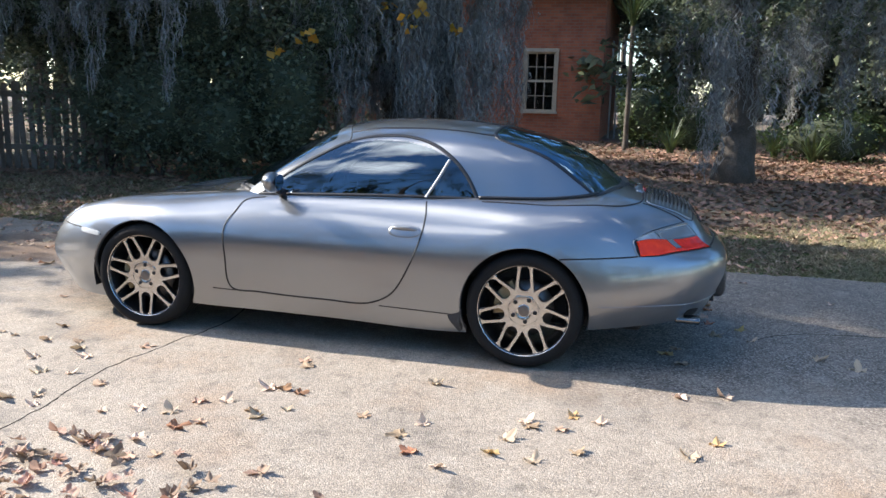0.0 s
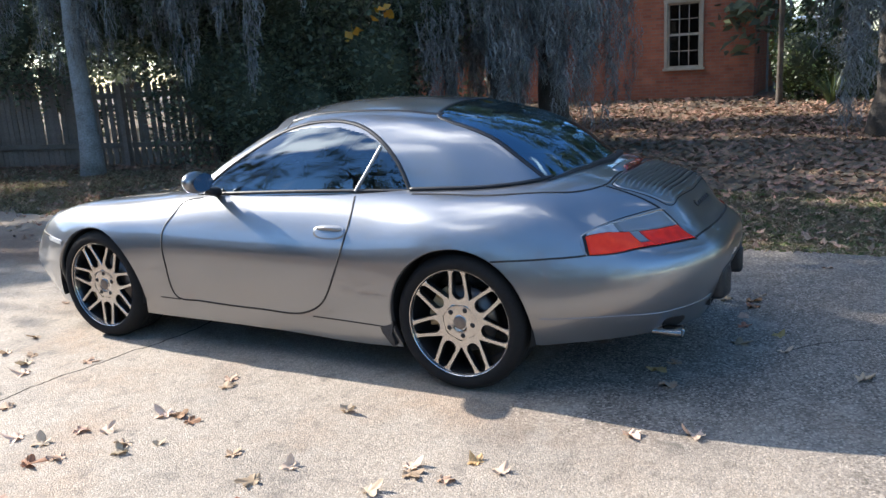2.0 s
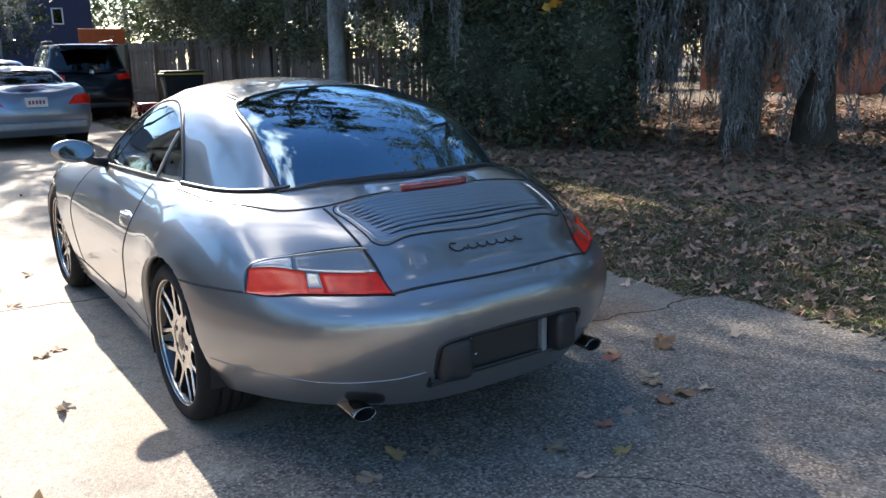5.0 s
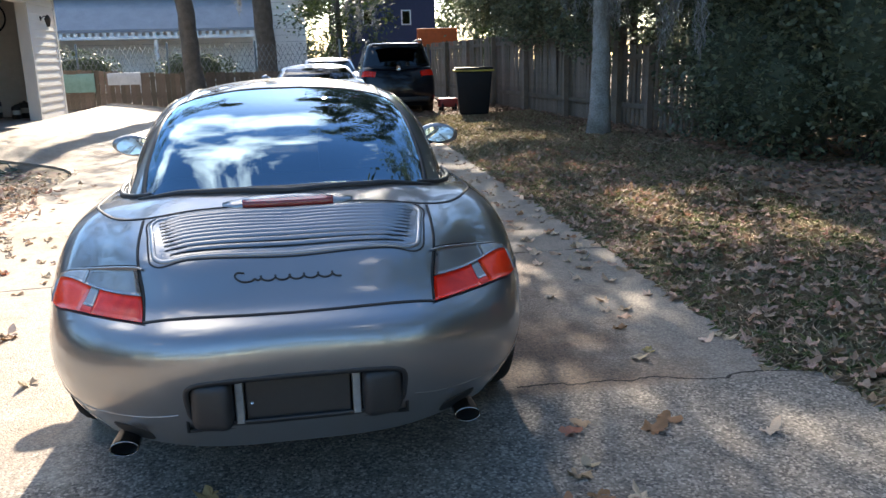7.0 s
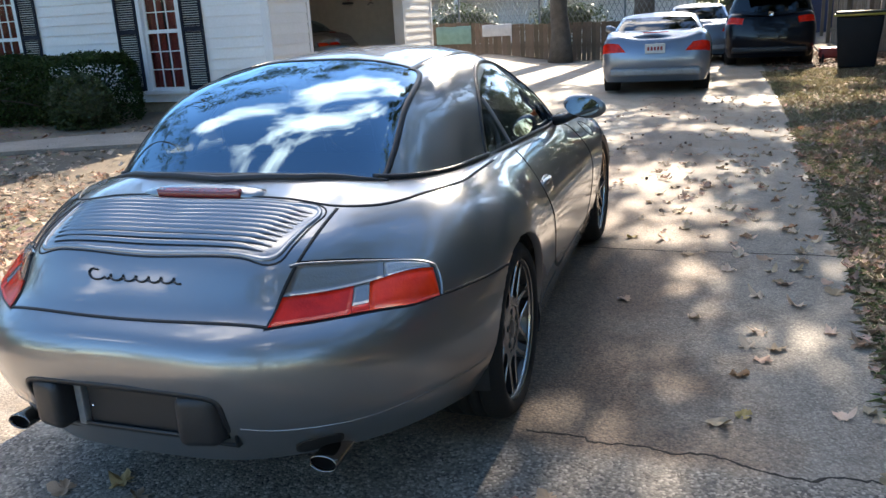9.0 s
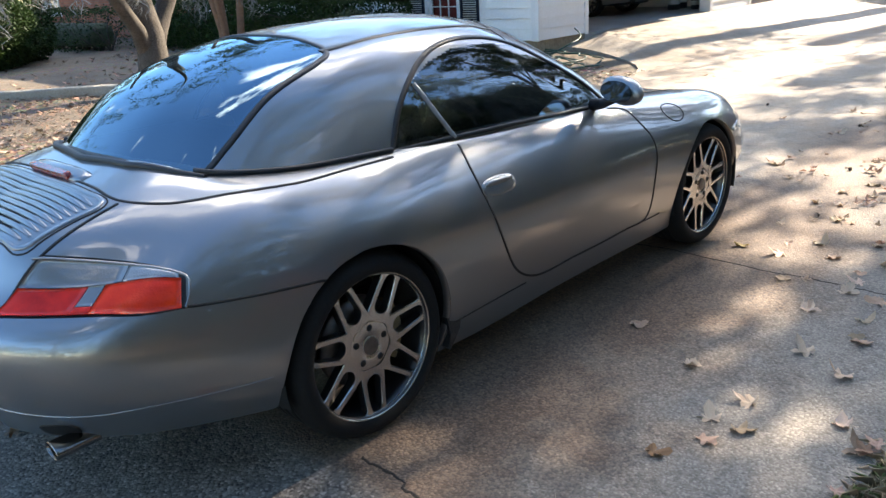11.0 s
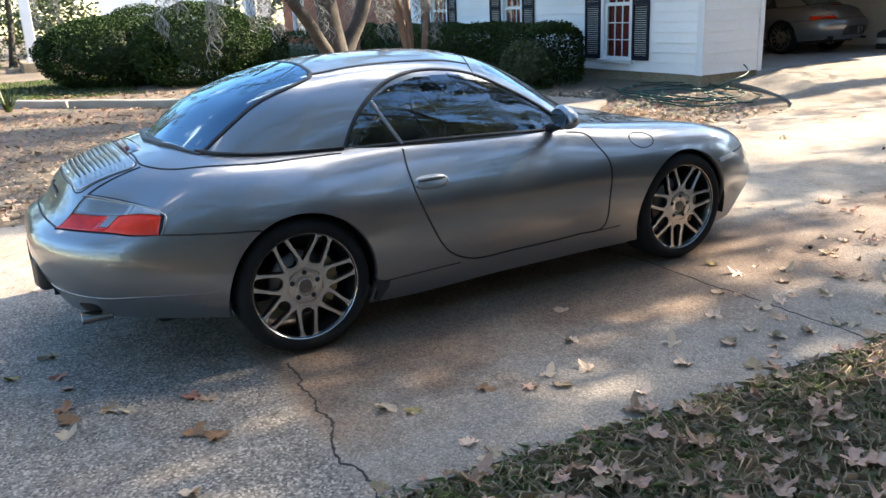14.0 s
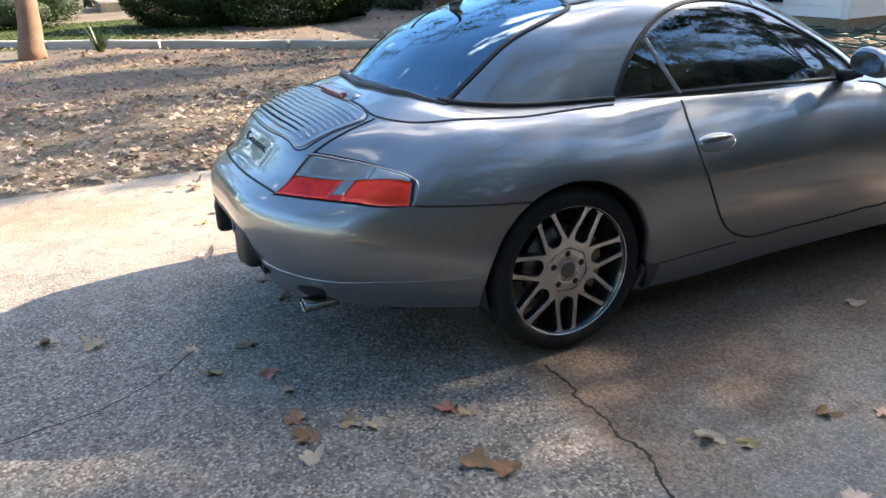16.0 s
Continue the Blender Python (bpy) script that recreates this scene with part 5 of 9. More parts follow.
def brick_material():
    m = bpy.data.materials.new("red_brick")
    m.use_nodes = True
    n, l = m.node_tree.nodes, m.node_tree.links
    b = n["Principled BSDF"]
    tc, mp, br = n.new("ShaderNodeTexCoord"), n.new("ShaderNodeMapping"), n.new("ShaderNodeTexBrick")
    l.new(tc.outputs["UV"], mp.inputs["Vector"])
    l.new(mp.outputs["Vector"], br.inputs["Vector"])
    br.inputs["Scale"].default_value = 1.0
    br.inputs["Brick Width"].default_value, br.inputs["Row Height"].default_value = 0.215, 0.075
    br.inputs["Mortar Size"].default_value = 0.007
    br.inputs["Color1"].default_value, br.inputs["Color2"].default_value = (0.42, 0.14, 0.075, 1), (0.31, 0.10, 0.058, 1)
    br.inputs["Mortar"].default_value = (0.26, 0.17, 0.125, 1)
    ns, mx = n.new("ShaderNodeTexNoise"), n.new("ShaderNodeMixRGB")
    ns.inputs["Scale"].default_value = 3.0
    l.new(tc.outputs["Object"], ns.inputs["Vector"])
    mx.blend_type = "OVERLAY"
    mx.inputs["Fac"].default_value = 0.35
    l.new(br.outputs["Color"], mx.inputs[1])
    l.new(ns.outputs["Fac"], mx.inputs[2])
    l.new(mx.outputs["Color"], b.inputs["Base Color"])
    b.inputs["Roughness"].default_value = 0.9
    bp = n.new("ShaderNodeBump")
    bp.inputs["Strength"].default_value, bp.inputs["Distance"].default_value = 0.6, 0.01
    bp.invert = True
    l.new(br.outputs["Fac"], bp.inputs["Height"])
    l.new(bp.outputs["Normal"], b.inputs["Normal"])
    return m


M_BRICK = brick_material()


def wall_with_holes(name, axis, at, thick, u0, u1, z0, z1, holes, mat, label, parent=None, uv=True):
    """An upright wall along an axis ("x" or "y") with rectangular openings cut through; at is its outer face, thick runs inwards (signed)."""
    us = sorted({u0, u1, *[h[0] for h in holes], *[h[1] for h in holes]})
    zs = sorted({z0, z1, *[min(max(h[2], z0), z1) for h in holes], *[min(max(h[3], z0), z1) for h in holes]})
    bm = bmesh.new()
    for a, b in zip(us[:-1], us[1:]):
        for c, d in zip(zs[:-1], zs[1:]):
            mu, mz = (a + b) / 2, (c + d) / 2
            if any(h[0] < mu < h[1] and h[2] < mz < h[3] for h in holes):
                continue
            lo = (a, min(at, at + thick), c) if axis == "x" else (min(at, at + thick), a, c)
            hi = (b, max(at, at + thick), d) if axis == "x" else (max(at, at + thick), b, d)
            add_box(bm, lo, hi)
    bmesh.ops.remove_doubles(bm, verts=bm.verts, dist=1e-4)
    inner = [f for f in bm.faces if sum(1 for e in f.edges if len(e.link_faces) > 2) == 4]
    bmesh.ops.delete(bm, geom=inner, context="FACES_ONLY")
    lay = bm.loops.layers.uv.new("UVMap")
    for f in bm.faces:
        for lp in f.loops:
            co = lp.vert.co
            lp[lay].uv = (co.x if axis == "x" else co.y, co.z) if abs(f.normal.z) < .5 else (co.x, co.y)
    ob = part(name, bm, mat, parent)
    return tagged(ob, label, "wall", kind="structure")


def siding(wall, axis, face, out, u0, u1, z0, z1, holes, course=0.165):
    """Lapped boards on a wall, each course a board of its own, stopped at the openings."""
    n = int(math.ceil((z1 - z0) / course))
    for k in range(n):
        a, b = z0 + k * course, min(z1, z0 + (k + 1) * course)
        cuts = sorted((h[0], h[1]) for h in holes if h[2] < (a + b) / 2 < h[3])
        spans, cur = [], u0
        for c, d in cuts:
            if c > cur:
                spans.append((cur, c))
            cur = max(cur, d)
        if cur < u1:
            spans.append((cur, u1))
        for c, d in spans:
            o1, o2 = face + out * .026, face + out * .006
            prof = [(o1, a), (o1, a + .012), (o2, b + .012), (face, b + .012), (face, a)]
            vs = []
            for u in (c + .001, d - .001):
                vs += [((u, o, z) if axis == "x" else (o, u, z)) for o, z in prof]
            fs = [(i, (i + 1) % 5, 5 + (i + 1) % 5, 5 + i) for i in range(5)] + [(4, 3, 2, 1, 0), (5, 6, 7, 8, 9)]
            bm = bmesh.new()
            bv = [bm.verts.new(v) for v in vs]
            for f in fs:
                bm.faces.new([bv[i] for i in f])
            bmesh.ops.recalc_face_normals(bm, faces=bm.faces)
            part("siding_board", bm, M_SIDING, wall)


def sash_window(name, centre, width, z0, z1, facing, label, cols=3, rows=3, curtain=None, frame_mat=None, depth=.10):
    """Double-hung window with casing, muntins, panes and sill; facing is the outward heading in degrees (0: towards -y)."""
    frame_mat = frame_mat or M_WHITE
    w = empty(name)
    h = z1 - z0
    hw = width / 2
    cas = .075
    for side in (-1, 1):
        box("casing", (side * hw - (cas if side > 0 else 0), -.045, 0), (side * hw + (0 if side > 0 else cas), .06, h), frame_mat, w, "", .006)
    box("casing", (-hw - .01, -.05, h - cas), (hw + .01, .06, h + .02), frame_mat, w, "", .006)
    box("window_sill", (-hw - .03, -.085, -.03), (hw + .03, .06, .035), frame_mat, w, "", .008)
    iw = hw - cas
    for lo, hi, y in ((.035, h * .5 + .015, .01), (h * .5 - .015, h - cas, .035)):
        sash = bmesh.new()
        t = .045
        add_box(sash, (-iw, y, lo), (-iw + t, y + .03, hi))
        add_box(sash, (iw - t, y, lo), (iw, y + .03, hi))
        add_box(sash, (-iw + t, y, lo), (iw - t, y + .03, lo + t))
        add_box(sash, (-iw + t, y, hi - t), (iw - t, y + .03, hi))
        for c in range(1, cols):
            x = -iw + t + (2 * iw - 2 * t) * c / cols
            add_box(sash, (x - .009, y + .004, lo + t), (x + .009, y + .024, hi - t))
        for r in range(1, rows):
            z = lo + t + (hi - lo - 2 * t) * r / rows
            add_box(sash, (-iw + t, y + .005, z - .009), (iw - t, y + .023, z + .009))
        part("sash_frame", sash, frame_mat, w)
        ob = box("pane", (-iw + t * .5, y + .012, lo + t * .5), (iw - t * .5, y + .016, hi - t * .5), M_PANE, w)
        ob.visible_shadow = False
    if curtain is not None:
        for s in (-1, 1):
            xs = np.linspace(.02, iw, 30)
            vs = [(s * x, .10 + .022 * math.sin(x * 46) + .01 * math.sin(x * 17), z) for z in (.03, h - .05) for x in xs]
            fs = [(i, i + 1, 31 + i, 30 + i) for i in range(29)]
            pydata("curtain", vs, fs, curtain, w, "", True)
    w.matrix_world = pose(centre[0], centre[1], z0, 0, 0, facing)
    return tagged(w, label, "window", kind="structure")


SLAT = None
def shutter(centre, width, z0, z1, facing):
    """Louvred shutter: two stiles, three rails and its slats."""
    global SLAT
    s = empty("shutter")
    h, hw = z1 - z0, width / 2
    for side in (-1, 1):
        box("stile", (side * hw - (.045 if side > 0 else 0), -.03, 0), (side * hw + (0 if side > 0 else .045), .0, h), M_NAVY, s, "", .004)
    for z in (0, h * .5 - .04, h - .08):
        box("rail", (-hw + .045, -.028, z), (hw - .045, -.002, z + .08), M_NAVY, s, "", .003)
    if SLAT is None:
        bm = bmesh.new()
        add_box(bm, (-.5, -.016, -.003), (.5, .016, .003), m=Matrix.Rotation(radians(-38), 4, "X"))
        SLAT = bpy.data.meshes.new("slat")
        bm.to_mesh(SLAT)
        bm.free()
        SLAT.materials.append(M_NAVY)
    for lo, hi in ((.08, h * .5 - .04), (h * .5 + .04, h - .08)):
        n = int((hi - lo) / .036)
        for k in range(n):
            o = new("slat", SLAT)
            o.parent = s
            o.location = (0, -.014, lo + (k + .5) * (hi - lo) / n)
            o.scale = (width - .09, 1, 1)
    s.matrix_world = pose(centre[0], centre[1], z0, 0, 0, facing)
    return tagged(s, "dark blue louvred shutter beside a white window", "shutter", "window shutters")


WX, GY0 = 7.63, 5.17          # face of the window wall, face of the garage front
TOP = 3.0
wins = [(6.77, 7.60, .46, 2.42), (10.10, 10.90, .46, 2.42), (13.25, 14.15, .46, 2.42)]
wall_w = wall_with_holes("wall_west", "y", WX, .18, GY0, 15.4, .30, TOP, wins, M_SIDING, "white lapped siding wall with shuttered windows")
siding(wall_w, "y", WX, -1, GY0 + .11, 15.4, .30, TOP, wins)
foot = box("foundation", (WX + .012, GY0 + .012, -.2), (WX + .2, 15.4, .30), M_FOOT, None, "", .01)
tagged(foot, "stained mossy foundation under the siding", "foundation", kind="structure")
box("corner_board", (WX - .032, GY0 - .032, .29), (WX + .0, GY0 + .11, TOP), M_WHITE, wall_w, "", .004)
for a, b, c, d in wins:
    sash_window("window_1", (WX, (a + b) / 2, 0), b - a, c, d, -90, "white multi-pane window with red curtains", curtain=M_CURTAIN)
    shutter((WX - .028, a - .215, 0), .41, c + .03, d, -90)
    shutter((WX - .028, b + .225, 0), .43, c + .03, d, -90)
box_room = box("wall_room", (WX + .9, GY0 + .3, 0), (WX + 1.0, 15.3, TOP), M_DARK_ROOM)
tagged(box_room, "dark panel standing for the dim room behind the windows", "wall", kind="structure")

# garage front, opening and inside
GX0, GX1, GT = 8.97, 13.35, 2.62
wall_g = wall_with_holes("wall_garage", "x", GY0, .18, WX + .18, 15.25, .30, TOP, [(GX0, GX1, .30, GT)], M_SIDING, "white siding garage front with an open doorway")
siding(wall_g, "x", GY0, -1, WX + .0, GX0 - .10, .30, TOP, [])
siding(wall_g, "x", GY0, -1, GX1 + .12, 15.25, .30, TOP, [])
for x0, x1 in ((GX0 - .10, GX0), (GX1, GX1 + .12)):
    box("door_casing", (x0, GY0 - .035, .28), (x1, GY0 + .20, GT + .1), M_WHITE, wall_g, "", .005)
box("door_casing", (GX0, GY0 - .035, GT), (GX1, GY0 + .2, GT + .12), M_WHITE, wall_g, "", .005)
box("corner_board", (15.2, GY0 - .032, .1), (15.3, GY0 + .2, TOP), M_WHITE, wall_g)
wall_e = wall_with_holes("wall_east", "y", 15.25, -.15, GY0 + .18, 12, .1, TOP, [], M_SIDING, "white siding end wall")
foot = box("foundation", (WX + .2, GY0 + .012, -.2), (GX0 - .02, GY0 + .2, .30), M_FOOT)
tagged(foot, "stained foundation beside the garage door", "foundation", kind="structure")
fl = box("floor", (WX + .2, GY0 + .18, .1), (15.1, 11.9, .30), M_SLAB)
tagged(fl, "worn concrete garage floor", "floor", kind="structure")
ap = box("floor", (GX0 - .1, GY0 - .03, .1), (GX1 + .1, GY0 + .18, .298), M_SLAB)
tagged(ap, "concrete threshold of the garage", "threshold", kind="structure")
for nm, lo, hi in (("wall_back", (8.75, 11.7, .3), (15.1, 11.9, TOP)), ("wall_side", (8.72, GY0 + .2, .3), (8.80, 11.7, TOP)), ("wall_inner", (14.98, GY0 + .2, .3), (15.08, 11.7, TOP))):
    o = box(nm, lo, hi, M_GARAGE)
    tagged(o, "plain plaster garage wall", "wall", kind="structure")
o = box("ceiling", (WX + .2, GY0 + .2, TOP - .1), (15.1, 11.9, TOP), M_GARAGE)
tagged(o, "plain garage ceiling", "ceiling", kind="structure")

# brick middle of the house, farther along
bwins = [(16.1, 17.0, .7, 2.3), (23.2, 24.4, .75, 2.4)]
wall_b = wall_with_holes("wall_brick", "y", WX - .06, .22, 15.4, 25.5, -.1, TOP, bwins[1:], M_BRICK, "red brick house wall")
sash_window("window_2", (WX - .06, 23.8, 0), 1.2, .75, 2.4, -90, "white window in the brick wall")
# porch
porch = wall_with_holes("wall_porch", "x", 27.0, .2, 1.5, 7.6, -.1, 3.4, [(5.7, 7.0, .7, 2.6)], M_SIDING, "white porch wall behind the columns")
sash_window("window_3", (6.35, 27.0, 0), 1.3, .7, 2.6, 0, "white porch window")
o = box("floor", (-1.35, 24.0, -.1), (7.6, 27.0, .42), M_FOOT, None, "", .02)
tagged(o, "raised porch floor", "floor", kind="structure")
for x in (-1.0, 2.6, 6.0):
    c = empty("porch_column")
    bm = bmesh.new()
    add_box(bm, (-.19, -.19, .0), (.19, .19, .14), .015)
    part("column_base", bm, M_WHITE, c)
    bm = bmesh.new()
    add_box(bm, (-.15, -.15, .14), (.15, .15, 3.0), .012)
    part("shaft", bm, M_WHITE, c)
    c.location = (x, 24.4, .42)
    tagged(c, "square white porch column", "column", "porch columns")
# roof over all of it
bm = bmesh.new()
prof = [(WX - .55, TOP - .08), (WX - .55, TOP + .1), (12.0, TOP + 2.1), (16.0, TOP + .1), (16.0, TOP - .08)]
vs = [bm.verts.new((x, y, z)) for y in (GY0 - .5, 25.6) for x, z in prof]
for i in range(5):
    bm.faces.new((vs[i], vs[(i + 1) % 5], vs[5 + (i + 1) % 5], vs[5 + i]))
bm.faces.new(vs[:5])
bm.faces.new(vs[5:])
bmesh.ops.recalc_face_normals(bm, faces=bm.faces)
M_ROOF = material("grey_shingle", (0.10, 0.10, 0.105), 0.9, second=(0.065, 0.065, 0.07), scale=3, fine=30, bump=0.5)
tagged(part("roof", bm, M_ROOF), "grey shingle roof of the white house", "roof", kind="structure")


# lantern by the garage door
def lantern(loc):
    e = empty("wall_lantern")
    lathe("back_plate", [(0, 0), (.05, 0), (.05, .015), (0, .02)], M_PLASTIC, e, "", 20)
    tube("bracket", [(0, 0, 0), (0, -.07, .05), (0, -.13, .02)], .009, M_PLASTIC, e)
    lathe("cage", [(.03, -.17), (.065, -.02), (.07, -.02), (.035, .05), (0, .08)], M_PLASTIC, e, "", 8, "z", (0, -.13, 0))
    lathe("lamp_glass", [(.025, -.16), (.055, -.025)], M_SIDE_LENS, e, "", 8, "z", (0, -.13, 0))
    e.matrix_world = pose(*loc)
    return tagged(e, "black wall lantern on white siding", "lantern")


lantern((14.2, GY0 - .03, 2.35))
lantern((8.1, GY0 - .03, 2.35))

# garden hose
M_HOSE = material("green_hose", (0.012, 0.055, 0.042), 0.5, second=(0.02, 0.075, 0.06))
hose_pts = []
hr = np.random.default_rng(12)
for k in range(190):
    a = k * .19
    r = .78 + .22 * math.sin(k * .083) + .16 * math.sin(k * .031 + 1) + .012 * hr.normal()
    x, y = 6.85 + r * .80 * math.cos(a) + .22 * math.sin(k * .05) + .05 * hr.normal(), 4.75 + r * .95 * math.sin(a) + .16 * math.cos(k * .037) + .05 * hr.normal()
    hose_pts.append((x, y, float(max(ground_z(x, y), .0)) + .035 + .035 * (k / 190)))
hose_pts += [(6.3, 5.7, .17), (6.7, 6.4, .17), (7.3, 6.9, .18)]
hose_pts = [(8.45, 5.06, .42), (8.42, 4.95, .36), (8.2, 4.78, .30), (7.8, 4.7, .24)] + hose_pts
h = tube("garden_hose", curve_through(np.array(hose_pts), 500), .011, M_HOSE, seg=6)
tagged(h, "tangled green garden hose lying on the ground", "hose")


# ---- plants ----
M_LEAF_DARK = material("dark_evergreen_leaf", (0.160, 0.190, 0.118), 0.42, second=(0.105, 0.130, 0.078), scale=2, fine=20, island=0.55, trans=0.4)
M_LEAF_MID = material("green_leaf", (0.060, 0.092, 0.026), 0.45, second=(0.035, 0.058, 0.018), scale=2, fine=20, island=0.5, trans=0.22)
M_LEAF_HEDGE = material("clipped_hedge_leaf", (0.036, 0.070, 0.020), 0.6, spec=0.12, second=(0.020, 0.042, 0.012), scale=3, fine=25, island=0.5, trans=0.15)
# the shade deep inside a crown is put into this colour
M_LEAF_CORE = material("shaded_inner_foliage", (0.075, 0.090, 0.052), 0.9, second=(0.035, 0.045, 0.024), scale=9, fine=40, bump=1.0, bump_scale=30)
M_LEAF_YELLOW = material("yellow_autumn_leaf", (0.55, 0.32, 0.03), 0.6, second=(0.42, 0.2, 0.03), island=0.3, trans=0.3)
M_MOSS = material("spanish_moss", (0.32, 0.32, 0.305), 0.95, second=(0.17, 0.175, 0.165), scale=2, fine=30, island=0.35, trans=0.25)
M_BARK = material("grey_bark", (0.125, 0.105, 0.086), 0.95, second=(0.055, 0.046, 0.038), scale=6, fine=50, bump=1.0, bump_scale=45)
M_BARK_GREY = material("lichen_grey_bark", (0.34, 0.35, 0.35), 0.95, second=(0.17, 0.165, 0.15), scale=5, fine=40, bump=0.8, bump_scale=45)
M_BARK_RED = material("smooth_tan_bark", (0.30, 0.17, 0.105), 0.8, second=(0.18, 0.10, 0.065), scale=5, fine=40, bump=0.4)
M_TWIG = material("dark_twig", (0.07, 0.055, 0.045), 0.9)
M_GRASS = material("winter_grass", (0.31, 0.32, 0.17), 0.75, second=(0.58, 0.48, 0.33), scale=1, fine=8, island=0.4, trans=0.2)


def random_dirs(n, r):
    v = r.normal(size=(n, 3))
    return v / np.linalg.norm(v, axis=1)[:, None]


def leaf_quads(P, size, r, flat=0.35, aspect=0.55):
    """Pointed leaf blades (diamonds with a fold) at places P, facing all ways but mostly upwards."""
    n = len(P)
    nrm = random_dirs(n, r)
    nrm[:, 2] = np.abs(nrm[:, 2]) + flat
    nrm /= np.linalg.norm(nrm, axis=1)[:, None]
    d = np.cross(nrm, random_dirs(n, r))
    d /= np.linalg.norm(d, axis=1)[:, None] + 1e-9
    s = np.cross(nrm, d)
    L = (size * (0.6 + 0.8 * r.random(n)))[:, None]
    W = L * aspect * 0.5
    a = P - d * L * .5
    c = P + d * L * .5 - nrm * L * .12
    b = P + s * W + nrm * L * .06
    e = P - s * W + nrm * L * .06
    return np.stack([a, b, c, e], 1).reshape(-1, 3)


def blob_points(n, centre, radii, r, shell=0.55, lumps=7):
    """Places through an uneven mass: thick at its lumpy skin, sparse in the gaps."""
    d = random_dirs(n, r)
    amp = np.ones(n)
    for k in range(lumps):
        q = random_dirs(1, r)[0]
        amp += 0.22 * np.clip((d @ q - 0.45) / 0.55, -0.35, 1) * (1 if k % 3 else -1)
    rad = (shell + (1 - shell) * r.random(n)) * amp
    return np.array(centre) + d * rad[:, None] * np.array(radii)


def branch_set(base, tips, r, thick):
    """Crooked limbs from a base to tips."""
    items = []
    base = np.array(base, float)
    for t in tips:
        t = np.array(t, float)
        mid = (base + t) / 2 + r.normal(0, .12, 3) * np.linalg.norm(t - base) * .5 + np.array((0, 0, .1))
        items.append((curve_through([base, mid, t], 9), np.linspace(thick, thick * .25, 9), 6))
    return items


def bush(name, lumps, leaf, mat, count, label, category, seed, stems=True, flat=0.35, shell=0.55, heart=0.55):
    """A shrub: stems below and a crown of many small leaves in several lumps."""
    r = np.random.default_rng(seed)
    e = empty(name, (lumps[0][0][0], lumps[0][0][1], 0))
    total = sum(l[1][0] * l[1][1] * l[1][2] for l in lumps)
    pts = np.concatenate([blob_points(int(count * l[1][0] * l[1][1] * l[1][2] / total), l[0], l[1], r, shell, 7 if shell < .7 else 2) for l in lumps])
    g = ground_z(pts[:, 0], pts[:, 1])
    pts[:, 2] = np.maximum(pts[:, 2], g + .02)
    off = np.array((lumps[0][0][0], lumps[0][0][1], 0))
    quads("crown", leaf_quads(pts - off, leaf, r, flat), mat, e)
    if stems:
        for c, rad in [(l[0], l[1]) for l in lumps if l[0][2] - l[1][2] < .6]:
            b = np.array((c[0], c[1], float(ground_z(c[0], c[1])) - .05)) - off
            tips = [np.array(c) - off + random_dirs(1, r)[0] * np.array(rad) * .42 for _ in range(5)]
            joined_tubes("stem", branch_set(b, tips, r, .024), M_TWIG, e)
    core = bmesh.new()
    for c, rad in lumps:
        got = bmesh.ops.create_icosphere(core, subdivisions=3, radius=1.0)
        for v in got["verts"]:
            k = heart * (1 + .2 * noise.noise(v.co * 1.7 + Vector(c)))
            p = Vector((v.co.x * rad[0] * k + c[0] - off[0], v.co.y * rad[1] * k + c[1] - off[1], v.co.z * rad[2] * k + c[2]))
            p.z = max(p.z, float(ground_z(c[0], c[1])) - .02)
            v.co = p
    part("inner_foliage", core, M_LEAF_CORE, e, "", True)
    return tagged(e, label, category)


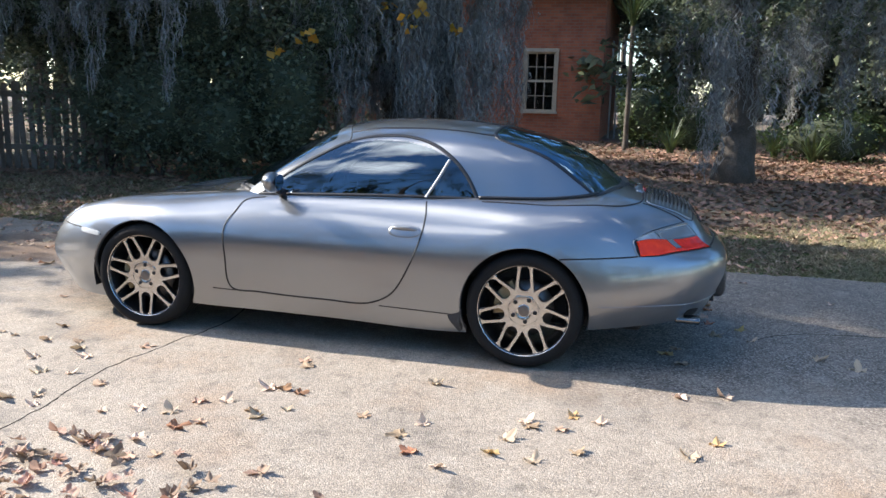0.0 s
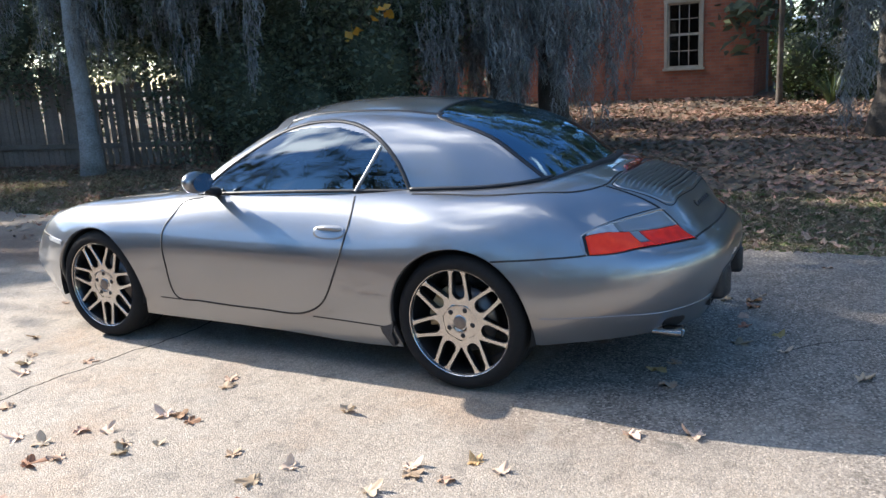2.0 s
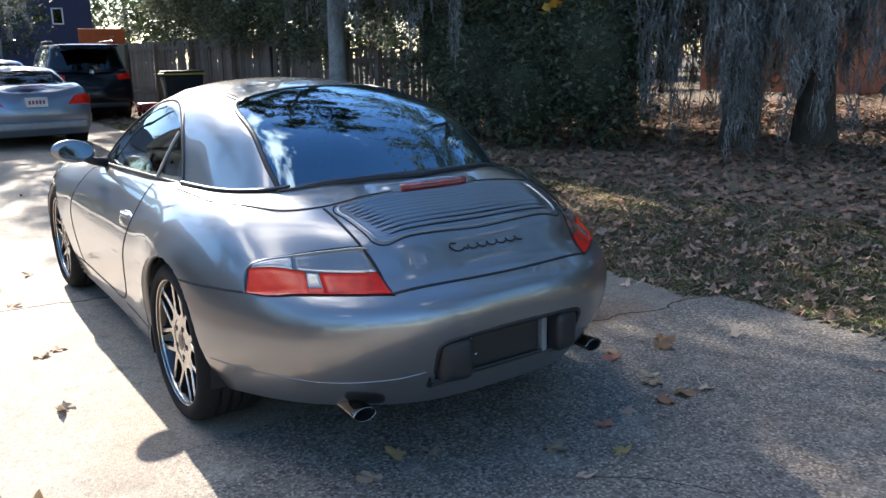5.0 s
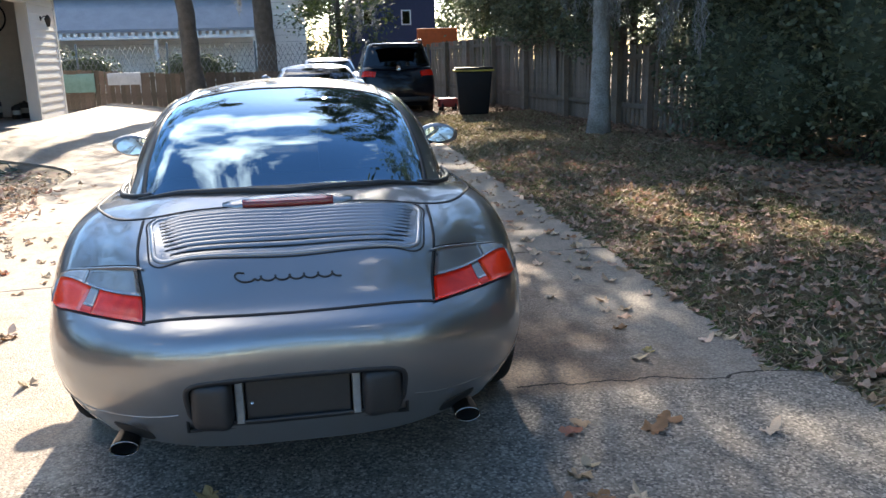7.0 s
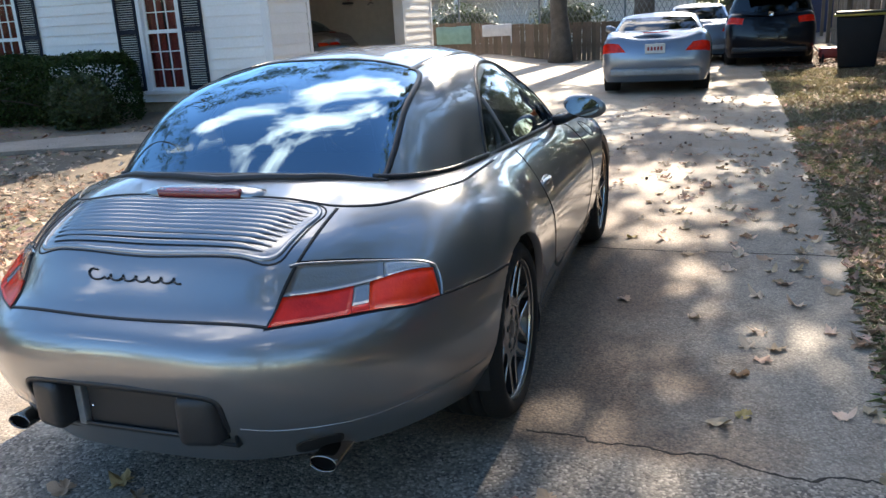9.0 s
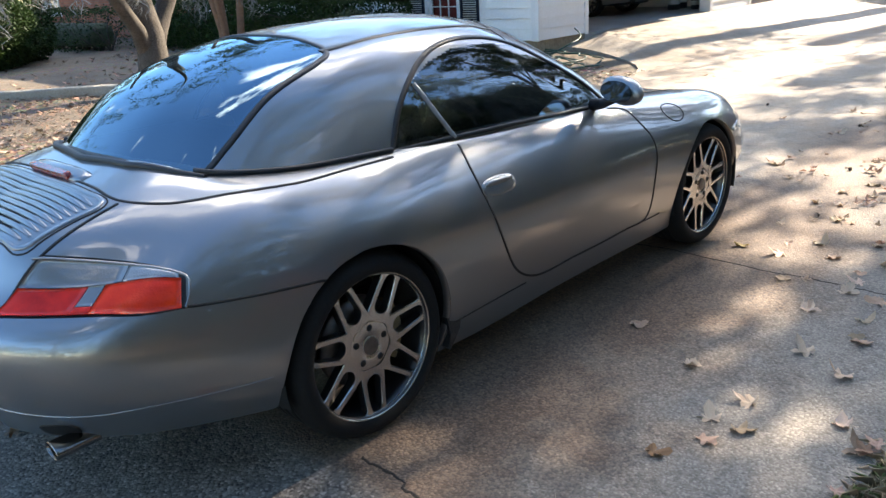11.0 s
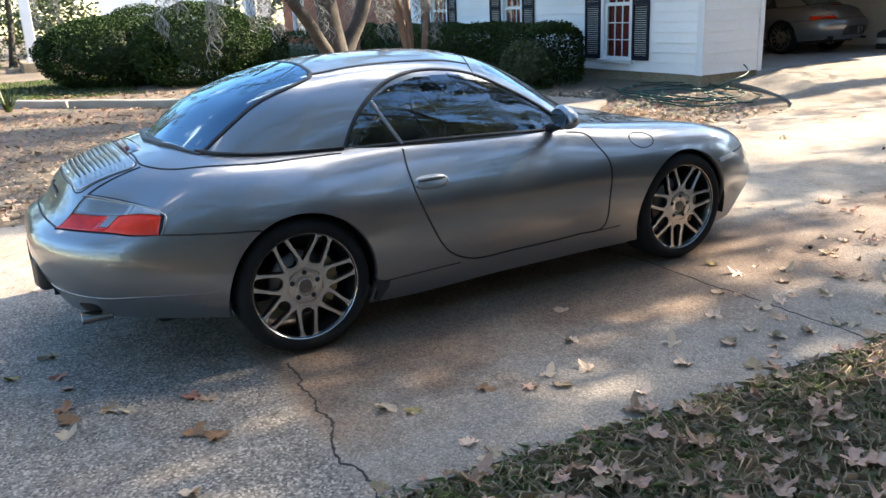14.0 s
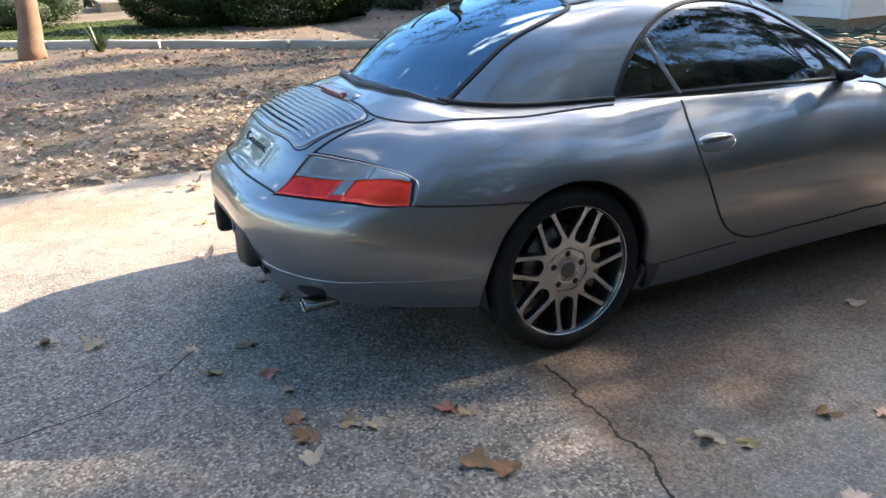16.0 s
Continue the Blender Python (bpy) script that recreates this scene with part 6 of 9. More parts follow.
def clipped_hedge(name, path, width, height, leaf, count, label, seed, mat=None):
    """A trimmed hedge with rounded top: leaves packed near its skin, dark twigs inside."""
    r = np.random.default_rng(seed)
    path = np.array(path, float)
    n = count
    seg = np.linalg.norm(np.diff(path, axis=0), axis=1)
    cum = np.concatenate([[0], np.cumsum(seg)])
    s = r.random(n) * (cum[-1] + width) - width / 2
    hw = width / 2
    s = np.where(s < 0, -hw * np.sin(np.clip(-s / hw, 0, 1) * math.pi / 2), np.where(s > cum[-1], cum[-1] + hw * np.sin(np.clip((s - cum[-1]) / hw, 0, 1) * math.pi / 2), s))
    cs = np.clip(s, 0, cum[-1])
    x = np.interp(cs, cum, path[:, 0])
    y = np.interp(cs, cum, path[:, 1])
    i = np.clip(np.searchsorted(cum, cs) - 1, 0, len(seg) - 1)
    d = (path[i + 1] - path[i]) / seg[i][:, None]
    nn = np.stack([-d[:, 1], d[:, 0]], 1)
    a = r.random(n) * math.pi * 1.35 - math.pi * .175
    k = np.abs(np.cos(a)) ** 5 + np.abs(np.sin(a)) ** 5
    rad = (1 - .13 * r.random(n) ** 2) * (1 + .07 * np.sin(s * 2.3 + a * 3) + .05 * np.sin(s * 5.1)) / k ** .2
    endk = np.where((s < 0) | (s > cum[-1]), np.sqrt(np.clip(1 - (np.abs(s - cs) / (width / 2)) ** 2, 0, 1)), 1)
    side = np.cos(a) * rad * width / 2 * endk
    z = (0.38 + 0.62 * np.sin(a) * rad) * height
    P = np.stack([x + nn[:, 0] * side + d[:, 0] * (s - cs), y + nn[:, 1] * side + d[:, 1] * (s - cs), np.clip(z, .05, None)], 1)
    P += r.normal(0, .02, P.shape)
    P[:, 2] += ground_z(P[:, 0], P[:, 1])
    off = np.array((path[0, 0], path[0, 1], 0))
    e = empty(name, tuple(off))
    quads("crown", leaf_quads(P - off, leaf, r, .3), mat or M_LEAF_HEDGE, e)
    # twigs inside, then a solid core in the colour of shaded foliage
    items = []
    for q in np.linspace(0, cum[-1], max(3, int(cum[-1] / .35))):
        bx, by = np.interp(q, cum, path[:, 0]), np.interp(q, cum, path[:, 1])
        b = np.array((bx, by, float(ground_z(bx, by)) - .03)) - off
        tips = [b + np.array((r.normal(0, width * .28), r.normal(0, width * .28), height * (.45 + .45 * r.random()))) for _ in range(6)]
        items += branch_set(b, tips, r, .022)
    joined_tubes("stem", items, M_TWIG, e)
    core = bmesh.new()
    for (p, q) in zip(path[:-1], path[1:]):
        dd = (q - p) / np.linalg.norm(q - p)
        L = np.linalg.norm(q - p)
        m = Matrix.Translation((p[0] - off[0], p[1] - off[1], float(ground_z(p[0], p[1])))) @ Matrix.Rotation(math.atan2(dd[1], dd[0]), 4, "Z")
        add_box(core, (.2, -width * .26, .08), (L - .2, width * .26, height * .66), .2, m, 3)
    part("inner_foliage", core, M_LEAF_CORE, e)
    return tagged(e, label, "hedge")


def moss_strips(anchors, lengths, r, strips=120, spread=0.105, width=0.0075, segs=4):
    """Hanging moss: each anchor carries a tapering beard of many short curly strips."""
    n = len(anchors)
    m = n * strips
    L = np.repeat(lengths, strips)
    u = r.random(m) ** 1.25 * .93
    A = np.repeat(anchors, strips, 0) + r.normal(0, 1, (m, 3)) * np.array((spread, spread, .05)) * (1 - .75 * u)[:, None]
    A[:, 2] -= L * u
    sway = np.repeat(r.normal(0, .06, (n, 2)), strips, 0)
    A[:, :2] += sway * np.sin(u * 5)[:, None]
    S = (.07 + .17 * r.random(m)) * np.clip(L, .5, 1.6)
    ph, fr = r.random(m) * 6.28, 3 + 6 * r.random(m)
    amp = 0.015 + 0.045 * r.random(m)
    ang = r.random(m) * math.pi
    s = np.stack([np.cos(ang), np.sin(ang), 0 * ang], 1)
    W = width * (0.5 + 1.2 * r.random(m))
    rows = []
    for k in range(segs + 1):
        t = k / segs
        p = A.copy()
        p[:, 2] -= S * t
        p[:, 0] += amp * (np.sin(ph + fr * t) - np.sin(ph))
        p[:, 1] += amp * (np.cos(ph * 1.3 + fr * t) - np.cos(ph * 1.3))
        w = (W * (1 - .75 * t))[:, None]
        rows.append((p - s * w, p + s * w))
    out = []
    for k in range(segs):
        out.append(np.stack([rows[k][0], rows[k][1], rows[k + 1][1], rows[k + 1][0]], 1))
    return np.concatenate(out).reshape(-1, 3)


def tree(name, base, trunk, limbs, leaf_clumps, moss, leaf, leaf_mat, bark, label, seed, leaves=4000, clump=0.6, category="tree", move=(0, 0)):
    """Tapered trunk, limbs, a crown of leaf clumps at limb ends and beards of hanging moss."""
    r = np.random.default_rng(seed)
    e = empty(name, (base[0] + move[0], base[1] + move[1], 0))
    off = np.array((base[0], base[1], 0))
    for path, r0, r1 in trunk:
        c = curve_through(np.array(path, float), 16)
        rr = np.linspace(r0, r1, 16)
        rr[:3] *= (1.45, 1.2, 1.06)
        c[:, :2] += r.normal(0, r0 * .06, (16, 2))
        tube("trunk", c - off, rr, bark, e, "", 14)
    li = []
    for a, b, th in limbs:
        a, b = np.array(a, float), np.array(b, float)
        mid = (a + b) / 2 + r.normal(0, .15, 3) + np.array((0, 0, .25))
        li.append((curve_through([a - off, mid - off, b - off], 10), np.linspace(th, th * .3, 10), 8))
        for _ in range(4):
            t = a + (b - a) * (.4 + .6 * r.random())
            tip = t + r.normal(0, .7, 3)
            li.append((curve_through([t - off, (t + tip) / 2 - off + r.normal(0, .1, 3), tip - off], 6), np.linspace(th * .35, .008, 6), 5))
    if li:
        joined_tubes("limbs", li, bark, e)
    if leaf_clumps:
        P = []
        per = max(20, leaves // len(leaf_clumps))
        for c, rad in leaf_clumps:
            P.append(blob_points(per, c, (rad, rad, rad * .7), r, .2, 4))
        quads("crown", leaf_quads(np.concatenate(P) - off, leaf, r), leaf_mat, e)
    if moss:
        A, L = moss
        quads("hanging_moss", moss_strips(np.array(A, float) - off, np.array(L, float), r), M_MOSS, e, "grey hanging moss")
    return tagged(e, label, category)


pr = np.random.default_rng(21)

# ---- right of the drive: evergreen thicket, moss-hung oaks, fence ----
bush("evergreen_shrub", [((5.6, -6.0, 1.2), (1.5, .9, 1.35)), ((4.5, -5.9, .9), (1.0, .75, 1.0)), ((6.7, -6.2, 1.6), (1.1, .8, 1.7)), ((5.4, -6.6, 2.6), (1.8, .8, 1.5))],
     .085, M_LEAF_DARK, 22000, "dense dark evergreen shrub by the fence", "shrub", 31)
bush("evergreen_shrub", [((3.7, -6.4, 1.3), (1.1, .9, 1.5)), ((3.2, -7.0, 2.6), (1.4, 1.0, 1.4))],
     .085, M_LEAF_DARK, 11000, "tall dark evergreen shrub under hanging moss", "shrub", 32)
bush("evergreen_shrub", [((8.6, -6.9, 2.9), (1.8, .9, 1.3)), ((7.4, -6.6, 2.6), (1.2, .8, 1.3))],
     .085, M_LEAF_DARK, 11000, "dark evergreen shrub leaning over the fence", "shrub", 33)


bush("evergreen_shrub", [((7.2, -5.75, 3.0), (1.0, .55, 1.25)), ((6.5, -5.5, 3.5), (1.4, .8, 1.2)), ((7.6, -5.3, 4.2), (1.3, .8, 1.0)), ((5.2, -5.6, 3.6), (1.2, .8, 1.1))],
     .085, M_LEAF_DARK, 16000, "dark evergreen shrub spilling over the picket fence", "shrub", 34)


bush("evergreen_shrub", [((8.0, -5.55, 2.8), (.8, .45, 1.1)), ((8.9, -5.7, 3.3), (1.4, .8, 1.0))], .085, M_LEAF_DARK, 9000, "dark evergreen shrub at the slim tree", "shrub", 35)
bush("fence_vine", [((13.2, -5.25, 2.6), (2.4, .6, 1.2)), ((10.6, -5.45, 2.45), (1.7, .6, 1.25)), ((16.8, -5.1, 3.3), (2.4, .8, 1.2))], .10, M_LEAF_DARK, 17000, "grey-green foliage drooping over the board fence", "vine", 36, stems=False, heart=.35)


def moss_at(x0, x1, y0, y1, z0, z1, n, lmin, lmax, r):
    A = np.stack([r.uniform(x0, x1, n), r.uniform(y0, y1, n), r.uniform(z0, z1, n)], 1)
    return A, r.uniform(lmin, lmax, n)


def moss_join(*sets):
    return np.concatenate([s[0] for s in sets]), np.concatenate([s[1] for s in sets])


def clumps_in(x0, x1, y0, y1, z0, z1, n, rad, r):
    return [((r.uniform(x0, x1), r.uniform(y0, y1), r.uniform(z0, z1)), rad * r.uniform(.7, 1.3)) for _ in range(n)]


# oak whose beards hang low between the shrub and the brick house
tree("moss_oak", (1.7, -8.6), [([(1.7, -8.6, 0), (1.75, -8.6, 1.6), (1.6, -8.5, 3.4), (1.4, -8.2, 5.5)], .24, .16), ([(2.9, -8.9, 0), (2.85, -8.8, 2), (3.2, -8.6, 5)], .15, .09), ([(2.3, -7.6, 0), (2.25, -7.6, 2), (2.4, -7.5, 5)], .12, .07)],
     [((1.6, -8.5, 3.5), (3.6, -6.6, 4.3), .1), ((1.6, -8.5, 3.4), (.8, -7.0, 4.6), .1), ((1.5, -8.3, 4.5), (1.0, -6.3, 4.0), .08), ((2.9, -8.6, 3.4), (4.6, -7.4, 4.4), .06)],
     clumps_in(1.0, 5.2, -9.4, -6.4, 3.2, 6.0, 60, .6, pr), moss_join(moss_at(.35, 4.8, -8.6, -6.4, 1.8, 4.4, 290, .7, 2.0, pr), moss_at(3.6, 9.5, -5.4, -4.7, 2.9, 4.4, 60, .6, 1.7, pr)), .08, M_LEAF_DARK, M_BARK,
     "oak hung with curtains of grey moss", 41, 13000)
# a few last yellow leaves on a low twig
yl = empty("maple_twig", (2.6, -6.45, 0))
yr = np.random.default_rng(5)
yp = np.concatenate([np.array((x - 2.6, y, z)) + yr.normal(0, .07, (7, 3)) for x, y, z in ((2.77, 1.25, 2.2), (3.27, 1.25, 1.98), (1.76, 0, 2.49), (1.55, 0, 2.67), (1.08, 0, 2.4), (2.02, 0, 2.72), (2.7, 0, 2.9))])
quads("yellow_leaves", leaf_quads(yp, .13, yr, .2, .8), M_LEAF_YELLOW, yl)
joined_tubes("twig", [(curve_through([(.2, -2.1, 3.6), (.3, -.4, 3.3), (.7, 1.25, 1.98)], 10), np.linspace(.02, .004, 10), 5), (curve_through([(-.3, -2.0, 3.7), (-.6, -.8, 3.1), (-1.6, 0, 2.35)], 10), np.linspace(.02, .004, 10), 5)], M_TWIG, yl)
tagged(yl, "thin twig with a few yellow autumn leaves", "twig")
# big trunk to the rear right
tree("moss_oak", (-3.15, -9.1), [([(-3.15, -9.1, .1), (-3.15, -9.1, 1.5), (-3.05, -9.05, 3.5), (-2.9, -8.9, 6)], .27, .21)],
     [((-3.0, -9.0, 3.6), (-4.9, -7.6, 4.6), .12), ((-3.0, -9.0, 3.4), (-1.8, -7.4, 4.4), .1), ((-3.0, -9, 4), (-6.5, -9.5, 4.9), .12)],
     clumps_in(-8.0, -1.4, -10.5, -6.8, 3.0, 6.0, 95, .65, pr) + clumps_in(-6.5, -1.5, -9.4, -7.4, 2.35, 3.6, 34, .36, pr), (np.concatenate([moss_at(-7.5, -2.1, -9.2, -6.9, 2.3, 3.8, 60, .6, 1.7, pr)[0], moss_at(-2.9, -2.4, -7.4, -7.1, 2.2, 2.8, 4, 1, 1, pr)[0]]),
      np.concatenate([pr.uniform(.6, 1.7, 60), pr.uniform(1.6, 2.3, 4)])), .08, M_LEAF_DARK, M_BARK,
     "big rough-barked oak hung with grey moss", 42, 18000)
# slim trunk by the fence, and fence-line trees whose crowns reach over the drive
# crown clumps hang out of view, set and thinned by where their shadows land
tree("fence_tree", (8.3, -4.95), [([(8.3, -4.95, 0), (8.32, -4.98, 2), (8.2, -4.9, 4.2), (8.0, -4.4, 7)], .15, .10)],
     [((8.2, -4.9, 4.2), (6.4, -2.6, 6.6), .08), ((8.2, -4.9, 4.4), (10.4, -3.0, 6.8), .08), ((8.1, -4.7, 5.5), (7.5, -6.6, 6.8), .06), ((8.1, -4.6, 5.6), (4.4, -2.2, 7.0), .07), ((8.1, -4.6, 5.8), (2.4, -1.4, 7.2), .06)],
     [c for k, c in enumerate(clumps_in(5.0, 12.5, -4.8, -.9, 5.4, 8.0, 80, .62, pr)) if c[0][0] < 1.73 * c[0][2] + .3 or k % 5 == 0] + clumps_in(7.4, 9.0, 1.3, 2.3, 6.4, 7.2, 4, .5, pr) + clumps_in(6.9, 7.8, -1.2, -.1, 6.1, 6.5, 5, .42, pr) + clumps_in(1.6, 6.0, -3.4, -.5, 5.8, 8.0, 30, .5, pr) + clumps_in(10.5, 12.2, -1.85, -1.40, 6.0, 6.4, 6, .42, pr) + clumps_in(11.0, 12.4, -2.9, -2.2, 6.0, 6.4, 4, .40, pr), moss_at(6.5, 10.5, -6.8, -4.6, 3.2, 5.0, 26, .6, 1.4, pr), .13, M_LEAF_MID, M_BARK_GREY, "slim lichen-grey tree by the fence", 43, 25000)
# outer clumps are added unseen along the sun's rays to shade drive and fence
tree("fence_tree", (14.5, -6.4), [([(14.5, -6.4, 0), (14.4, -6.3, 2.5), (14.2, -6.0, 5), (13.8, -5.4, 8)], .2, .12)],
     [((14.3, -6.1, 4.5), (12.2, -3.6, 7.4), .1), ((14.2, -6.0, 5), (16.5, -3.8, 7.8), .1), ((14.3, -6.1, 4.2), (13.2, -8, 6.4), .08)],
     [c for k, c in enumerate(clumps_in(11.5, 19.5, -6, -.8, 5.8, 9.0, 66, .72, pr)) if c[0][0] < 1.73 * c[0][2] + .5 or k % 2 == 0] + clumps_in(12, 22, -7.6, -5.0, 2.6, 5.8, 45, .7, pr) + clumps_in(18, 27, -3.4, -.2, 6.4, 8.8, 44, .65, pr) + clumps_in(17, 22, -2.9, -1.6, 6.6, 7.4, 11, .5, pr) + clumps_in(13, 22, -6.8, -3.2, 5.8, 8.6, 36, .7, pr), moss_at(11, 18, -8, -5.6, 3.0, 5.2, 26, .6, 1.5, pr), .15, M_LEAF_MID, M_BARK, "tall tree behind the fence with an open crown", 44, 40000)
# low screen behind the fence
for k, (x0, x1, y0, y1, z0, z1, n) in enumerate([(6, 11, -9.2, -7.2, .6, 4.6, 30), (11, 17, -9.2, -6.9, .8, 4.6, 32), (16, 22, -9, -6.2, 1.2, 5, 28), (8, 16, -12.5, -10, .5, 5.5, 40), (15, 24, -13, -9.5, .5, 6, 40), (3.0, 6.0, -11.8, -9.6, .5, 5.0, 20)]):
    tree("thicket_tree", ((x0 + x1) / 2, (y0 + y1) / 2), [([((x0 + x1) / 2, (y0 + y1) / 2, 0), ((x0 + x1) / 2 + .2, (y0 + y1) / 2, 2.5), ((x0 + x1) / 2, (y0 + y1) / 2, 5)], .12, .06)], [],
         clumps_in(x0, x1, y0, y1, z0, z1, n, .8, pr), moss_at(x0, x1, y0 + .4, y1 + .3, 2.4, 4.8, 22, .6, 1.8, pr), .12, M_LEAF_DARK, M_BARK, "dark evergreen tree screening the yard behind", 50 + k, 7000)
# out-of-view oaks, added to screen the sky and fill reflections: over the lawn, and behind the drive
tree("canopy_oak", (5.2, -8.6), [([(5.2, -8.6, .1), (5.2, -8.6, 2), (5.0, -8.5, 4.5), (4, -8.4, 8)], .24, .16)],
     [((4.9, -8.5, 5.2), (1.5, -8.5, 7.8), .12), ((4.6, -8.4, 6.4), (-3.5, -8.5, 8.6), .14), ((4.6, -8.4, 6), (1.5, -6.5, 8.4), .1)],
     clumps_in(-9, 4.5, -12, -4.6, 6.0, 10.0, 165, .85, pr) + clumps_in(4.5, 10, -11, -5.6, 6.6, 9.6, 42, .85, pr), None, .15, M_LEAF_DARK, M_BARK, "unseen oak canopy over the lawn, added to screen the sky", 45, 26000)
tree("canopy_oak", (-13.5, -4.2), [([(-13.5, -4.2, 0), (-13.4, -4.2, 2.2), (-13, -4, 5), (-12.6, -3.6, 9)], .28, .2)],
     [((-13, -4, 4.6), (-9, -2.5, 8.0), .14), ((-13, -4, 5), (-12, .5, 8.4), .12), ((-12.8, -3.8, 6), (-15.5, -1, 8.8), .12)],
     clumps_in(-17, -7.5, -9, .5, 6.0, 11.0, 65, .9, pr), None, .16, M_LEAF_MID, M_BARK, "unseen oak behind the drive, added for reflections in the glass", 46, 14000)
for k, (x0, x1, y0, y1, z0, z1, n) in enumerate([(-12.5, -6.2, -17.5, -14.5, .8, 5.6, 34), (-6.2, -2.6, -20.5, -17.5, .8, 5.6, 26), (-10, -4, -12.6, -11.0, 2.8, 6.0, 26), (-4.2, -.9, -21.5, -18.5, 3.3, 6.5, 30)]):
    tree("thicket_tree", ((x0 + x1) / 2, (y0 + y1) / 2), [([((x0 + x1) / 2, (y0 + y1) / 2, 0), ((x0 + x1) / 2 + .2, (y0 + y1) / 2, 2.5), ((x0 + x1) / 2, (y0 + y1) / 2, 5)], .12, .06)], [],
         clumps_in(x0, x1, y0, y1, z0, z1, n, .9, pr), moss_at(x0, x1, y0 + .4, y1 + .3, 2.4, 4.8, 14, .6, 1.8, pr), .13, M_LEAF_DARK, M_BARK, "dark evergreen tree behind the oaks", 56 + k, 7000)
for k, (x0, x1, y0, y1, z0, z1, n) in enumerate([(-4, 1.0, 27.5, 30, .4, 5.0, 34), (-12, -4, 26, 29, .4, 5.5, 44)]):
    tree("thicket_tree", ((x0 + x1) / 2, (y0 + y1) / 2), [([((x0 + x1) / 2, (y0 + y1) / 2, 0), ((x0 + x1) / 2 + .2, (y0 + y1) / 2, 2.5), ((x0 + x1) / 2, (y0 + y1) / 2, 5)], .12, .06)], [],
         clumps_in(x0, x1, y0, y1, z0, z1, n, .95, pr), moss_at(x0, x1, y0, y0 + .5, 2.4, 4.4, 12, .6, 1.6, pr), .13, M_LEAF_MID, M_BARK, "dark green tree beyond the porch", 66 + k, 9000)
# crape myrtles and oaks on the garden side
tree("crape_myrtle", (2.3, 7.6), [([(2.3, 7.6, 0), (2.25, 7.7, 1), (1.9, 8.0, 2.6), (1.5, 8.2, 4)], .07, .04), ([(2.4, 7.5, 0), (2.6, 7.6, 1.2), (2.9, 7.9, 2.6), (3.0, 8, 4)], .06, .035), ([(2.35, 7.7, 0), (2.5, 8.0, 1.2), (2.55, 8.4, 2.8), (2.4, 8.6, 4)], .06, .03), ([(2.3, 7.5, 0), (2.05, 7.4, 1.4), (1.6, 7.3, 3)], .05, .03)],
     [], clumps_in(.8, 3.8, 6.8, 9, 4.2, 5.6, 16, .5, pr), moss_at(1.6, 3.2, 7.2, 8.4, 2.2, 3.4, 16, .6, 1.5, pr), .09, M_LEAF_MID, M_BARK_RED, "crape myrtle with several smooth tan stems", 61, 3000, move=(1.8, .8))
# outer clumps sit unseen above the house, placed to shade the garden bed
tree("garden_oak", (.95, 8.75), [([(.95, 8.75, 0), (.95, 8.75, .9), (.8, 8.8, 1.8), (.4, 9, 3.2), (0, 9, 4.5)], .20, .10), ([(.95, 8.75, .7), (1.4, 8.8, 1.5), (1.8, 8.9, 2.8), (2, 9, 4.5)], .12, .07), ([(.95, 8.75, .6), (.5, 8.5, 1.3), (-.3, 8.3, 2.3), (-1.2, 8.2, 3.4)], .10, .05)],
     [((.1, 9, 4), (-1.6, 7.4, 5.4), .06), ((1.9, 9, 4), (3, 7.6, 5.4), .06)], clumps_in(5.6, 12.8, 5.5, 8.8, 5.9, 6.6, 24, .6, pr) + clumps_in(-2.6, 4.5, 7.4, 13, 4.6, 7.4, 45, .6, pr) + clumps_in(3.5, 9, 6.8, 11.5, 5.4, 7.8, 45, .6, pr) + clumps_in(5.0, 9.5, 4.0, 6.8, 5.9, 7.4, 26, .55, pr), moss_at(-1.6, 2.2, 7.9, 9.4, 2.0, 3.4, 28, .5, 1.3, pr), .10, M_LEAF_MID, M_BARK, "low-forking oak draped with pale moss", 62, 15000, move=(1.4, -1.35))
tree("garden_tree", (-3.1, 11.2), [([(-3.1, 11.2, 0), (-3.05, 11.2, 1.2), (-3.1, 11.3, 2.6), (-3.0, 11.4, 5)], .17, .12)], [((-3.1, 11.3, 3), (-4.6, 10, 4.8), .07), ((-3.1, 11.3, 3.2), (-1.6, 10, 5), .07)],
     clumps_in(-6, -.5, 9.4, 13, 4.4, 6.2, 20, .6, pr), moss_at(-4.5, -2, 10, 11.6, 2.6, 3.8, 10, .5, 1.3, pr), .09, M_LEAF_MID, M_BARK_RED, "straight reddish tree trunk beside the garden walk", 63, 1800)

clipped_hedge("hedge", [(6.35, 7.55), (6.4, 10.5), (6.5, 14.6)], 1.25, 1.0, .052, 62000, "clipped green hedge along the white wall", 71)
clipped_hedge("hedge", [(5.4, 15.4), (5.2, 19), (5.0, 22.5)], 1.2, .9, .055, 9000, "low clipped hedge before the brick wall", 72)
bush("round_bush", [((2.25, 14.4, .98), (1.6, 1.25, 1.0)), ((3.3, 15.2, .7), (.9, .8, .75))], .062, M_LEAF_HEDGE, 42000, "large rounded evergreen bush by the walk", "bush", 73, shell=.80, heart=.58)
bush("round_bush", [((.1, 15.9, .95), (1.55, 1.25, 1.0)), ((.9, 16.2, .9), (1.1, 1.0, .95))], .062, M_LEAF_HEDGE, 46000, "large rounded evergreen bush before the porch", "bush", 74, shell=.80, heart=.58)
bush("round_bush", [((-3.4, 18.5, .55), (1.2, .8, .6))], .05, M_LEAF_HEDGE, 6000, "low clipped bush beside the porch", "bush", 75)
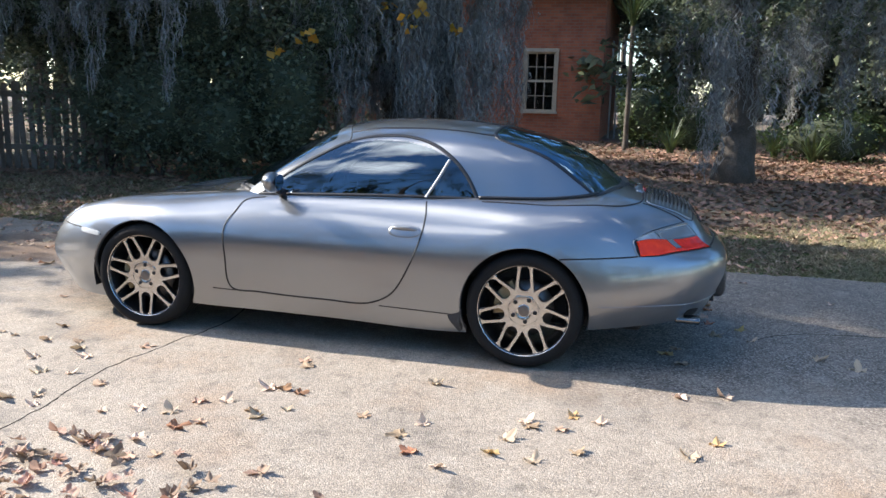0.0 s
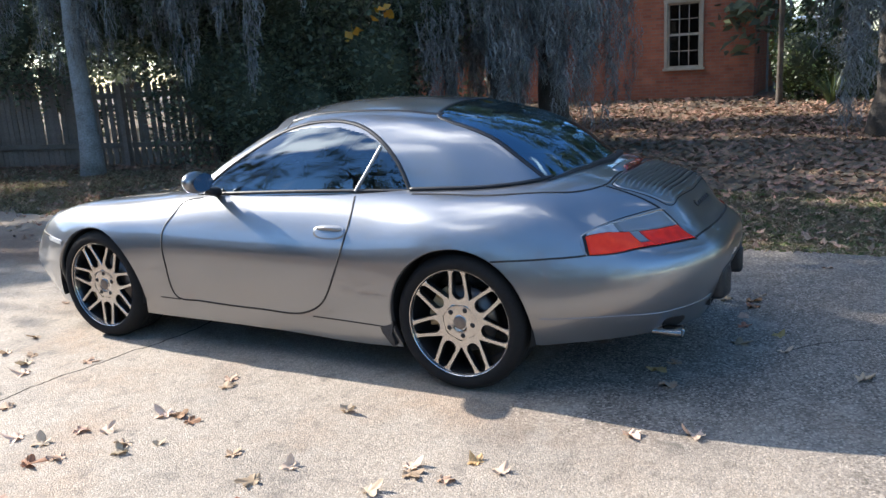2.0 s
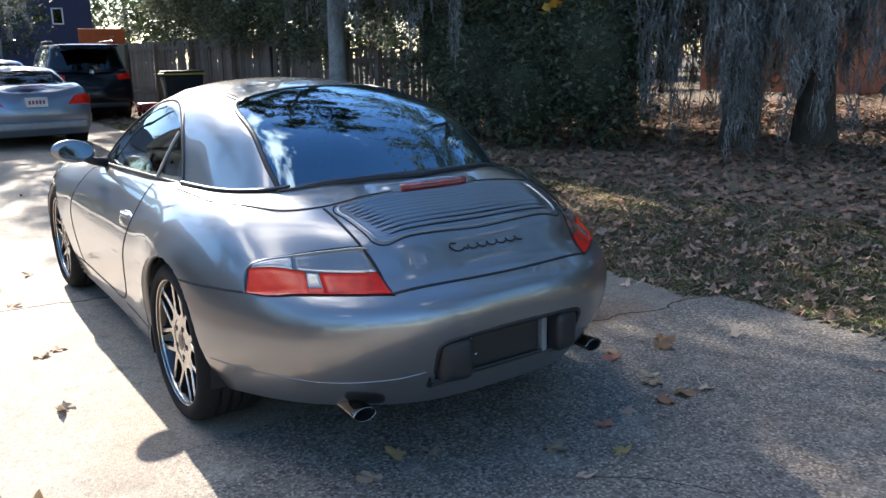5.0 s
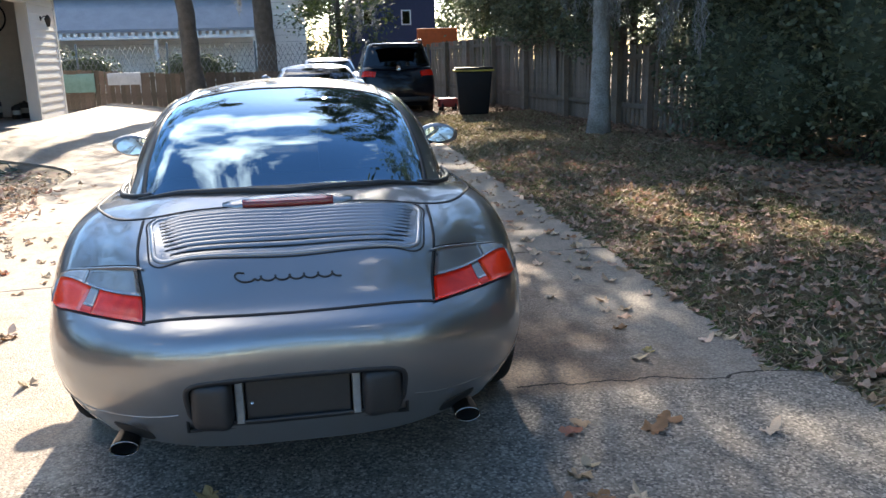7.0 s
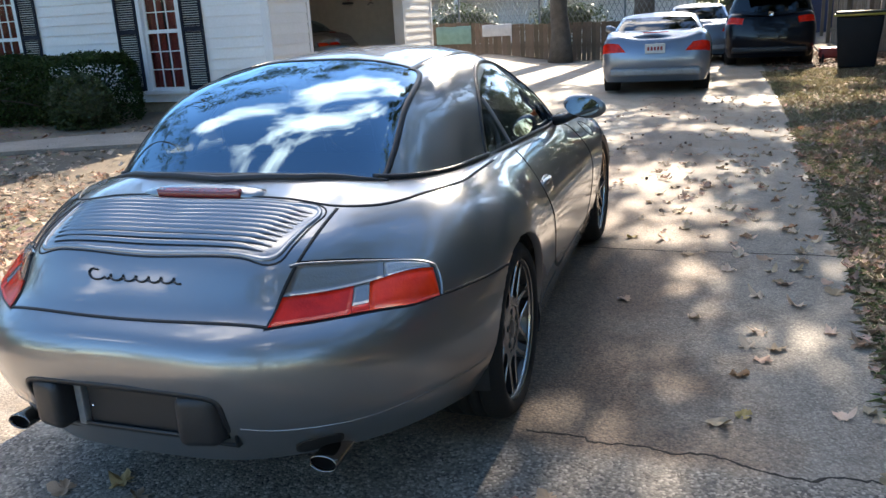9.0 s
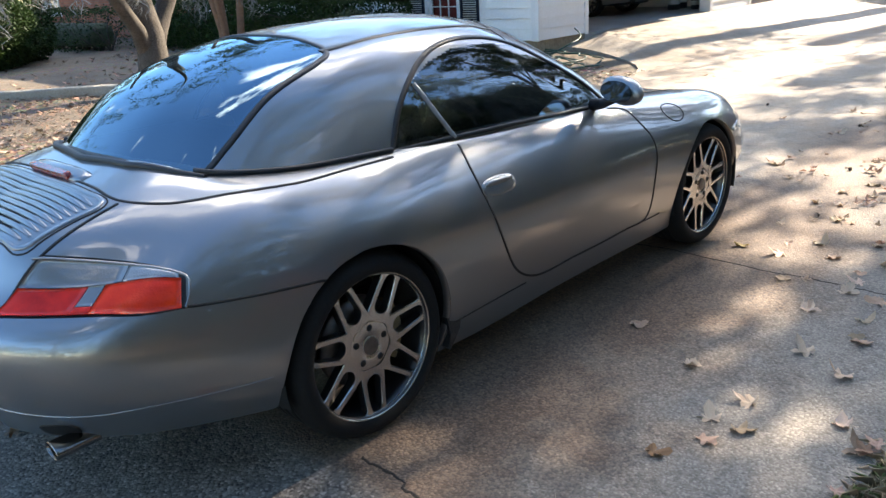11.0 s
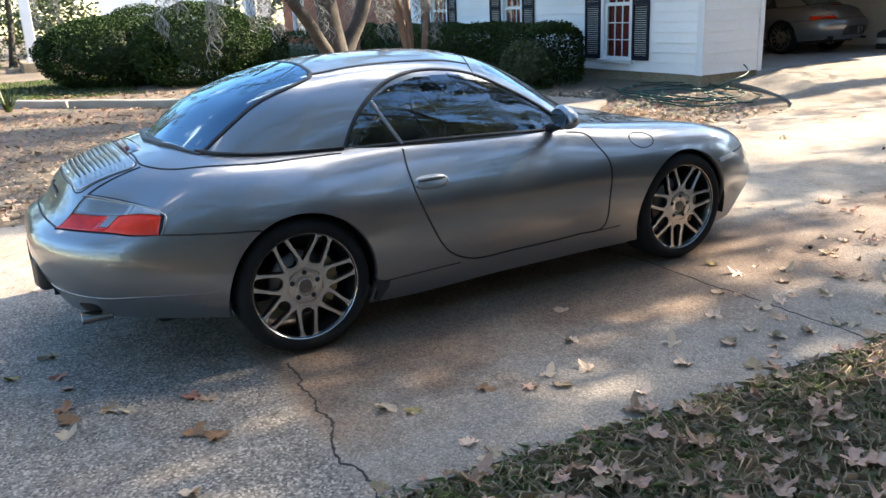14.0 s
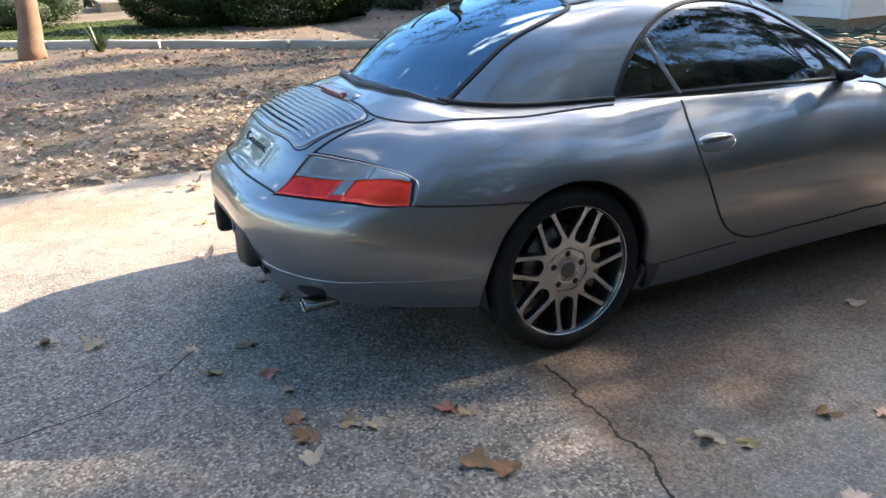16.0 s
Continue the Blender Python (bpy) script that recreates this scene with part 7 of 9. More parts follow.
bush("round_bush", [((-6.4, 19.5, 1.3), (1.8, 1.2, 1.5)), ((-4.6, 22.5, 1.4), (1.8, 1.2, 1.6)), ((-8.6, 20.5, 1.6), (1.8, 1.2, 1.8))], .07, M_LEAF_HEDGE, 20000, "tall green bush at the end of the porch", "bush", 76)
bush("porch_hedge", [((-4.5, 21.0, 1.2), (2.0, 1.0, 1.5)), ((-7.6, 21.5, 1.5), (2.2, 1.2, 1.9)), ((-2.6, 21.6, .8), (.8, .8, .9)), ((-10.5, 20.5, 1.6), (2.0, 1.2, 2.0))], .075, M_LEAF_HEDGE, 30000, "dark green hedge in front of the porch", "hedge", 79, shell=.75, heart=.56)
bush("foundation_bush", [((-1.5, -15.2, 1.1), (.9, .7, 1.1)), ((-2.6, -15.0, .8), (.9, .7, .9))], .08, M_LEAF_MID, 6000, "sunlit leafy bush at the brick corner", "bush", 77)
bush("foundation_bush", [((-5.5, -13.5, .7), (1.6, .6, .8)), ((-7.8, -13.2, .9), (1.6, .7, 1.0))], .08, M_LEAF_MID, 6000, "leafy bushes in the sun behind the oak", "bush", 78)


bush("round_bush", [((5.75, 7.25, .50), (.50, .52, .48)), ((6.0, 7.75, .45), (.45, .5, .45))], .05, M_LEAF_MID, 9000, "small sunlit yellow-green bush at the hedge end", "bush", 92, shell=.75)


def strap_plant(loc, n, length, mat, label, seed, name="strap_plant"):
    """A tuft of arching strap leaves."""
    r = np.random.default_rng(seed)
    e = empty(name, loc)
    out = []
    for k in range(n):
        a = r.random() * 6.28
        d = np.array((math.cos(a), math.sin(a), 0))
        s = np.array((-d[1], d[0], 0))
        L = length * (.6 + .6 * r.random())
        lean = .3 + .7 * r.random()
        rows = []
        for t in np.linspace(0, 1, 6):
            p = d * (.05 + L * lean * t ** 1.5 * .8) + np.array((0, 0, L * (t - .45 * lean * t * t)))
            w = .013 * (1 - t ** 2) + .001
            rows.append((p - s * w, p + s * w))
        for i in range(5):
            out.append(np.stack([rows[i][0], rows[i][1], rows[i + 1][1], rows[i + 1][0]]))
    quads("leaves", np.concatenate(out), mat, e)
    return tagged(e, label, "plant")


gzf = lambda x, y: float(ground_z(x, y))
strap_plant((-2.1, 11.3, gzf(-2.1, 11.3)), 46, .55, M_LEAF_MID, "tuft of green strap leaves by the walk", 81)
for k, (x, y) in enumerate([(-3.6, -13.2), (-2.2, -13.4), (-5.0, -12.8), (-4.4, -13.8)]):
    strap_plant((x, y, gzf(x, y)), 60, .9, M_LEAF_MID, "sunlit clump of arching strap leaves", 83 + k)
tree("palm", (-1.2, -14.2), [([(-1.2, -14.2, .2), (-1.2, -14.2, 2.4), (-1.2, -14.2, 3.2)], .06, .05)], [], [], None, .1, M_LEAF_MID, M_BARK, "small palm beside the brick house", 90)
pl = strap_plant((-1.2, -14.2, 3.1), 70, 1.2, M_LEAF_MID, "palm fronds fanning from the trunk top", 91, "palm_fronds")


# ---- board fence ----
M_FENCE = material("weathered_fence_wood", (0.20, 0.162, 0.125), 0.9, second=(0.12, 0.095, 0.072), scale=3, fine=35, bump=0.6, bump_scale=70, object_random=0.25)


def picket_mesh(w, h, t, pointed):
    bm = bmesh.new()
    if pointed:
        prof = [(-w / 2, 0), (w / 2, 0), (w / 2, h - .05), (w / 4, h), (-w / 4, h), (-w / 2, h - .05)]
    else:
        prof = [(-w / 2, 0), (w / 2, 0), (w / 2, h), (-w / 2, h)]
    a = [bm.verts.new((x, -t / 2, z)) for x, z in prof]
    b = [bm.verts.new((x, t / 2, z)) for x, z in prof]
    k = len(prof)
    bm.faces.new(a)
    bm.faces.new(b[::-1])
    for i in range(k):
        bm.faces.new((a[i], b[i], b[(i + 1) % k], a[(i + 1) % k]))
    bmesh.ops.recalc_face_normals(bm, faces=bm.faces)
    me = bpy.data.meshes.new("picket")
    bm.to_mesh(me)
    bm.free()
    me.materials.append(M_FENCE)
    return me


def fence(p, q, height, gap, label, seed, width=.095, pointed=True, mat=None):
    mat = mat or M_FENCE
    r = np.random.default_rng(seed)
    p, q = np.array(p, float), np.array(q, float)
    L = np.linalg.norm(q - p)
    d = (q - p) / L
    rz = math.degrees(math.atan2(d[1], d[0]))
    e = empty("board_fence", (p[0], p[1], 0), rz)
    me = picket_mesh(width, height, .018, pointed)
    me.materials.clear()
    me.materials.append(mat)
    n = int(L / (width + gap))
    for k in range(n):
        u = (k + .5) * L / n
        c = p + d * u
        o = new("picket", me)
        o.parent = e
        o.matrix_local = pose(u, 0, gzf(*c) - .02 + r.normal(0, .012), r.normal(0, .8), r.normal(0, .7), 0)
    for z in (.3, height - .3):
        box("fence_rail", (0, .012, z + .1), (L, .055, z + .19), mat, e)
    for u in np.arange(0, L + .1, 2.4):
        c = p + d * u
        box("fence_post", (u - .05, .055, gzf(*c) - .2), (u + .05, .155, height + gzf(*c) - .05), mat, e)
    return tagged(e, label, "fence")


fence((6.2, -6.35), (9.6, -5.91), 1.45, .05, "weathered picket fence with gaps between the boards", 101)
fence((9.6, -5.91), (24.0, -4.75), 1.8, .012, "grey board fence behind the wheeled bin", 102, .12, False)
fence((20.0, 15.0), (20.0, -1.2), 1.12, .008, "brown board fence across the end of the drive", 103, .13, False, material("brown_fence_wood", (0.17, 0.125, 0.088), 0.9, second=(0.10, 0.074, 0.054), scale=3, fine=35, bump=0.6, bump_scale=70, object_random=0.25))


# ---- neighbour's brick house ----
BY = -16.4
bh = wall_with_holes("wall_neighbour", "x", BY, -.25, -.45, 9.5, -.2, 4.2, [(.70, 1.62, 1.07, 2.70)], M_BRICK, "red brick wall of the neighbouring house")
M_TAN = material("tan_window_frame", (0.46, 0.40, 0.31), 0.6)
M_DARK_PANE = glass("dark_window_glass", (0.20, 0.21, 0.21), ior=1.6)
w = sash_window("window_4", (1.16, BY, 0), .92, 1.07, 2.70, 180, "tan-framed window in the brick wall", 3, 2, frame_mat=M_TAN)
o = box("wall_neighbour_room", (-.2, BY - 1.6, 0), (4, BY - 1.5, 4), M_DARK_ROOM)
tagged(o, "dark panel standing for the dim room behind the neighbour's window", "wall", kind="structure")
wall_with_holes("wall_neighbour_side", "y", -.45, .25, -24, BY - .25, -.2, 4.2, [], M_BRICK, "brick side wall of the neighbouring house")
bm = bmesh.new()
add_box(bm, (-1.2, -25, 4.2), (10.2, BY + .6, 4.4), .02)
tagged(part("roof_neighbour", bm, M_ROOF), "low dark eaves of the brick house", "roof", kind="structure")
for k in range(4):
    x = -.62 - .16 * k
    p = box("porch_post", (x - .025, BY - 1.2, .3), (x + .025, BY - 1.15, 3.0), M_GREY_TRIM)
    tagged(p, "slim white porch post", "post", "neighbour's porch posts")
lan = lantern((-.95, BY - .7, 2.35))


# ---- parked vehicles ----
M_SILVER = paint_material("pale_silver_paint", (0.20, 0.24, 0.30), 0.6)
M_BLACKPAINT = paint_material("black_blue_paint", (0.004, 0.006, 0.011), 0.0)
M_BLUEPAINT = paint_material("pale_blue_paint", (0.45, 0.55, 0.68), 0.3)
for pm in (M_SILVER, M_BLACKPAINT, M_BLUEPAINT):
    pm.node_tree.nodes["Principled BSDF"].inputs["Coat IOR"].default_value = 1.5
M_BLACKPAINT.node_tree.nodes["Principled BSDF"].inputs["Coat IOR"].default_value = 1.3
M_BLACKPAINT.node_tree.nodes["Principled BSDF"].inputs["Specular IOR Level"].default_value = 0.15
M_PLATE = material("pale_number_plate", (0.70, 0.70, 0.68), 0.5)
M_PLATE_BAR = material("plate_print", (0.35, 0.06, 0.06), 0.6)
M_BLUE_GLASS = glass("blue_tinted_glass", (0.02, 0.028, 0.036), ior=1.6)


def vehicle(name, L, W, deck, roof, paint, label, lamps, wheel_r=.33, plate_z=.75, suv=False):
    """A car seen from behind at a distance: lofted body and cabin, lamps, plate, bumper, wheels. deck: (x / half length, z); roof: x at foot and top of the glass and its height."""
    e = empty(name)
    fx = np.array([1, .985, .94, .80, .56, .36, .18, -.05, -.30, -.56, -.78, -.945, -.99, -1.0]) * L / 2
    fy = np.array([0, .45, .80, .95, 1, 1, 1, 1, 1, 1, .985, .90, .50, 0]) * W / 2
    dz = np.interp(fx, [a * L / 2 for a, _ in deck][::-1], [z for _, z in deck][::-1])
    end = np.clip((np.abs(fx) / (L / 2) - .7) / .3, 0, 1) ** 2
    rails = []
    for ky, kx, hz in ((.93, .06, .20), (.985, .02, .34), (1, 0, .55), (.985, .02, None), (.90, .05, 1.0), (.5, .12, 1.02), (0, .2, 1.03)):
        z = np.full(14, hz) if hz is not None and hz < .6 else (dz * hz if hz is not None else .55 + (dz - .55) * .62)
        x = fx * (1 - kx * end)
        y = fy * ky
        rails.append(list(zip(x, y, z)))
    g = skin(rails, 150, 50, 4)
    for ax in (L * .29, -L * .29):
        d = np.hypot(g[..., 0] - ax, g[..., 2] - wheel_r)
        r = wheel_r + .04
        band = (np.abs(d - r) < .03) & (g[..., 1] > W * .3)
        k = np.where(band, r / np.maximum(d, 1e-6), 1)
        g[..., 0] = ax + (g[..., 0] - ax) * k
        g[..., 2] = wheel_r + (g[..., 2] - wheel_r) * k
    V, F = both_halves(g)
    C = V[F].mean(1)
    hole = np.zeros(len(F), bool)
    for ax in (L * .29, -L * .29):
        hole |= (np.hypot(C[:, 0] - ax, C[:, 2] - wheel_r) < wheel_r + .04) & (np.abs(C[:, 1]) > W * .3)
    N = vertex_normals(V, F)
    panel("body", V, F, N, ~hole, paint, e)
    tree_b = BVHTree.FromPolygons(V.tolist(), F.tolist())
    xf, xt, xr, xb, zt = roof                      # windscreen foot and top, rear glass top and foot, roof height
    st = [xf, xf - .05, xf - .2, (xf * .7 + xb * .3), (xf + xb) / 2, xf * .3 + xb * .7, xb + .25, xb + .08, xb]
    sy = [0, .38, .80, .86, .87, .87, .82, .55, 0]
    tt = [xt, xt - .02, xt - .1, (xt * .7 + xr * .3), (xt + xr) / 2, xt * .3 + xr * .7, xr + .12, xr + .04, xr]
    ty = [0, .33, .62, .66, .67, .67, .62, .40, 0]
    bz = [float(np.interp(x, [a * L / 2 for a, _ in deck][::-1], [z for _, z in deck][::-1])) for x in st]
    base = [(x, y * W / 2, z) for x, y, z in zip(st, sy, bz)]
    top = [(x, y * W / 2, zt - .06) for x, y in zip(tt, ty)]
    low = [tuple(np.array(b) * .55 + np.array(t) * .45 + np.array((0, .0, .03))) for b, t in zip(base, top)]
    low = [(x, 0 if i in (0, 8) else y, z) for i, (x, y, z) in enumerate(low)]
    crown = [((xt + xr) / 2 + (x - (xt + xr) / 2) * .35, 0, zt) for x in tt]
    mid = [(c[0] * .5 + t[0] * .5, t[1] * .55, zt - .015) for c, t in zip(crown, top)]
    gh = skin([base, low, top, mid, crown], 150, 40, 3)
    HV, HF = both_halves(gh)
    HN = vertex_normals(HV, HF)
    HC = HV[HF].mean(1)
    t = (HC[:, 2] - np.interp(HC[:, 0], [a * L / 2 for a, _ in deck][::-1], [z for _, z in deck][::-1])) 
    hh = zt - .06 - np.mean(bz)
    glassy = (t > hh * .08) & (t < hh * .86)
    nx = np.abs(face_normals(HV, HF)[:, 0])
    pillar = (np.abs(HC[:, 1]) > W * .5 * (.80 - .20 * np.clip(t / hh, 0, 1))) & (nx > .25) & (nx < .8)
    for px in (xb + .35 if not suv else xb + .3, (xf + xb) / 2 - .1):
        pillar |= (np.abs(HC[:, 0] - px) < .05) & (nx < .3)
    panel("roof", HV, HF, HN, ~glassy | pillar, paint, e)
    panel("glazing", HV, HF, HN, glassy & ~pillar, M_BLUE_GLASS, e, "dark glass all round")
    for q, mat, lab in lamps:
        for s in (1, -1):
            qq = [(x, s * y, z) for x, y, z in q]
            lens("tail_lamp", qq, 0, 1, 0, 1, tree_b, .008, mat, e, lab, 8, 5)
    bx = -L / 2
    if not suv:
        pl = box("number_plate", (bx - .02, -.16, plate_z - .075), (bx + .06, .16, plate_z + .075), M_PLATE, e, "pale number plate", .004)
        for k in range(5):
            box("plate_mark", (bx - .023, -.12 + .052 * k, plate_z - .03), (bx - .019, -.085 + .052 * k, plate_z + .03), M_PLATE_BAR, pl)
    bm = bmesh.new()
    add_box(bm, (bx - .01, -W * .40, .30), (bx + .25, W * .40, .42), .03, segments=3)
    part("bumper_trim", bm, M_PLASTIC if suv else M_GREY_TRIM, e, "", True)
    bm = bmesh.new()
    add_box(bm, (-L * .45, -W * .42, .18), (L * .45, W * .42, .45), .02)
    part("underbody", bm, M_GAP, e)
    for ax in (L * .29, -L * .29):
        for s in (1, -1):
            wh = empty("wheel")
            wh.parent = e
            lathe("tyre", [(wheel_r * .68, s * -.005), (wheel_r * .9, s * .01), (wheel_r, s * -.03), (wheel_r, s * -.2), (wheel_r * .9, s * -.24), (wheel_r * .6, s * -.24)], M_TYRE, wh, "", 32)
            lathe("rim", [(0, s * -.02), (wheel_r * .25, s * -.03), (wheel_r * .6, s * -.05), (wheel_r * .70, s * -.004)], M_WHEEL, wh, "", 32)
            lathe("wheel_liner", [(wheel_r + .03, s * .0), (wheel_r + .05, s * -.25), (.02, s * -.28)], M_GAP, wh, "", 24)
            wh.location = (ax, s * (W / 2 - .03), wheel_r)
    return tagged(e, label, "car")


LS = 4.53
sl = vehicle("parked_convertible", LS, 1.82, [(1, .62), (.85, .74), (.45, .90), (.1, .95), (-.5, .98), (-.82, .97), (-.94, .93), (-1, .86)], (.75, .10, -.75, -1.35, 1.30), M_SILVER,
             "pale silver convertible parked further up the driveway",
             [([(-2.26, .48, .70), (-2.05, .90, .66), (-2.0, .90, .82), (-2.24, .60, .86)], M_RED, "red tail lamp")], .33, .74)
sl.matrix_world = pose(10.15 + 2.25, -.42, 0, 0, 0, 2)
box("third_brake_lamp", (-2.1, -.2, .985), (-2.08, .2, 1.0), M_RED, sl)
tube("door_mirror", [(.55, .85, .98), (.52, .98, 1.02), (.50, 1.05, 1.03)], [.04, .07, .05], M_SILVER, sl)
suv = vehicle("parked_suv", 4.85, 1.93, [(1, .78), (.85, .98), (.45, 1.08), (.2, 1.12), (-.5, 1.15), (-.9, 1.15), (-1, 1.05)], (1.15, .35, -2.0, -2.33, 1.76), M_BLACKPAINT,
              "dark blue-black sport utility vehicle at the end of the driveway",
              [([(-2.42, .58, .93), (-2.20, .95, .93), (-2.18, .95, 1.08), (-2.40, .55, 1.08)], M_RED, "red tail lamp")], .38, .98, True)
suv.matrix_world = pose(15.6 + 2.4, -2.62, 0, 0, 0, -2)
bm = bmesh.new()
add_box(bm, (-2.52, -.62, 1.66), (-2.10, .62, 1.71), .02, segments=3)
part("roof_spoiler", bm, M_BLACKPAINT, suv, "", True)
for s in (1, -1):
    tube("roof_rail", [(.2, s * .64, 1.74), (-.2, s * .66, 1.80), (-1.7, s * .66, 1.80), (-2.0, s * .64, 1.74)], .02, M_PLASTIC, suv)
lathe("badge", [(0, 0), (.05, .0), (.055, .01)], M_CHROME, suv, "", 20).matrix_local = pose(-2.45, 0, 1.12, 0, 0, 90)
far = vehicle("parked_sedan", 4.6, 1.78, [(1, .7), (.85, .80), (.45, .92), (.1, .96), (-.5, .98), (-.82, .98), (-1, .88)], (.8, .15, -.95, -1.55, 1.42), M_SILVER,
              "pale silver sedan parked beyond the dark car", [([(-2.3, .50, .75), (-2.1, .88, .72), (-2.05, .88, .86), (-2.28, .55, .88)], M_RED, "red tail lamp")], .33, .74)
far.matrix_world = pose(19.6, -.9, 0, 0, 0, 4)
tru = vehicle("far_pickup", 5.4, 1.95, [(1, .9), (.85, 1.05), (.4, 1.12), (0, 1.12), (-.4, 1.15), (-1, 1.15)], (1.1, .5, -.6, -1.0, 1.78), M_BLUEPAINT,
              "pale blue pickup truck far behind the brick house", [([(-2.7, .7, .9), (-2.6, .97, .9), (-2.6, .97, 1.1), (-2.7, .75, 1.1)], M_RED, "red tail lamp")], .38, .8)
tru.matrix_world = pose(-.9, -29.5, .75, 0, 0, 175)

# the second coupe inside the garage
inner = copy_thing(coupe, pose(12.85, 8.40, .30, 0, 0, 90))
tagged(inner, "silver-grey coupe parked nose-in inside the open garage", "car")


# ---- wheeled bin ----
def wheeled_bin(loc, rz):
    e = empty("wheeled_bin")
    M_BIN = material("black_bin_plastic", (0.008, 0.009, 0.012), 0.6, spec=0.25, bump=0.15)
    M_LID = material("yellow_lid_rim", (0.42, 0.34, 0.05), 0.55, second=(0.3, 0.24, 0.05))
    bm = bmesh.new()
    add_box(bm, (-.36, -.41, .06), (.36, .41, 1.02), .04, segments=3)
    for v in bm.verts:
        k = .78 + .22 * (v.co.z / 1.02)
        v.co.x *= k
        v.co.y *= k
    part("bin_body", bm, M_BIN, e, "", True)
    bm = bmesh.new()
    add_box(bm, (-.40, -.455, 1.02), (.40, .455, 1.06), .015, segments=2)
    part("bin_rim", bm, M_LID, e, "yellow edge of the lid", True)
    bm = bmesh.new()
    add_box(bm, (-.37, -.43, 1.06), (.37, .43, 1.11), .025, segments=3)
    part("bin_lid", bm, M_BIN, e, "", True)
    box("bin_print", (-.342, -.14, .82), (-.336, .14, .86), M_PLATE, e, "pale unreadable print")
    tube("bin_handle", [(.36, -.25, 1.0), (.45, -.25, 1.02), (.45, .25, 1.02), (.36, .25, 1.0)], .018, M_BIN, e)
    for s in (1, -1):
        lathe("bin_wheel", [(0, s * .02), (.13, s * .02), (.14, 0), (.13, -s * .03), (0, -s * .03)], M_TYRE, e, "", 24, at=(.25, s * .27, .14))
    e.matrix_world = pose(*loc, 0, 0, rz)
    return tagged(e, "black wheeled bin with a yellow-edged lid", "bin")


wheeled_bin((13.9, -4.05, gzf(13.9, -4.05) - .02), -8)

# a small red push cart in the leaves by the dark car
cart = empty("toy_cart", (15.9, -3.78, gzf(15.9, -3.78)))
M_TOY = material("red_toy_paint", (0.30, 0.03, 0.03), 0.45)
bm = bmesh.new()
add_box(bm, (-.22, -.28, .12), (.22, .20, .34), .05, segments=3)
part("cart_tub", bm, M_TOY, cart, "", True)
for y in (-.2, .14):
    for x in (-.24, .24):
        lathe("cart_wheel", [(0, .02), (.10, .02), (.11, 0), (.10, -.02), (0, -.02)], M_TYRE, cart, "", 18, at=(x * .8, y, .11))
tube("cart_handle", [(0, .2, .25), (0, .36, .42), (0, .42, .50)], .014, M_PLATE, cart)
tagged(cart, "small red toy cart standing among leaves", "toy")

# ---- beyond the end of the drive ----
M_SHED = material("blue_shed_paint", (0.035, 0.05, 0.11), 0.7, second=(0.028, 0.04, 0.09))
shed = empty("blue_shed")
box("shed_wall", (0, -1.9, 0), (2.5, 1.9, 4.0), M_SHED, shed)
bm = bmesh.new()
vs = [bm.verts.new(c) for c in [(-.2, -2.2, 4.0), (-.2, 0, 5.0), (-.2, 2.2, 4.0), (2.7, -2.2, 4.0), (2.7, 0, 5.0), (2.7, 2.2, 4.0)]]
for f in ((0, 1, 2), (5, 4, 3), (0, 3, 4, 1), (1, 4, 5, 2), (2, 5, 3, 0)):
    bm.faces.new([vs[i] for i in f])
bmesh.ops.recalc_face_normals(bm, faces=bm.faces)
part("shed_roof", bm, M_ROOF, shed)
for y in (1.1, -.6):
    wn_ = box("shed_window", (-.03, y - .22, 2.75), (-.002, y + .22, 3.4), M_WHITE, shed, "white-framed shed window")
    box("pane", (-.036, y - .16, 2.8), (-.031, y + .16, 3.35), M_DARK_PANE, wn_)
shed.matrix_world = pose(32, -4.4, 0)
tagged(shed, "dark blue tall shed with white-framed windows", "shed")
play = empty("orange_play_panel")
box("panel", (0, -.8, 1.55), (.12, .8, 2.25), material("orange_plastic", (0.62, 0.12, 0.03), 0.5), play, "", .02)
for y in (-.75, .75):
    box("post", (0, y - .05, -.1), (.1, y + .05, 1.55), M_FENCE, play)
play.matrix_world = pose(27.5, -5.6, .2)
tagged(play, "orange play-tower panel on wooden posts", "playset")

# white house behind the fence
ww = wall_with_holes("wall_far_house", "y", 33, .3, -.6, 22, -.2, 4.2, [], M_SIDING, "white siding of the house behind the fence")
# thin grey strips draw in the shade lines under the laps
for k in range(14):
    box("siding_board", (32.97, -.6, .2 + k * .28), (33.0, 22, .21 + k * .28), M_GREY_TRIM, ww)
bm = bmesh.new()
vs = [bm.verts.new(c) for c in [(31.2, 1.3, 2.75), (31.2, 24, 2.75), (33.1, 24, 4.3), (33.1, 1.3, 4.3), (31.2, 1.3, 2.63), (31.2, 24, 2.63), (33.1, 24, 4.1), (33.1, 1.3, 4.1)]]
for f in ((0, 1, 2, 3), (7, 6, 5, 4), (0, 4, 5, 1), (3, 2, 6, 7), (0, 3, 7, 4), (1, 5, 6, 2)):
    bm.faces.new([vs[i] for i in f])
M_GREYROOF = material("pale_grey_roof", (0.30, 0.31, 0.33), 0.8, second=(0.22, 0.23, 0.25), scale=2, fine=30)
tagged(part("roof_porch", bm, M_GREYROOF), "grey porch roof of the house behind", "roof", kind="structure")
for y in np.arange(1.6, 24, .28):
    box("dentil", (31.22, y, 2.48), (31.32, y + .14, 2.62), M_WHITE, ww)
o = box("trim_eave", (31.2, 1.3, 2.35), (31.3, 24, 2.48), M_WHITE)
tagged(o, "white eave board", "trim", kind="structure")
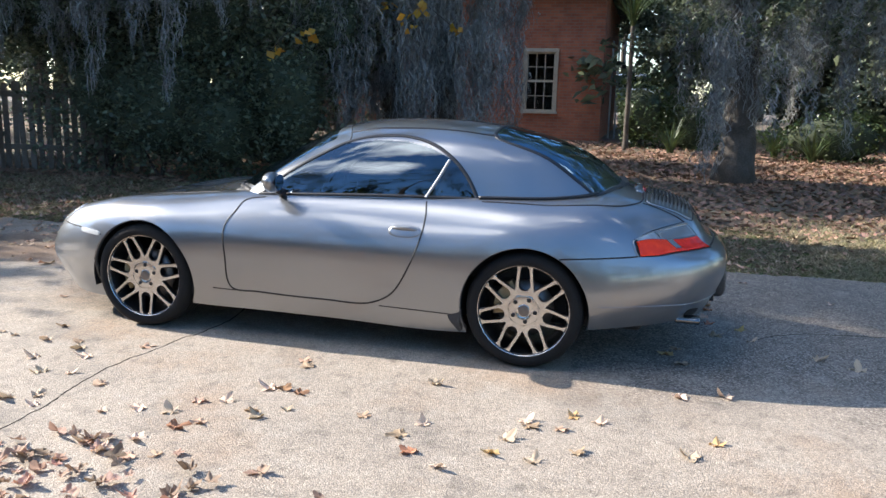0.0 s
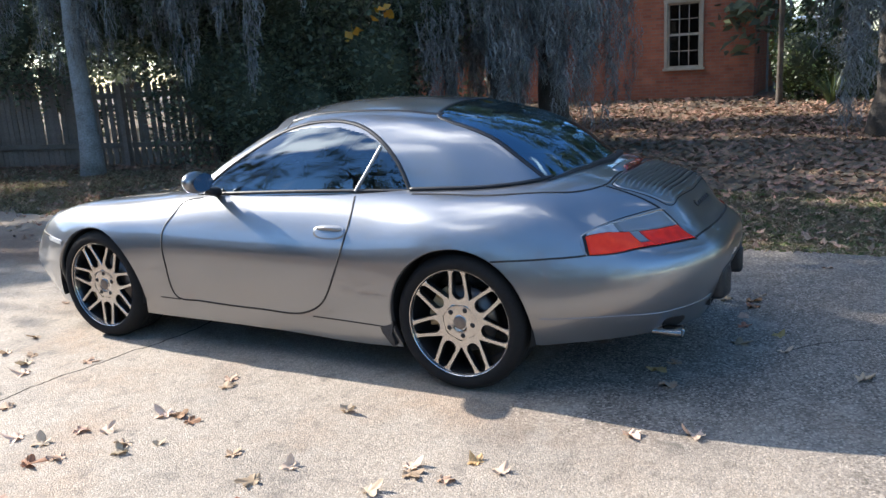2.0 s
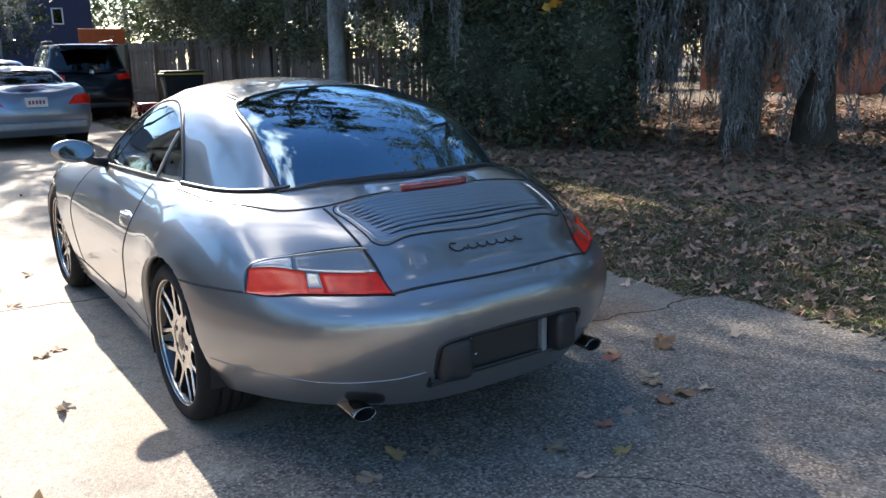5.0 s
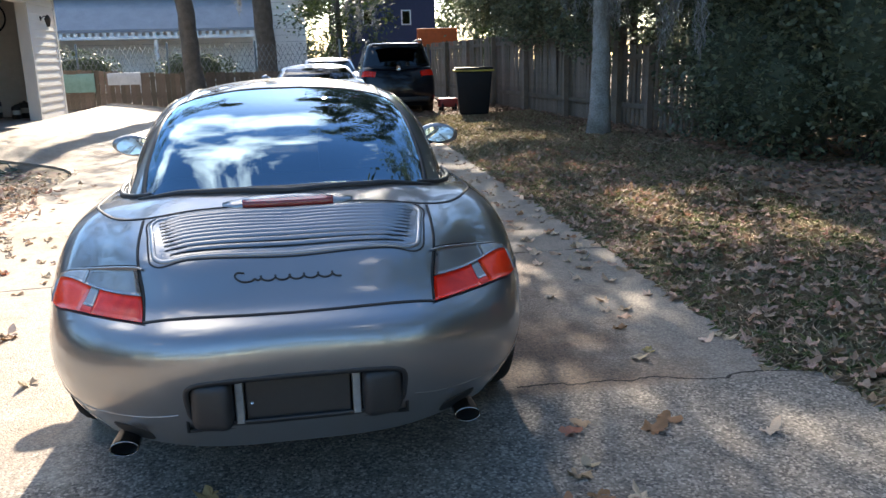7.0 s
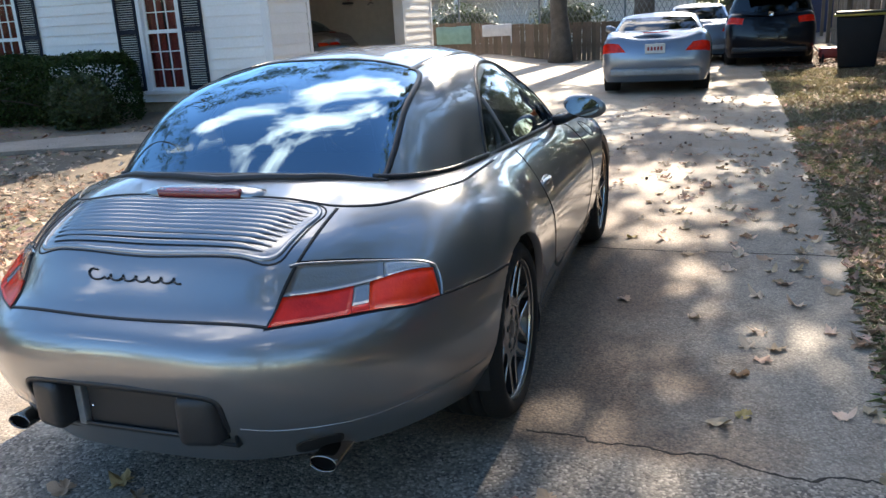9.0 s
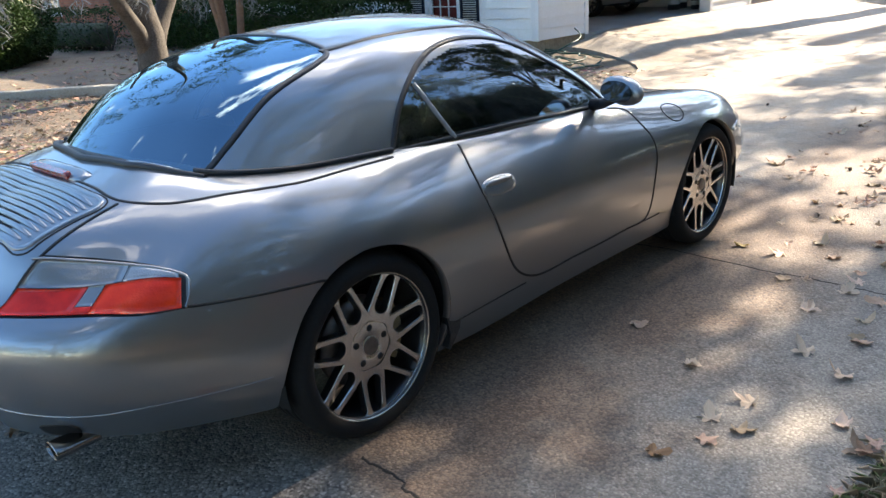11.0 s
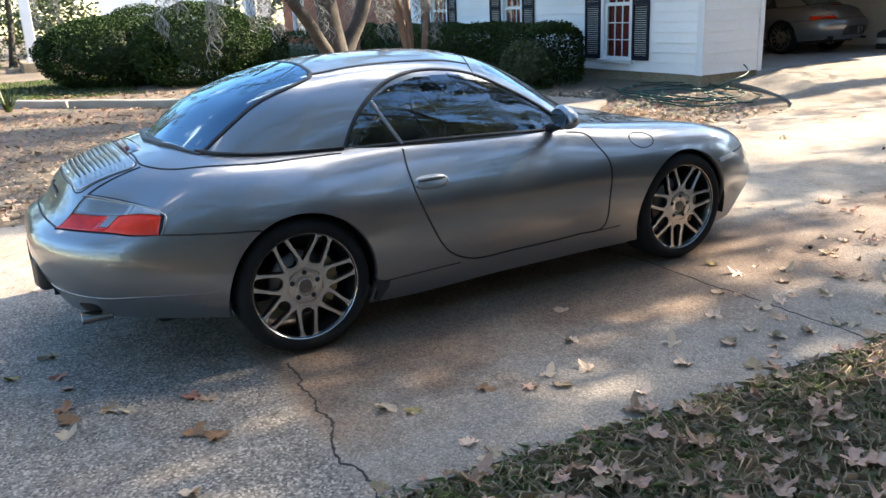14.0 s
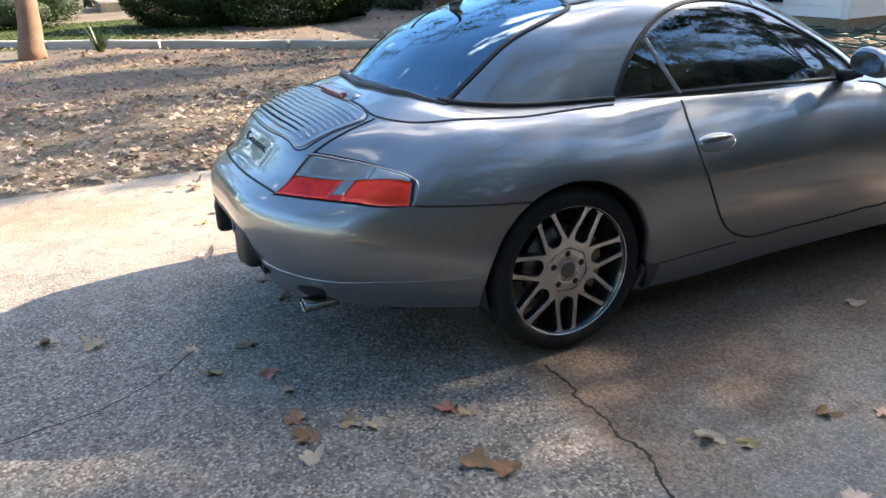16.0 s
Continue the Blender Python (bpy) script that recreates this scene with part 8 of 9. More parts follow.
for y in (1.5, 5.5, 9.5, 13.5):
    o = box("porch_post", (31.3, y, 0), (31.45, y + .15, 2.35), M_WHITE)
    tagged(o, "white post of the far porch", "post", "far porch posts")
bm = bmesh.new()
vs = [bm.verts.new(c) for c in [(32.5, -1.2, 4.2), (32.5, 23, 4.2), (37, 23, 7), (37, -1.2, 7), (41, 23, 4.2), (41, -1.2, 4.2)]]
for f in ((0, 1, 2, 3), (3, 2, 4, 5), (0, 3, 5), (1, 4, 2), (0, 5, 4, 1)):
    bm.faces.new([vs[i] for i in f])
tagged(part("roof_far_house", bm, M_ROOF), "dark roof of the house behind", "roof", kind="structure")

# wire fence with vines above the boards
M_WIRE = material("grey_wire", (0.20, 0.21, 0.20), 0.5, 0.7)
wf = empty("wire_fence")
it = []
for k in range(120):
    y = -1.4 + k * .14
    it.append((np.array([(20.6, y, 0.0), (20.6, y + 1.0, 1.85)]), [.006, .006], 4))
    it.append((np.array([(20.6, y + 1.0, 0.0), (20.6, y, 1.85)]), [.006, .006], 4))
ob = joined_tubes("wire_mesh", it, M_WIRE, wf)
ob["kind"] = "stuff"
for y in np.arange(-1.4, 16, 2.5):
    lathe("fence_post", [(.03, 0), (.03, 1.95), (0, 1.97)], M_WIRE, wf, "", 10, "z", (20.6, y, 0))
tagged(wf, "wire mesh fence above the boards", "fence")
for k, (y, n) in enumerate([(9.5, 3000), (6.2, 2600), (3.0, 2200), (12.5, 2500)]):
    bush("vine_bush", [((21.4, y, 1.15), (.45, 1.5, .75))], .09, M_LEAF_MID, n, "leafy vines behind the wire fence", "bush", 110 + k)
M_TOWEL = [material("sea_green_towel", (0.20, 0.33, 0.28), 0.95, bump=0.4), material("pale_towel", (0.58, 0.57, 0.56), 0.95, bump=0.4)]
for y, wd, h, m, lab in ((6.1, 1.1, .50, M_TOWEL[0], "sea-green towel hung over the fence"), (4.75, .9, .32, M_TOWEL[1], "pale towel hung over the fence")):
    ys = np.linspace(y - wd / 2, y + wd / 2, 14)
    zt = 1.12
    rows = [(.08, zt - h * .5), (.07, zt - .02), (.0, zt + .02), (-.06, zt + .0), (-.045, zt - h * .5), (-.05, zt - h)]
    vs = [(20.0 + x - (.012 * math.sin(yy * 9)), yy, z) for x, z in rows for yy in ys]
    fs = [(i * 14 + k, i * 14 + k + 1, i * 14 + k + 15, i * 14 + k + 14) for i in range(5) for k in range(13)]
    tagged(pydata("towel", vs, fs, m, smooth=True), lab, "towel")
tree("yard_tree", (19.4, 2.75), [([(19.4, 2.75, 0), (19.4, 2.8, 2), (19.3, 2.9, 4), (19.2, 3.0, 7)], .26, .2)], [], clumps_in(17.5, 21, 1, 5, 6.5, 8.5, 12, .8, pr), None, .14, M_LEAF_MID, M_BARK, "straight grey tree trunk by the back fence", 120, 1200)
tree("yard_tree", (24.5, .9), [([(24.5, .9, 0), (24.5, .9, 2), (24.5, 1.0, 4), (24.4, 1.0, 8)], .34, .28)], [], clumps_in(22.5, 26.5, -1, 3, 7, 9, 12, .9, pr), moss_at(23, 26, 0, 2, 4, 5, 6, .6, 1.4, pr), .14, M_LEAF_MID, M_BARK, "thick brown tree trunk beyond the fence", 121, 1500)
for k, (x, y, h) in enumerate([(28, -1.8, 6), (30, -8.5, 7), (26, -9.5, 6), (36, -10, 8), (38, -2, 8), (23, -8, 6)]):
    tree("yard_tree", (x, y), [([(x, y, 0), (x + .1, y, h * .4), (x, y + .2, h)], .18, .09)], [], clumps_in(x - 2.6, x + 2.6, y - 2.2, y + 2.2, 1.6, h, 34, .9, pr), moss_at(x - 2, x + 2, y - 1.5, y + 1.5, 2.6, h - 1, 14, .6, 1.6, pr), .15, M_LEAF_MID, M_BARK, "sunlit mixed tree beyond the yard", 130 + k, 4200)

# woods that close the view all round
def woods(spots, label, seed):
    r = np.random.default_rng(seed)
    P, items = [], []
    for x, y, h in spots:
        items.append((np.array([(x, y, -.2), (x + r.normal(0, .3), y, h * .5), (x, y, h * .95)]), [.22, .16, .06], 7))
        for _ in range(int(26 * max(1, h / 10))):
            c = (x + r.normal(0, 2.0), y + r.normal(0, 2.0), r.uniform(h * .12, h))
            P.append(blob_points(130, c, (1.1, 1.1, .9), r, .2, 4))
    e = empty("far_woods")
    joined_tubes("trunks", items, M_BARK, e)
    quads("crowns", leaf_quads(np.concatenate(P), .34, r), M_LEAF_DARK, e)
    return tagged(e, label, "woods", kind="stuff")


r5 = np.random.default_rng(5)
ring_spots = []
for a in np.arange(0, 360, 5.0):
    d = 44 + r5.normal(0, 4)
    x, y = 4 + d * math.cos(radians(a)), d * math.sin(radians(a))
    ring_spots.append((x, y, r5.uniform(8, 12) if not (-25 < ((a + 180) % 360 - 180) < 12) else r5.uniform(6.5, 8.5)))
woods(ring_spots, "belt of dark trees round the gardens", 6)
# the tall rows rise out of view to keep sky out of reflections
woods([(x, -20.5 - 2 * (i % 2), 14) for i, x in enumerate(np.arange(9, 26, 2.6))] + [(x, -26, 16) for x in np.arange(-24, 10, 2.4)] + [(x, -20 - (i % 2), 6.5) for i, x in enumerate(np.arange(-16, -4.2, 1.7))], "dark trees behind the neighbour's house", 8)


# ---- things in the garage ----
M_BIKE = material("red_bicycle_paint", (0.32, 0.03, 0.025), 0.35, coat=0.5)
def bicycle(loc, rz, ry):
    """Hung bicycle: two spoked wheels, diamond frame, fork, bars and saddle."""
    e = empty("bicycle")
    for x in (-.53, .53):
        wh = lathe("bicycle_wheel", [(.315, -.018), (.335, -.012), (.345, 0), (.335, .012), (.315, .018), (.308, 0)], M_TYRE, e, "thin black tyre", 40, at=(x, 0, 0), closed=True)
        joined_tubes("spokes", [(np.array([(x, 0, 0), (x + .31 * math.cos(a), .0, .31 * math.sin(a))]), [.002, .002], 4) for a in np.linspace(0, 6.28, 19)[:-1]], M_CHROME, wh)
    for p, q, k in (((-.53, 0, 0), (-.12, 0, -.06), .010), ((-.53, 0, 0), (-.22, 0, .42), .009), ((-.12, 0, -.06), (-.24, 0, .50), .015), ((-.12, 0, -.06), (.36, 0, .42), .017), ((-.22, 0, .42), (.36, 0, .48), .015), ((.36, 0, .52), (.53, 0, 0), .013)):
        tube("frame_tube", [p, q], k, M_BIKE, e)
    tube("handlebar", [(.40, -.28, .62), (.36, -.1, .58), (.35, 0, .56), (.36, .1, .58), (.40, .28, .62)], .012, M_PLASTIC, e)
    bm = bmesh.new()
    add_box(bm, (-.38, -.07, .52), (-.12, .07, .57), .022, segments=3)
    part("saddle", bm, M_PLASTIC, e, "", True)
    e.matrix_world = pose(*loc, 0, ry, rz)
    return tagged(e, "red bicycle hung on the garage wall", "bicycle")


bicycle((14.86, 6.90, 2.42), 90, 180)
M_CRATE = material("dark_storage_plastic", (0.02, 0.022, 0.026), 0.5)
M_PAPER = material("pale_label_paper", (0.6, 0.6, 0.57), 0.8)
M_RUST = material("dull_red_metal", (0.30, 0.05, 0.04), 0.5)
def canister(x, y, h, rad, mat, label):
    e = empty("canister", (x, y, .30))
    lathe("canister_body", [(0, 0), (rad, 0), (rad, h * .8), (rad * .8, h * .9), (rad * .45, h * .93), (0, h * .93)], mat, e, "", 20, "z")
    lathe("cap", [(rad * .35, h * .92), (rad * .35, h), (0, h)], M_PLASTIC, e, "", 14, "z")
    lathe("paper_label", [(rad + .002, h * .3), (rad + .002, h * .6)], M_PAPER, e, "pale label", 20, "z")
    return tagged(e, label, "canister", "canisters on the garage floor")


for x, y, h, rad, mat in ((14.1, 5.85, .30, .09, M_CRATE), (14.35, 5.75, .36, .10, M_CRATE), (14.6, 5.9, .32, .11, M_CRATE), (14.5, 6.4, .42, .14, M_CRATE), (14.75, 5.65, .26, .08, M_RUST), (14.0, 6.3, .38, .13, M_CRATE)):
    canister(x, y, h, rad, mat, "dark canister with a pale label on the garage floor" if mat is M_CRATE else "dull red canister on the garage floor")
# hook rail above the bicycle
hook = box("wall_rail", (14.90, 6.1, 2.72), (14.975, 7.7, 2.80), M_GREY_TRIM, None, "", .006)
tagged(hook, "grey rail that holds the hung bicycle", "rail")


# ---- fallen leaves, grass ----
M_DEAD = [material("brown_dead_leaf", (0.48, 0.335, 0.225), 0.75, second=(0.34, 0.22, 0.14), scale=20, fine=90, trans=0.14, object_random=0.35),
          material("tan_dead_leaf", (0.66, 0.50, 0.36), 0.75, second=(0.50, 0.36, 0.25), scale=20, fine=90, trans=0.14, object_random=0.3),
          material("rust_dead_leaf", (0.42, 0.20, 0.105), 0.75, second=(0.29, 0.13, 0.07), scale=20, fine=90, trans=0.14, object_random=0.3),
          material("gold_dead_leaf", (0.55, 0.38, 0.16), 0.7, second=(0.40, 0.26, 0.10), scale=20, fine=90, trans=0.14, object_random=0.3)]
M_LITTER = material("leaf_litter", (0.33, 0.205, 0.13), 0.8, second=(0.20, 0.12, 0.075), scale=3, fine=30, island=0.5)
M_LITTER_PALE = material("pale_leaf_litter", (0.46, 0.36, 0.255), 0.8, second=(0.30, 0.215, 0.145), scale=3, fine=30, island=0.45)
M_CONE = material("cone_brown", (0.10, 0.065, 0.045), 0.9, bump=0.8)


def lobed_leaf(seed, curl):
    """A dry lobed leaf with five points, a stalk and curled edges."""
    r = np.random.default_rng(seed)
    tips = [(-2.15, .62), (-1.1, .9), (0, 1.12), (1.1, .9), (2.15, .62)]
    pts = []
    for k, (a, L) in enumerate(tips):
        L *= r.uniform(.85, 1.12)
        a += r.normal(0, .08)
        pts += [(a - .40, L * .74), (a - .17, L * .86), (a, L * .99), (a + .17, L * .88), (a + .40, L * .72)]
        if k < 4:
            pts.append(((a + tips[k + 1][0]) / 2, .56 * r.uniform(.8, 1.15)))
    pts.append((math.pi * .97, .2))
    V = [(0, 0, .012)]
    for ring in (.5, 1.0):
        for a, L in pts:
            x, y = math.sin(a) * L * ring, math.cos(a) * L * ring
            rr = L * ring
            z = .006 + curl * rr ** 2 * (.35 + .35 * math.sin(a * 2 + seed)) + .14 * math.sin(a * 4.3 + seed * 2.1) * ring + r.normal(0, .05)
            V.append((x, y, max(z, .006)))
    n = len(pts)
    F = [(0, 1 + i, 1 + (i + 1) % n) for i in range(n)] + [(1 + i, 1 + n + i, 1 + n + (i + 1) % n, 1 + (i + 1) % n) for i in range(n)]
    k = len(V)
    V += [(-.015, -.12, .02), (.015, -.12, .02), (.012, -.8, .05), (-.012, -.8, .05)]
    F.append((k, k + 1, k + 2, k + 3))
    me = bpy.data.meshes.new("fallen_leaf")
    me.from_pydata(V, [], F)
    me.update()
    return me


LEAVES = []
for k in range(12):
    me = lobed_leaf(k, (.35, .7, 1.1)[k % 3])
    me.materials.append(M_DEAD[(0, 1, 1, 0, 2, 1, 0, 3, 1, 0, 2, 1)[k]])
    me.polygons.foreach_set("use_smooth", np.ones(len(me.polygons), bool))
    LEAVES.append(me)
LEAF_WORDS = {0: "curled brown fallen leaf on the concrete", 1: "pale tan fallen leaf on the concrete", 2: "rust-red fallen leaf on the concrete", 3: "golden-yellow fallen leaf on the concrete"}


def drop_leaf(x, y, size, kind, r, z=None):
    o = new("fallen_leaf", LEAVES[kind])
    o.matrix_world = pose(x, y, (0.0 if z is None else z) + .002, r.normal(0, 5), r.normal(0, 5), r.uniform(0, 360)) @ Matrix.Scale(size, 4)
    tagged(o, LEAF_WORDS[(0, 1, 1, 0, 2, 1, 0, 3, 1, 0, 2, 1)[kind]], "leaf", "fallen leaves on the driveway")
    return o


lr = np.random.default_rng(17)
# leaves that lie by themselves, where they lie: verge side, behind the car, garden side
SPOTS = [(-1.12, -1.53, 1), (-1.00, -1.95, 5), (-1.38, -2.04, 0), (-1.83, -1.29, 4), (-1.76, -1.00, 10), (-2.25, -.82, 4), (-2.22, -.92, 10), (-2.08, -.90, 0), (-2.24, -.44, 10), (-.56, -1.70, 0), (-.25, -1.72, 8),
         (-.72, -1.61, 4), (-.43, -1.66, 1), (-.20, -2.01, 11), (1.05, -1.66, 1), (.64, -1.81, 5), (1.34, -1.70, 8), (1.27, -2.08, 1), (.13, -1.89, 5), (.09, -1.09, 0), (-.12, -1.42, 11), (.49, -1.83, 6), (.33, -2.09, 0), (1.49, -1.34, 5),
         (1.25, -1.02, 7), (.23, -1.73, 1), (1.92, -1.26, 5), (2.51, -1.08, 1), (-.99, -2.06, 1)]
SPOTS_BEHIND = [(-1.04, -1.62, 7), (-1.75, -1.37, 4), (-.94, -2.04, 5), (-1.72, -1.06, 9), (-2.02, -.96, 11), (-1.95, .31, 7), (.68, -1.92, 1), (1.09, -2.02, 5), (1.30, -1.71, 1), (2.84, -1.89, 8), (1.77, -1.77, 5), (2.14, -2.03, 11),
                (-2.81, .13, 8), (-2.42, -.34, 7), (-2.46, -.11, 1), (-2.26, -1.06, 5), (-2.22, -.60, 0), (-2.25, -.16, 9), (-2.01, .21, 0), (-2.00, 1.02, 11), (-3.00, .28, 1), (-2.04, .47, 0)]
SPOTS_GARDEN = [(-.79, 1.22, 5), (-1.31, 1.57, 1), (-.09, 1.52, 4), (-.08, 1.82, 8), (-1.53, 1.44, 7), (-2.15, 1.56, 7), (-2.03, 1.71, 5), (-1.47, 1.60, 0), (-1.26, 1.78, 8), (-1.22, 1.92, 7), (-.90, 2.01, 4), (-1.41, 1.96, 5),
                (-1.65, 1.48, 11), (-1.57, 1.83, 6), (-1.33, 1.60, 9), (-.04, 1.54, 1), (-.19, 1.56, 10), (.09, 1.77, 8), (-.14, 1.88, 5), (.22, 1.80, 0), (.25, 1.96, 1), (.15, 2.10, 4), (.24, 2.25, 11), (.41, 2.33, 8), (.31, 2.39, 5),
                (.07, 2.01, 3), (.42, 1.95, 1), (.06, 2.36, 6), (.94, 1.18, 9), (.78, 1.76, 0), (1.17, 1.69, 1)]
for x, y, k in SPOTS + SPOTS_BEHIND + SPOTS_GARDEN:
    drop_leaf(x, y, lr.uniform(.045, .068), k, lr)
done = 0
while done < 215:
    z = lr.random()
    if z < .42:
        x, y = lr.uniform(-1.5, 2.6), lr.normal(2.2, .55)
    elif z < .62:
        x, y = lr.uniform(1.5, 7), lr.normal(-1.9, .35)
    elif z < .87:
        x, y = lr.uniform(.3, 4.5), lr.uniform(-2.2, -.95)
    else:
        x, y = lr.uniform(-4.5, 7), lr.uniform(-2.2, 2.8)
    if not (-2.2 < y < 2.8) or (-2.2 < x < 2.0 and abs(y) < .9):
        continue
    if -3.4 < x < .9 and (lr.random() < .8 if y > 0 else lr.random() < .6):
        continue
    drop_leaf(x, y, lr.uniform(.030, .066), int(lr.choice([0, 1, 2, 3, 5, 6, 8, 9, 11, 4, 7], p=[.13, .13, .13, .1, .12, .1, .1, .08, .07, .025, .015])), lr)
    done += 1


def star_leaves(P, size, r, flat):
    """Dry leaves with five points and curled tips, lying nearly flat."""
    n = len(P)
    nrm = random_dirs(n, r)
    nrm[:, 2] = np.abs(nrm[:, 2]) + flat
    nrm /= np.linalg.norm(nrm, axis=1)[:, None]
    d = np.cross(nrm, random_dirs(n, r))
    d /= np.linalg.norm(d, axis=1)[:, None] + 1e-9
    s = np.cross(nrm, d)
    L = size * .56 * (0.55 + 0.85 * r.random(n))
    ang = np.array([-3.1, -2.75, -2.1, -1.6, -1.1, -.55, 0, .55, 1.1, 1.6, 2.1, 2.75, 3.1])
    rad = np.array([.25, .36, .72, .36, .95, .42, 1.15, .42, .95, .36, .72, .36, .25])
    out = []
    for a, k in zip(ang, rad):
        k2 = k * (1 + .22 * r.normal(size=n))
        lift = (.30 * r.random(n) ** 2) * k * k
        out.append(P + (d * (np.cos(a) * k2 * L)[:, None]) + (s * (np.sin(a) * k2 * L * .85)[:, None]) + nrm * (lift * L)[:, None])
    return np.stack(out, 1).reshape(-1, 3)


def heap(name, n, area, size, mats, label, seed, keep, top):
    """Whole lobed leaves lying close together."""
    r = np.random.default_rng(seed)
    x, y = r.uniform(area[0], area[1], n), r.uniform(area[2], area[3], n)
    k = keep(x, y, r)
    x, y = x[k], y[k]
    n = len(x)
    z = top(x, y) + .004 + .018 * r.random(n)
    shapes = []
    for me in LEAVES:
        co = np.empty(len(me.vertices) * 3)
        me.vertices.foreach_get("co", co)
        shapes.append((co.reshape(-1, 3), [tuple(p.vertices) for p in me.polygons]))
    V, F, MI, base = [], [], [], 0
    for i in range(n):
        co, fs = shapes[int(r.integers(0, 12))]
        a, t, u = r.uniform(0, 6.28), r.normal(0, .22), r.normal(0, .22)
        sc = size * r.uniform(.55, 1.25)
        ca, sa = math.cos(a), math.sin(a)
        p = co * sc
        q = np.stack([p[:, 0] * ca - p[:, 1] * sa, p[:, 0] * sa + p[:, 1] * ca, p[:, 2] * r.uniform(.5, 1.5)], 1)
        q[:, 2] += np.abs(q[:, 0] * t + q[:, 1] * u)
        V.append(q + np.array((x[i], y[i], z[i])))
        F += [tuple(j + base for j in f) for f in fs]
        MI += [int(r.choice(len(mats), p=(.30, .48, .22)))] * len(fs)
        base += len(co)
    ob = pydata(name, np.concatenate(V), F, mats, smooth=True)
    ob.data.polygons.foreach_set("material_index", np.array(MI, np.int32))
    return tagged(ob, label, "leaf litter", kind="stuff")


def litter(name, n, area, size, mat, label, seed, lift=.012, keep=None, flat=1.4):
    r = np.random.default_rng(seed)
    x = r.uniform(area[0], area[1], n)
    y = r.uniform(area[2], area[3], n)
    if keep is not None:
        k = keep(x, y, r)
        x, y = x[k], y[k]
    P = np.stack([x, y, ground_z(x, y) + lift + .02 * r.random(len(x))], 1)
    ob = quads(name, star_leaves(P, size, r, flat), mat, per=13)
    return tagged(ob, label, "leaf litter", kind="stuff")


patchy = lambda x, y, r, a=.5, f=.9: r.random(len(x)) < np.clip(a + .5 * np.sin(x * f + 1.3 * np.sin(y * f)) * np.cos(y * f * .8 + .5), 0, 1)
litter("leaf_litter", 42000, (-9, 9, -13.5, -3.0), .10, M_LITTER, "brown leaf litter under the oaks", 201, keep=lambda x, y, r: r.random(len(x)) < np.clip((-y - 3.3) / 1.5, .06, 1) * (1 - .55 * smooth_step(4, 9, x)))
litter("leaf_litter", 14000, (-14, 6, -16.2, -9), .12, M_LITTER, "brown leaf litter near the brick house", 202)
litter("leaf_litter", 26000, (5, 20, -6, -2.5), .08, M_LITTER, "scattered leaves along the fence", 203, keep=lambda x, y, r: r.random(len(x)) < np.clip(.25 + (-y - 2.8) / 2.2, .15, 1))
HEAP = [material("brown_heap_leaf", (0.34, 0.225, 0.16), 0.75, second=(0.22, 0.14, 0.095), scale=12, fine=60, trans=0.25, island=0.35),
        material("tan_heap_leaf", (0.47, 0.32, 0.235), 0.75, second=(0.33, 0.215, 0.15), scale=12, fine=60, trans=0.25, island=0.3),
        material("rust_heap_leaf", (0.44, 0.25, 0.17), 0.75, second=(0.31, 0.17, 0.11), scale=12, fine=60, trans=0.25, island=0.3)]
on_ground = lambda x, y: np.where((y > verge(x)) & (y < 2.85), 0.0, ground_z(x, y) + .02)
heap("leaf_litter", 2600, (-3.2, 6.5, -3.9, -2.04), .046, HEAP, "tan and brown leaves in the grass beside the drive", 204, lambda x, y, r: (y < verge(x) + .05) & (r.random(len(x)) < (.75 - .35 * smooth_step(-2.6, -2.2, y)) * (.25 + .75 * smooth_step(-2.2, -1.2, x))), on_ground)
heap("leaf_litter", 1150, (-2.5, 5.5, 2.3, 4.4), .052, HEAP, "heap of pale and brown leaves along the garden bed", 208,
     lambda x, y, r: r.random(len(x)) < np.clip((y - 2.2) / .6, 0, 1) * np.clip(.45 + .12 * x, .2, 1), on_ground)
litter("leaf_litter", 9000, (-8, 7.2, 2.85, 6.0), .08, M_LITTER_PALE, "pale and brown leaves on the garden bed", 205, keep=lambda x, y, r: patchy(x, y, r, .62) & ~((x > 6.1) & (y > 4.9)))
litter("leaf_litter", 30000, (-7, 2.6, 3.0, 10.5), .034, M_LITTER, "crumbled brown litter on the garden soil", 211, keep=lambda x, y, r: y < 9.8 - x * 1.05)
litter("leaf_litter", 8000, (-8, 6.5, 5.5, 14), .085, M_LITTER, "leaf litter on the garden bed", 206, keep=lambda x, y, r: patchy(x, y, r, .5))

heap("leaf_litter", 330, (-.4, 1.8, 2.15, 3.2), .045, HEAP, "drift of pale leaves at the edge of the drive", 209,
     lambda x, y, r: r.random(len(x)) < np.clip((y - 2.2) / .45, 0, 1) * np.clip(.55 + .5 * x, .15, 1), on_ground)

heap("leaf_litter", 360, (1.6, 9.5, -2.25, -.2), .034, HEAP, "small leaves strewn along the drive", 210,
     lambda x, y, r: (r.random(len(x)) < np.clip(.35 - .4 * y / 1.2, .2, 1)) & ~((x < 2.25) & (y > -.95)), lambda x, y: 0 * x)


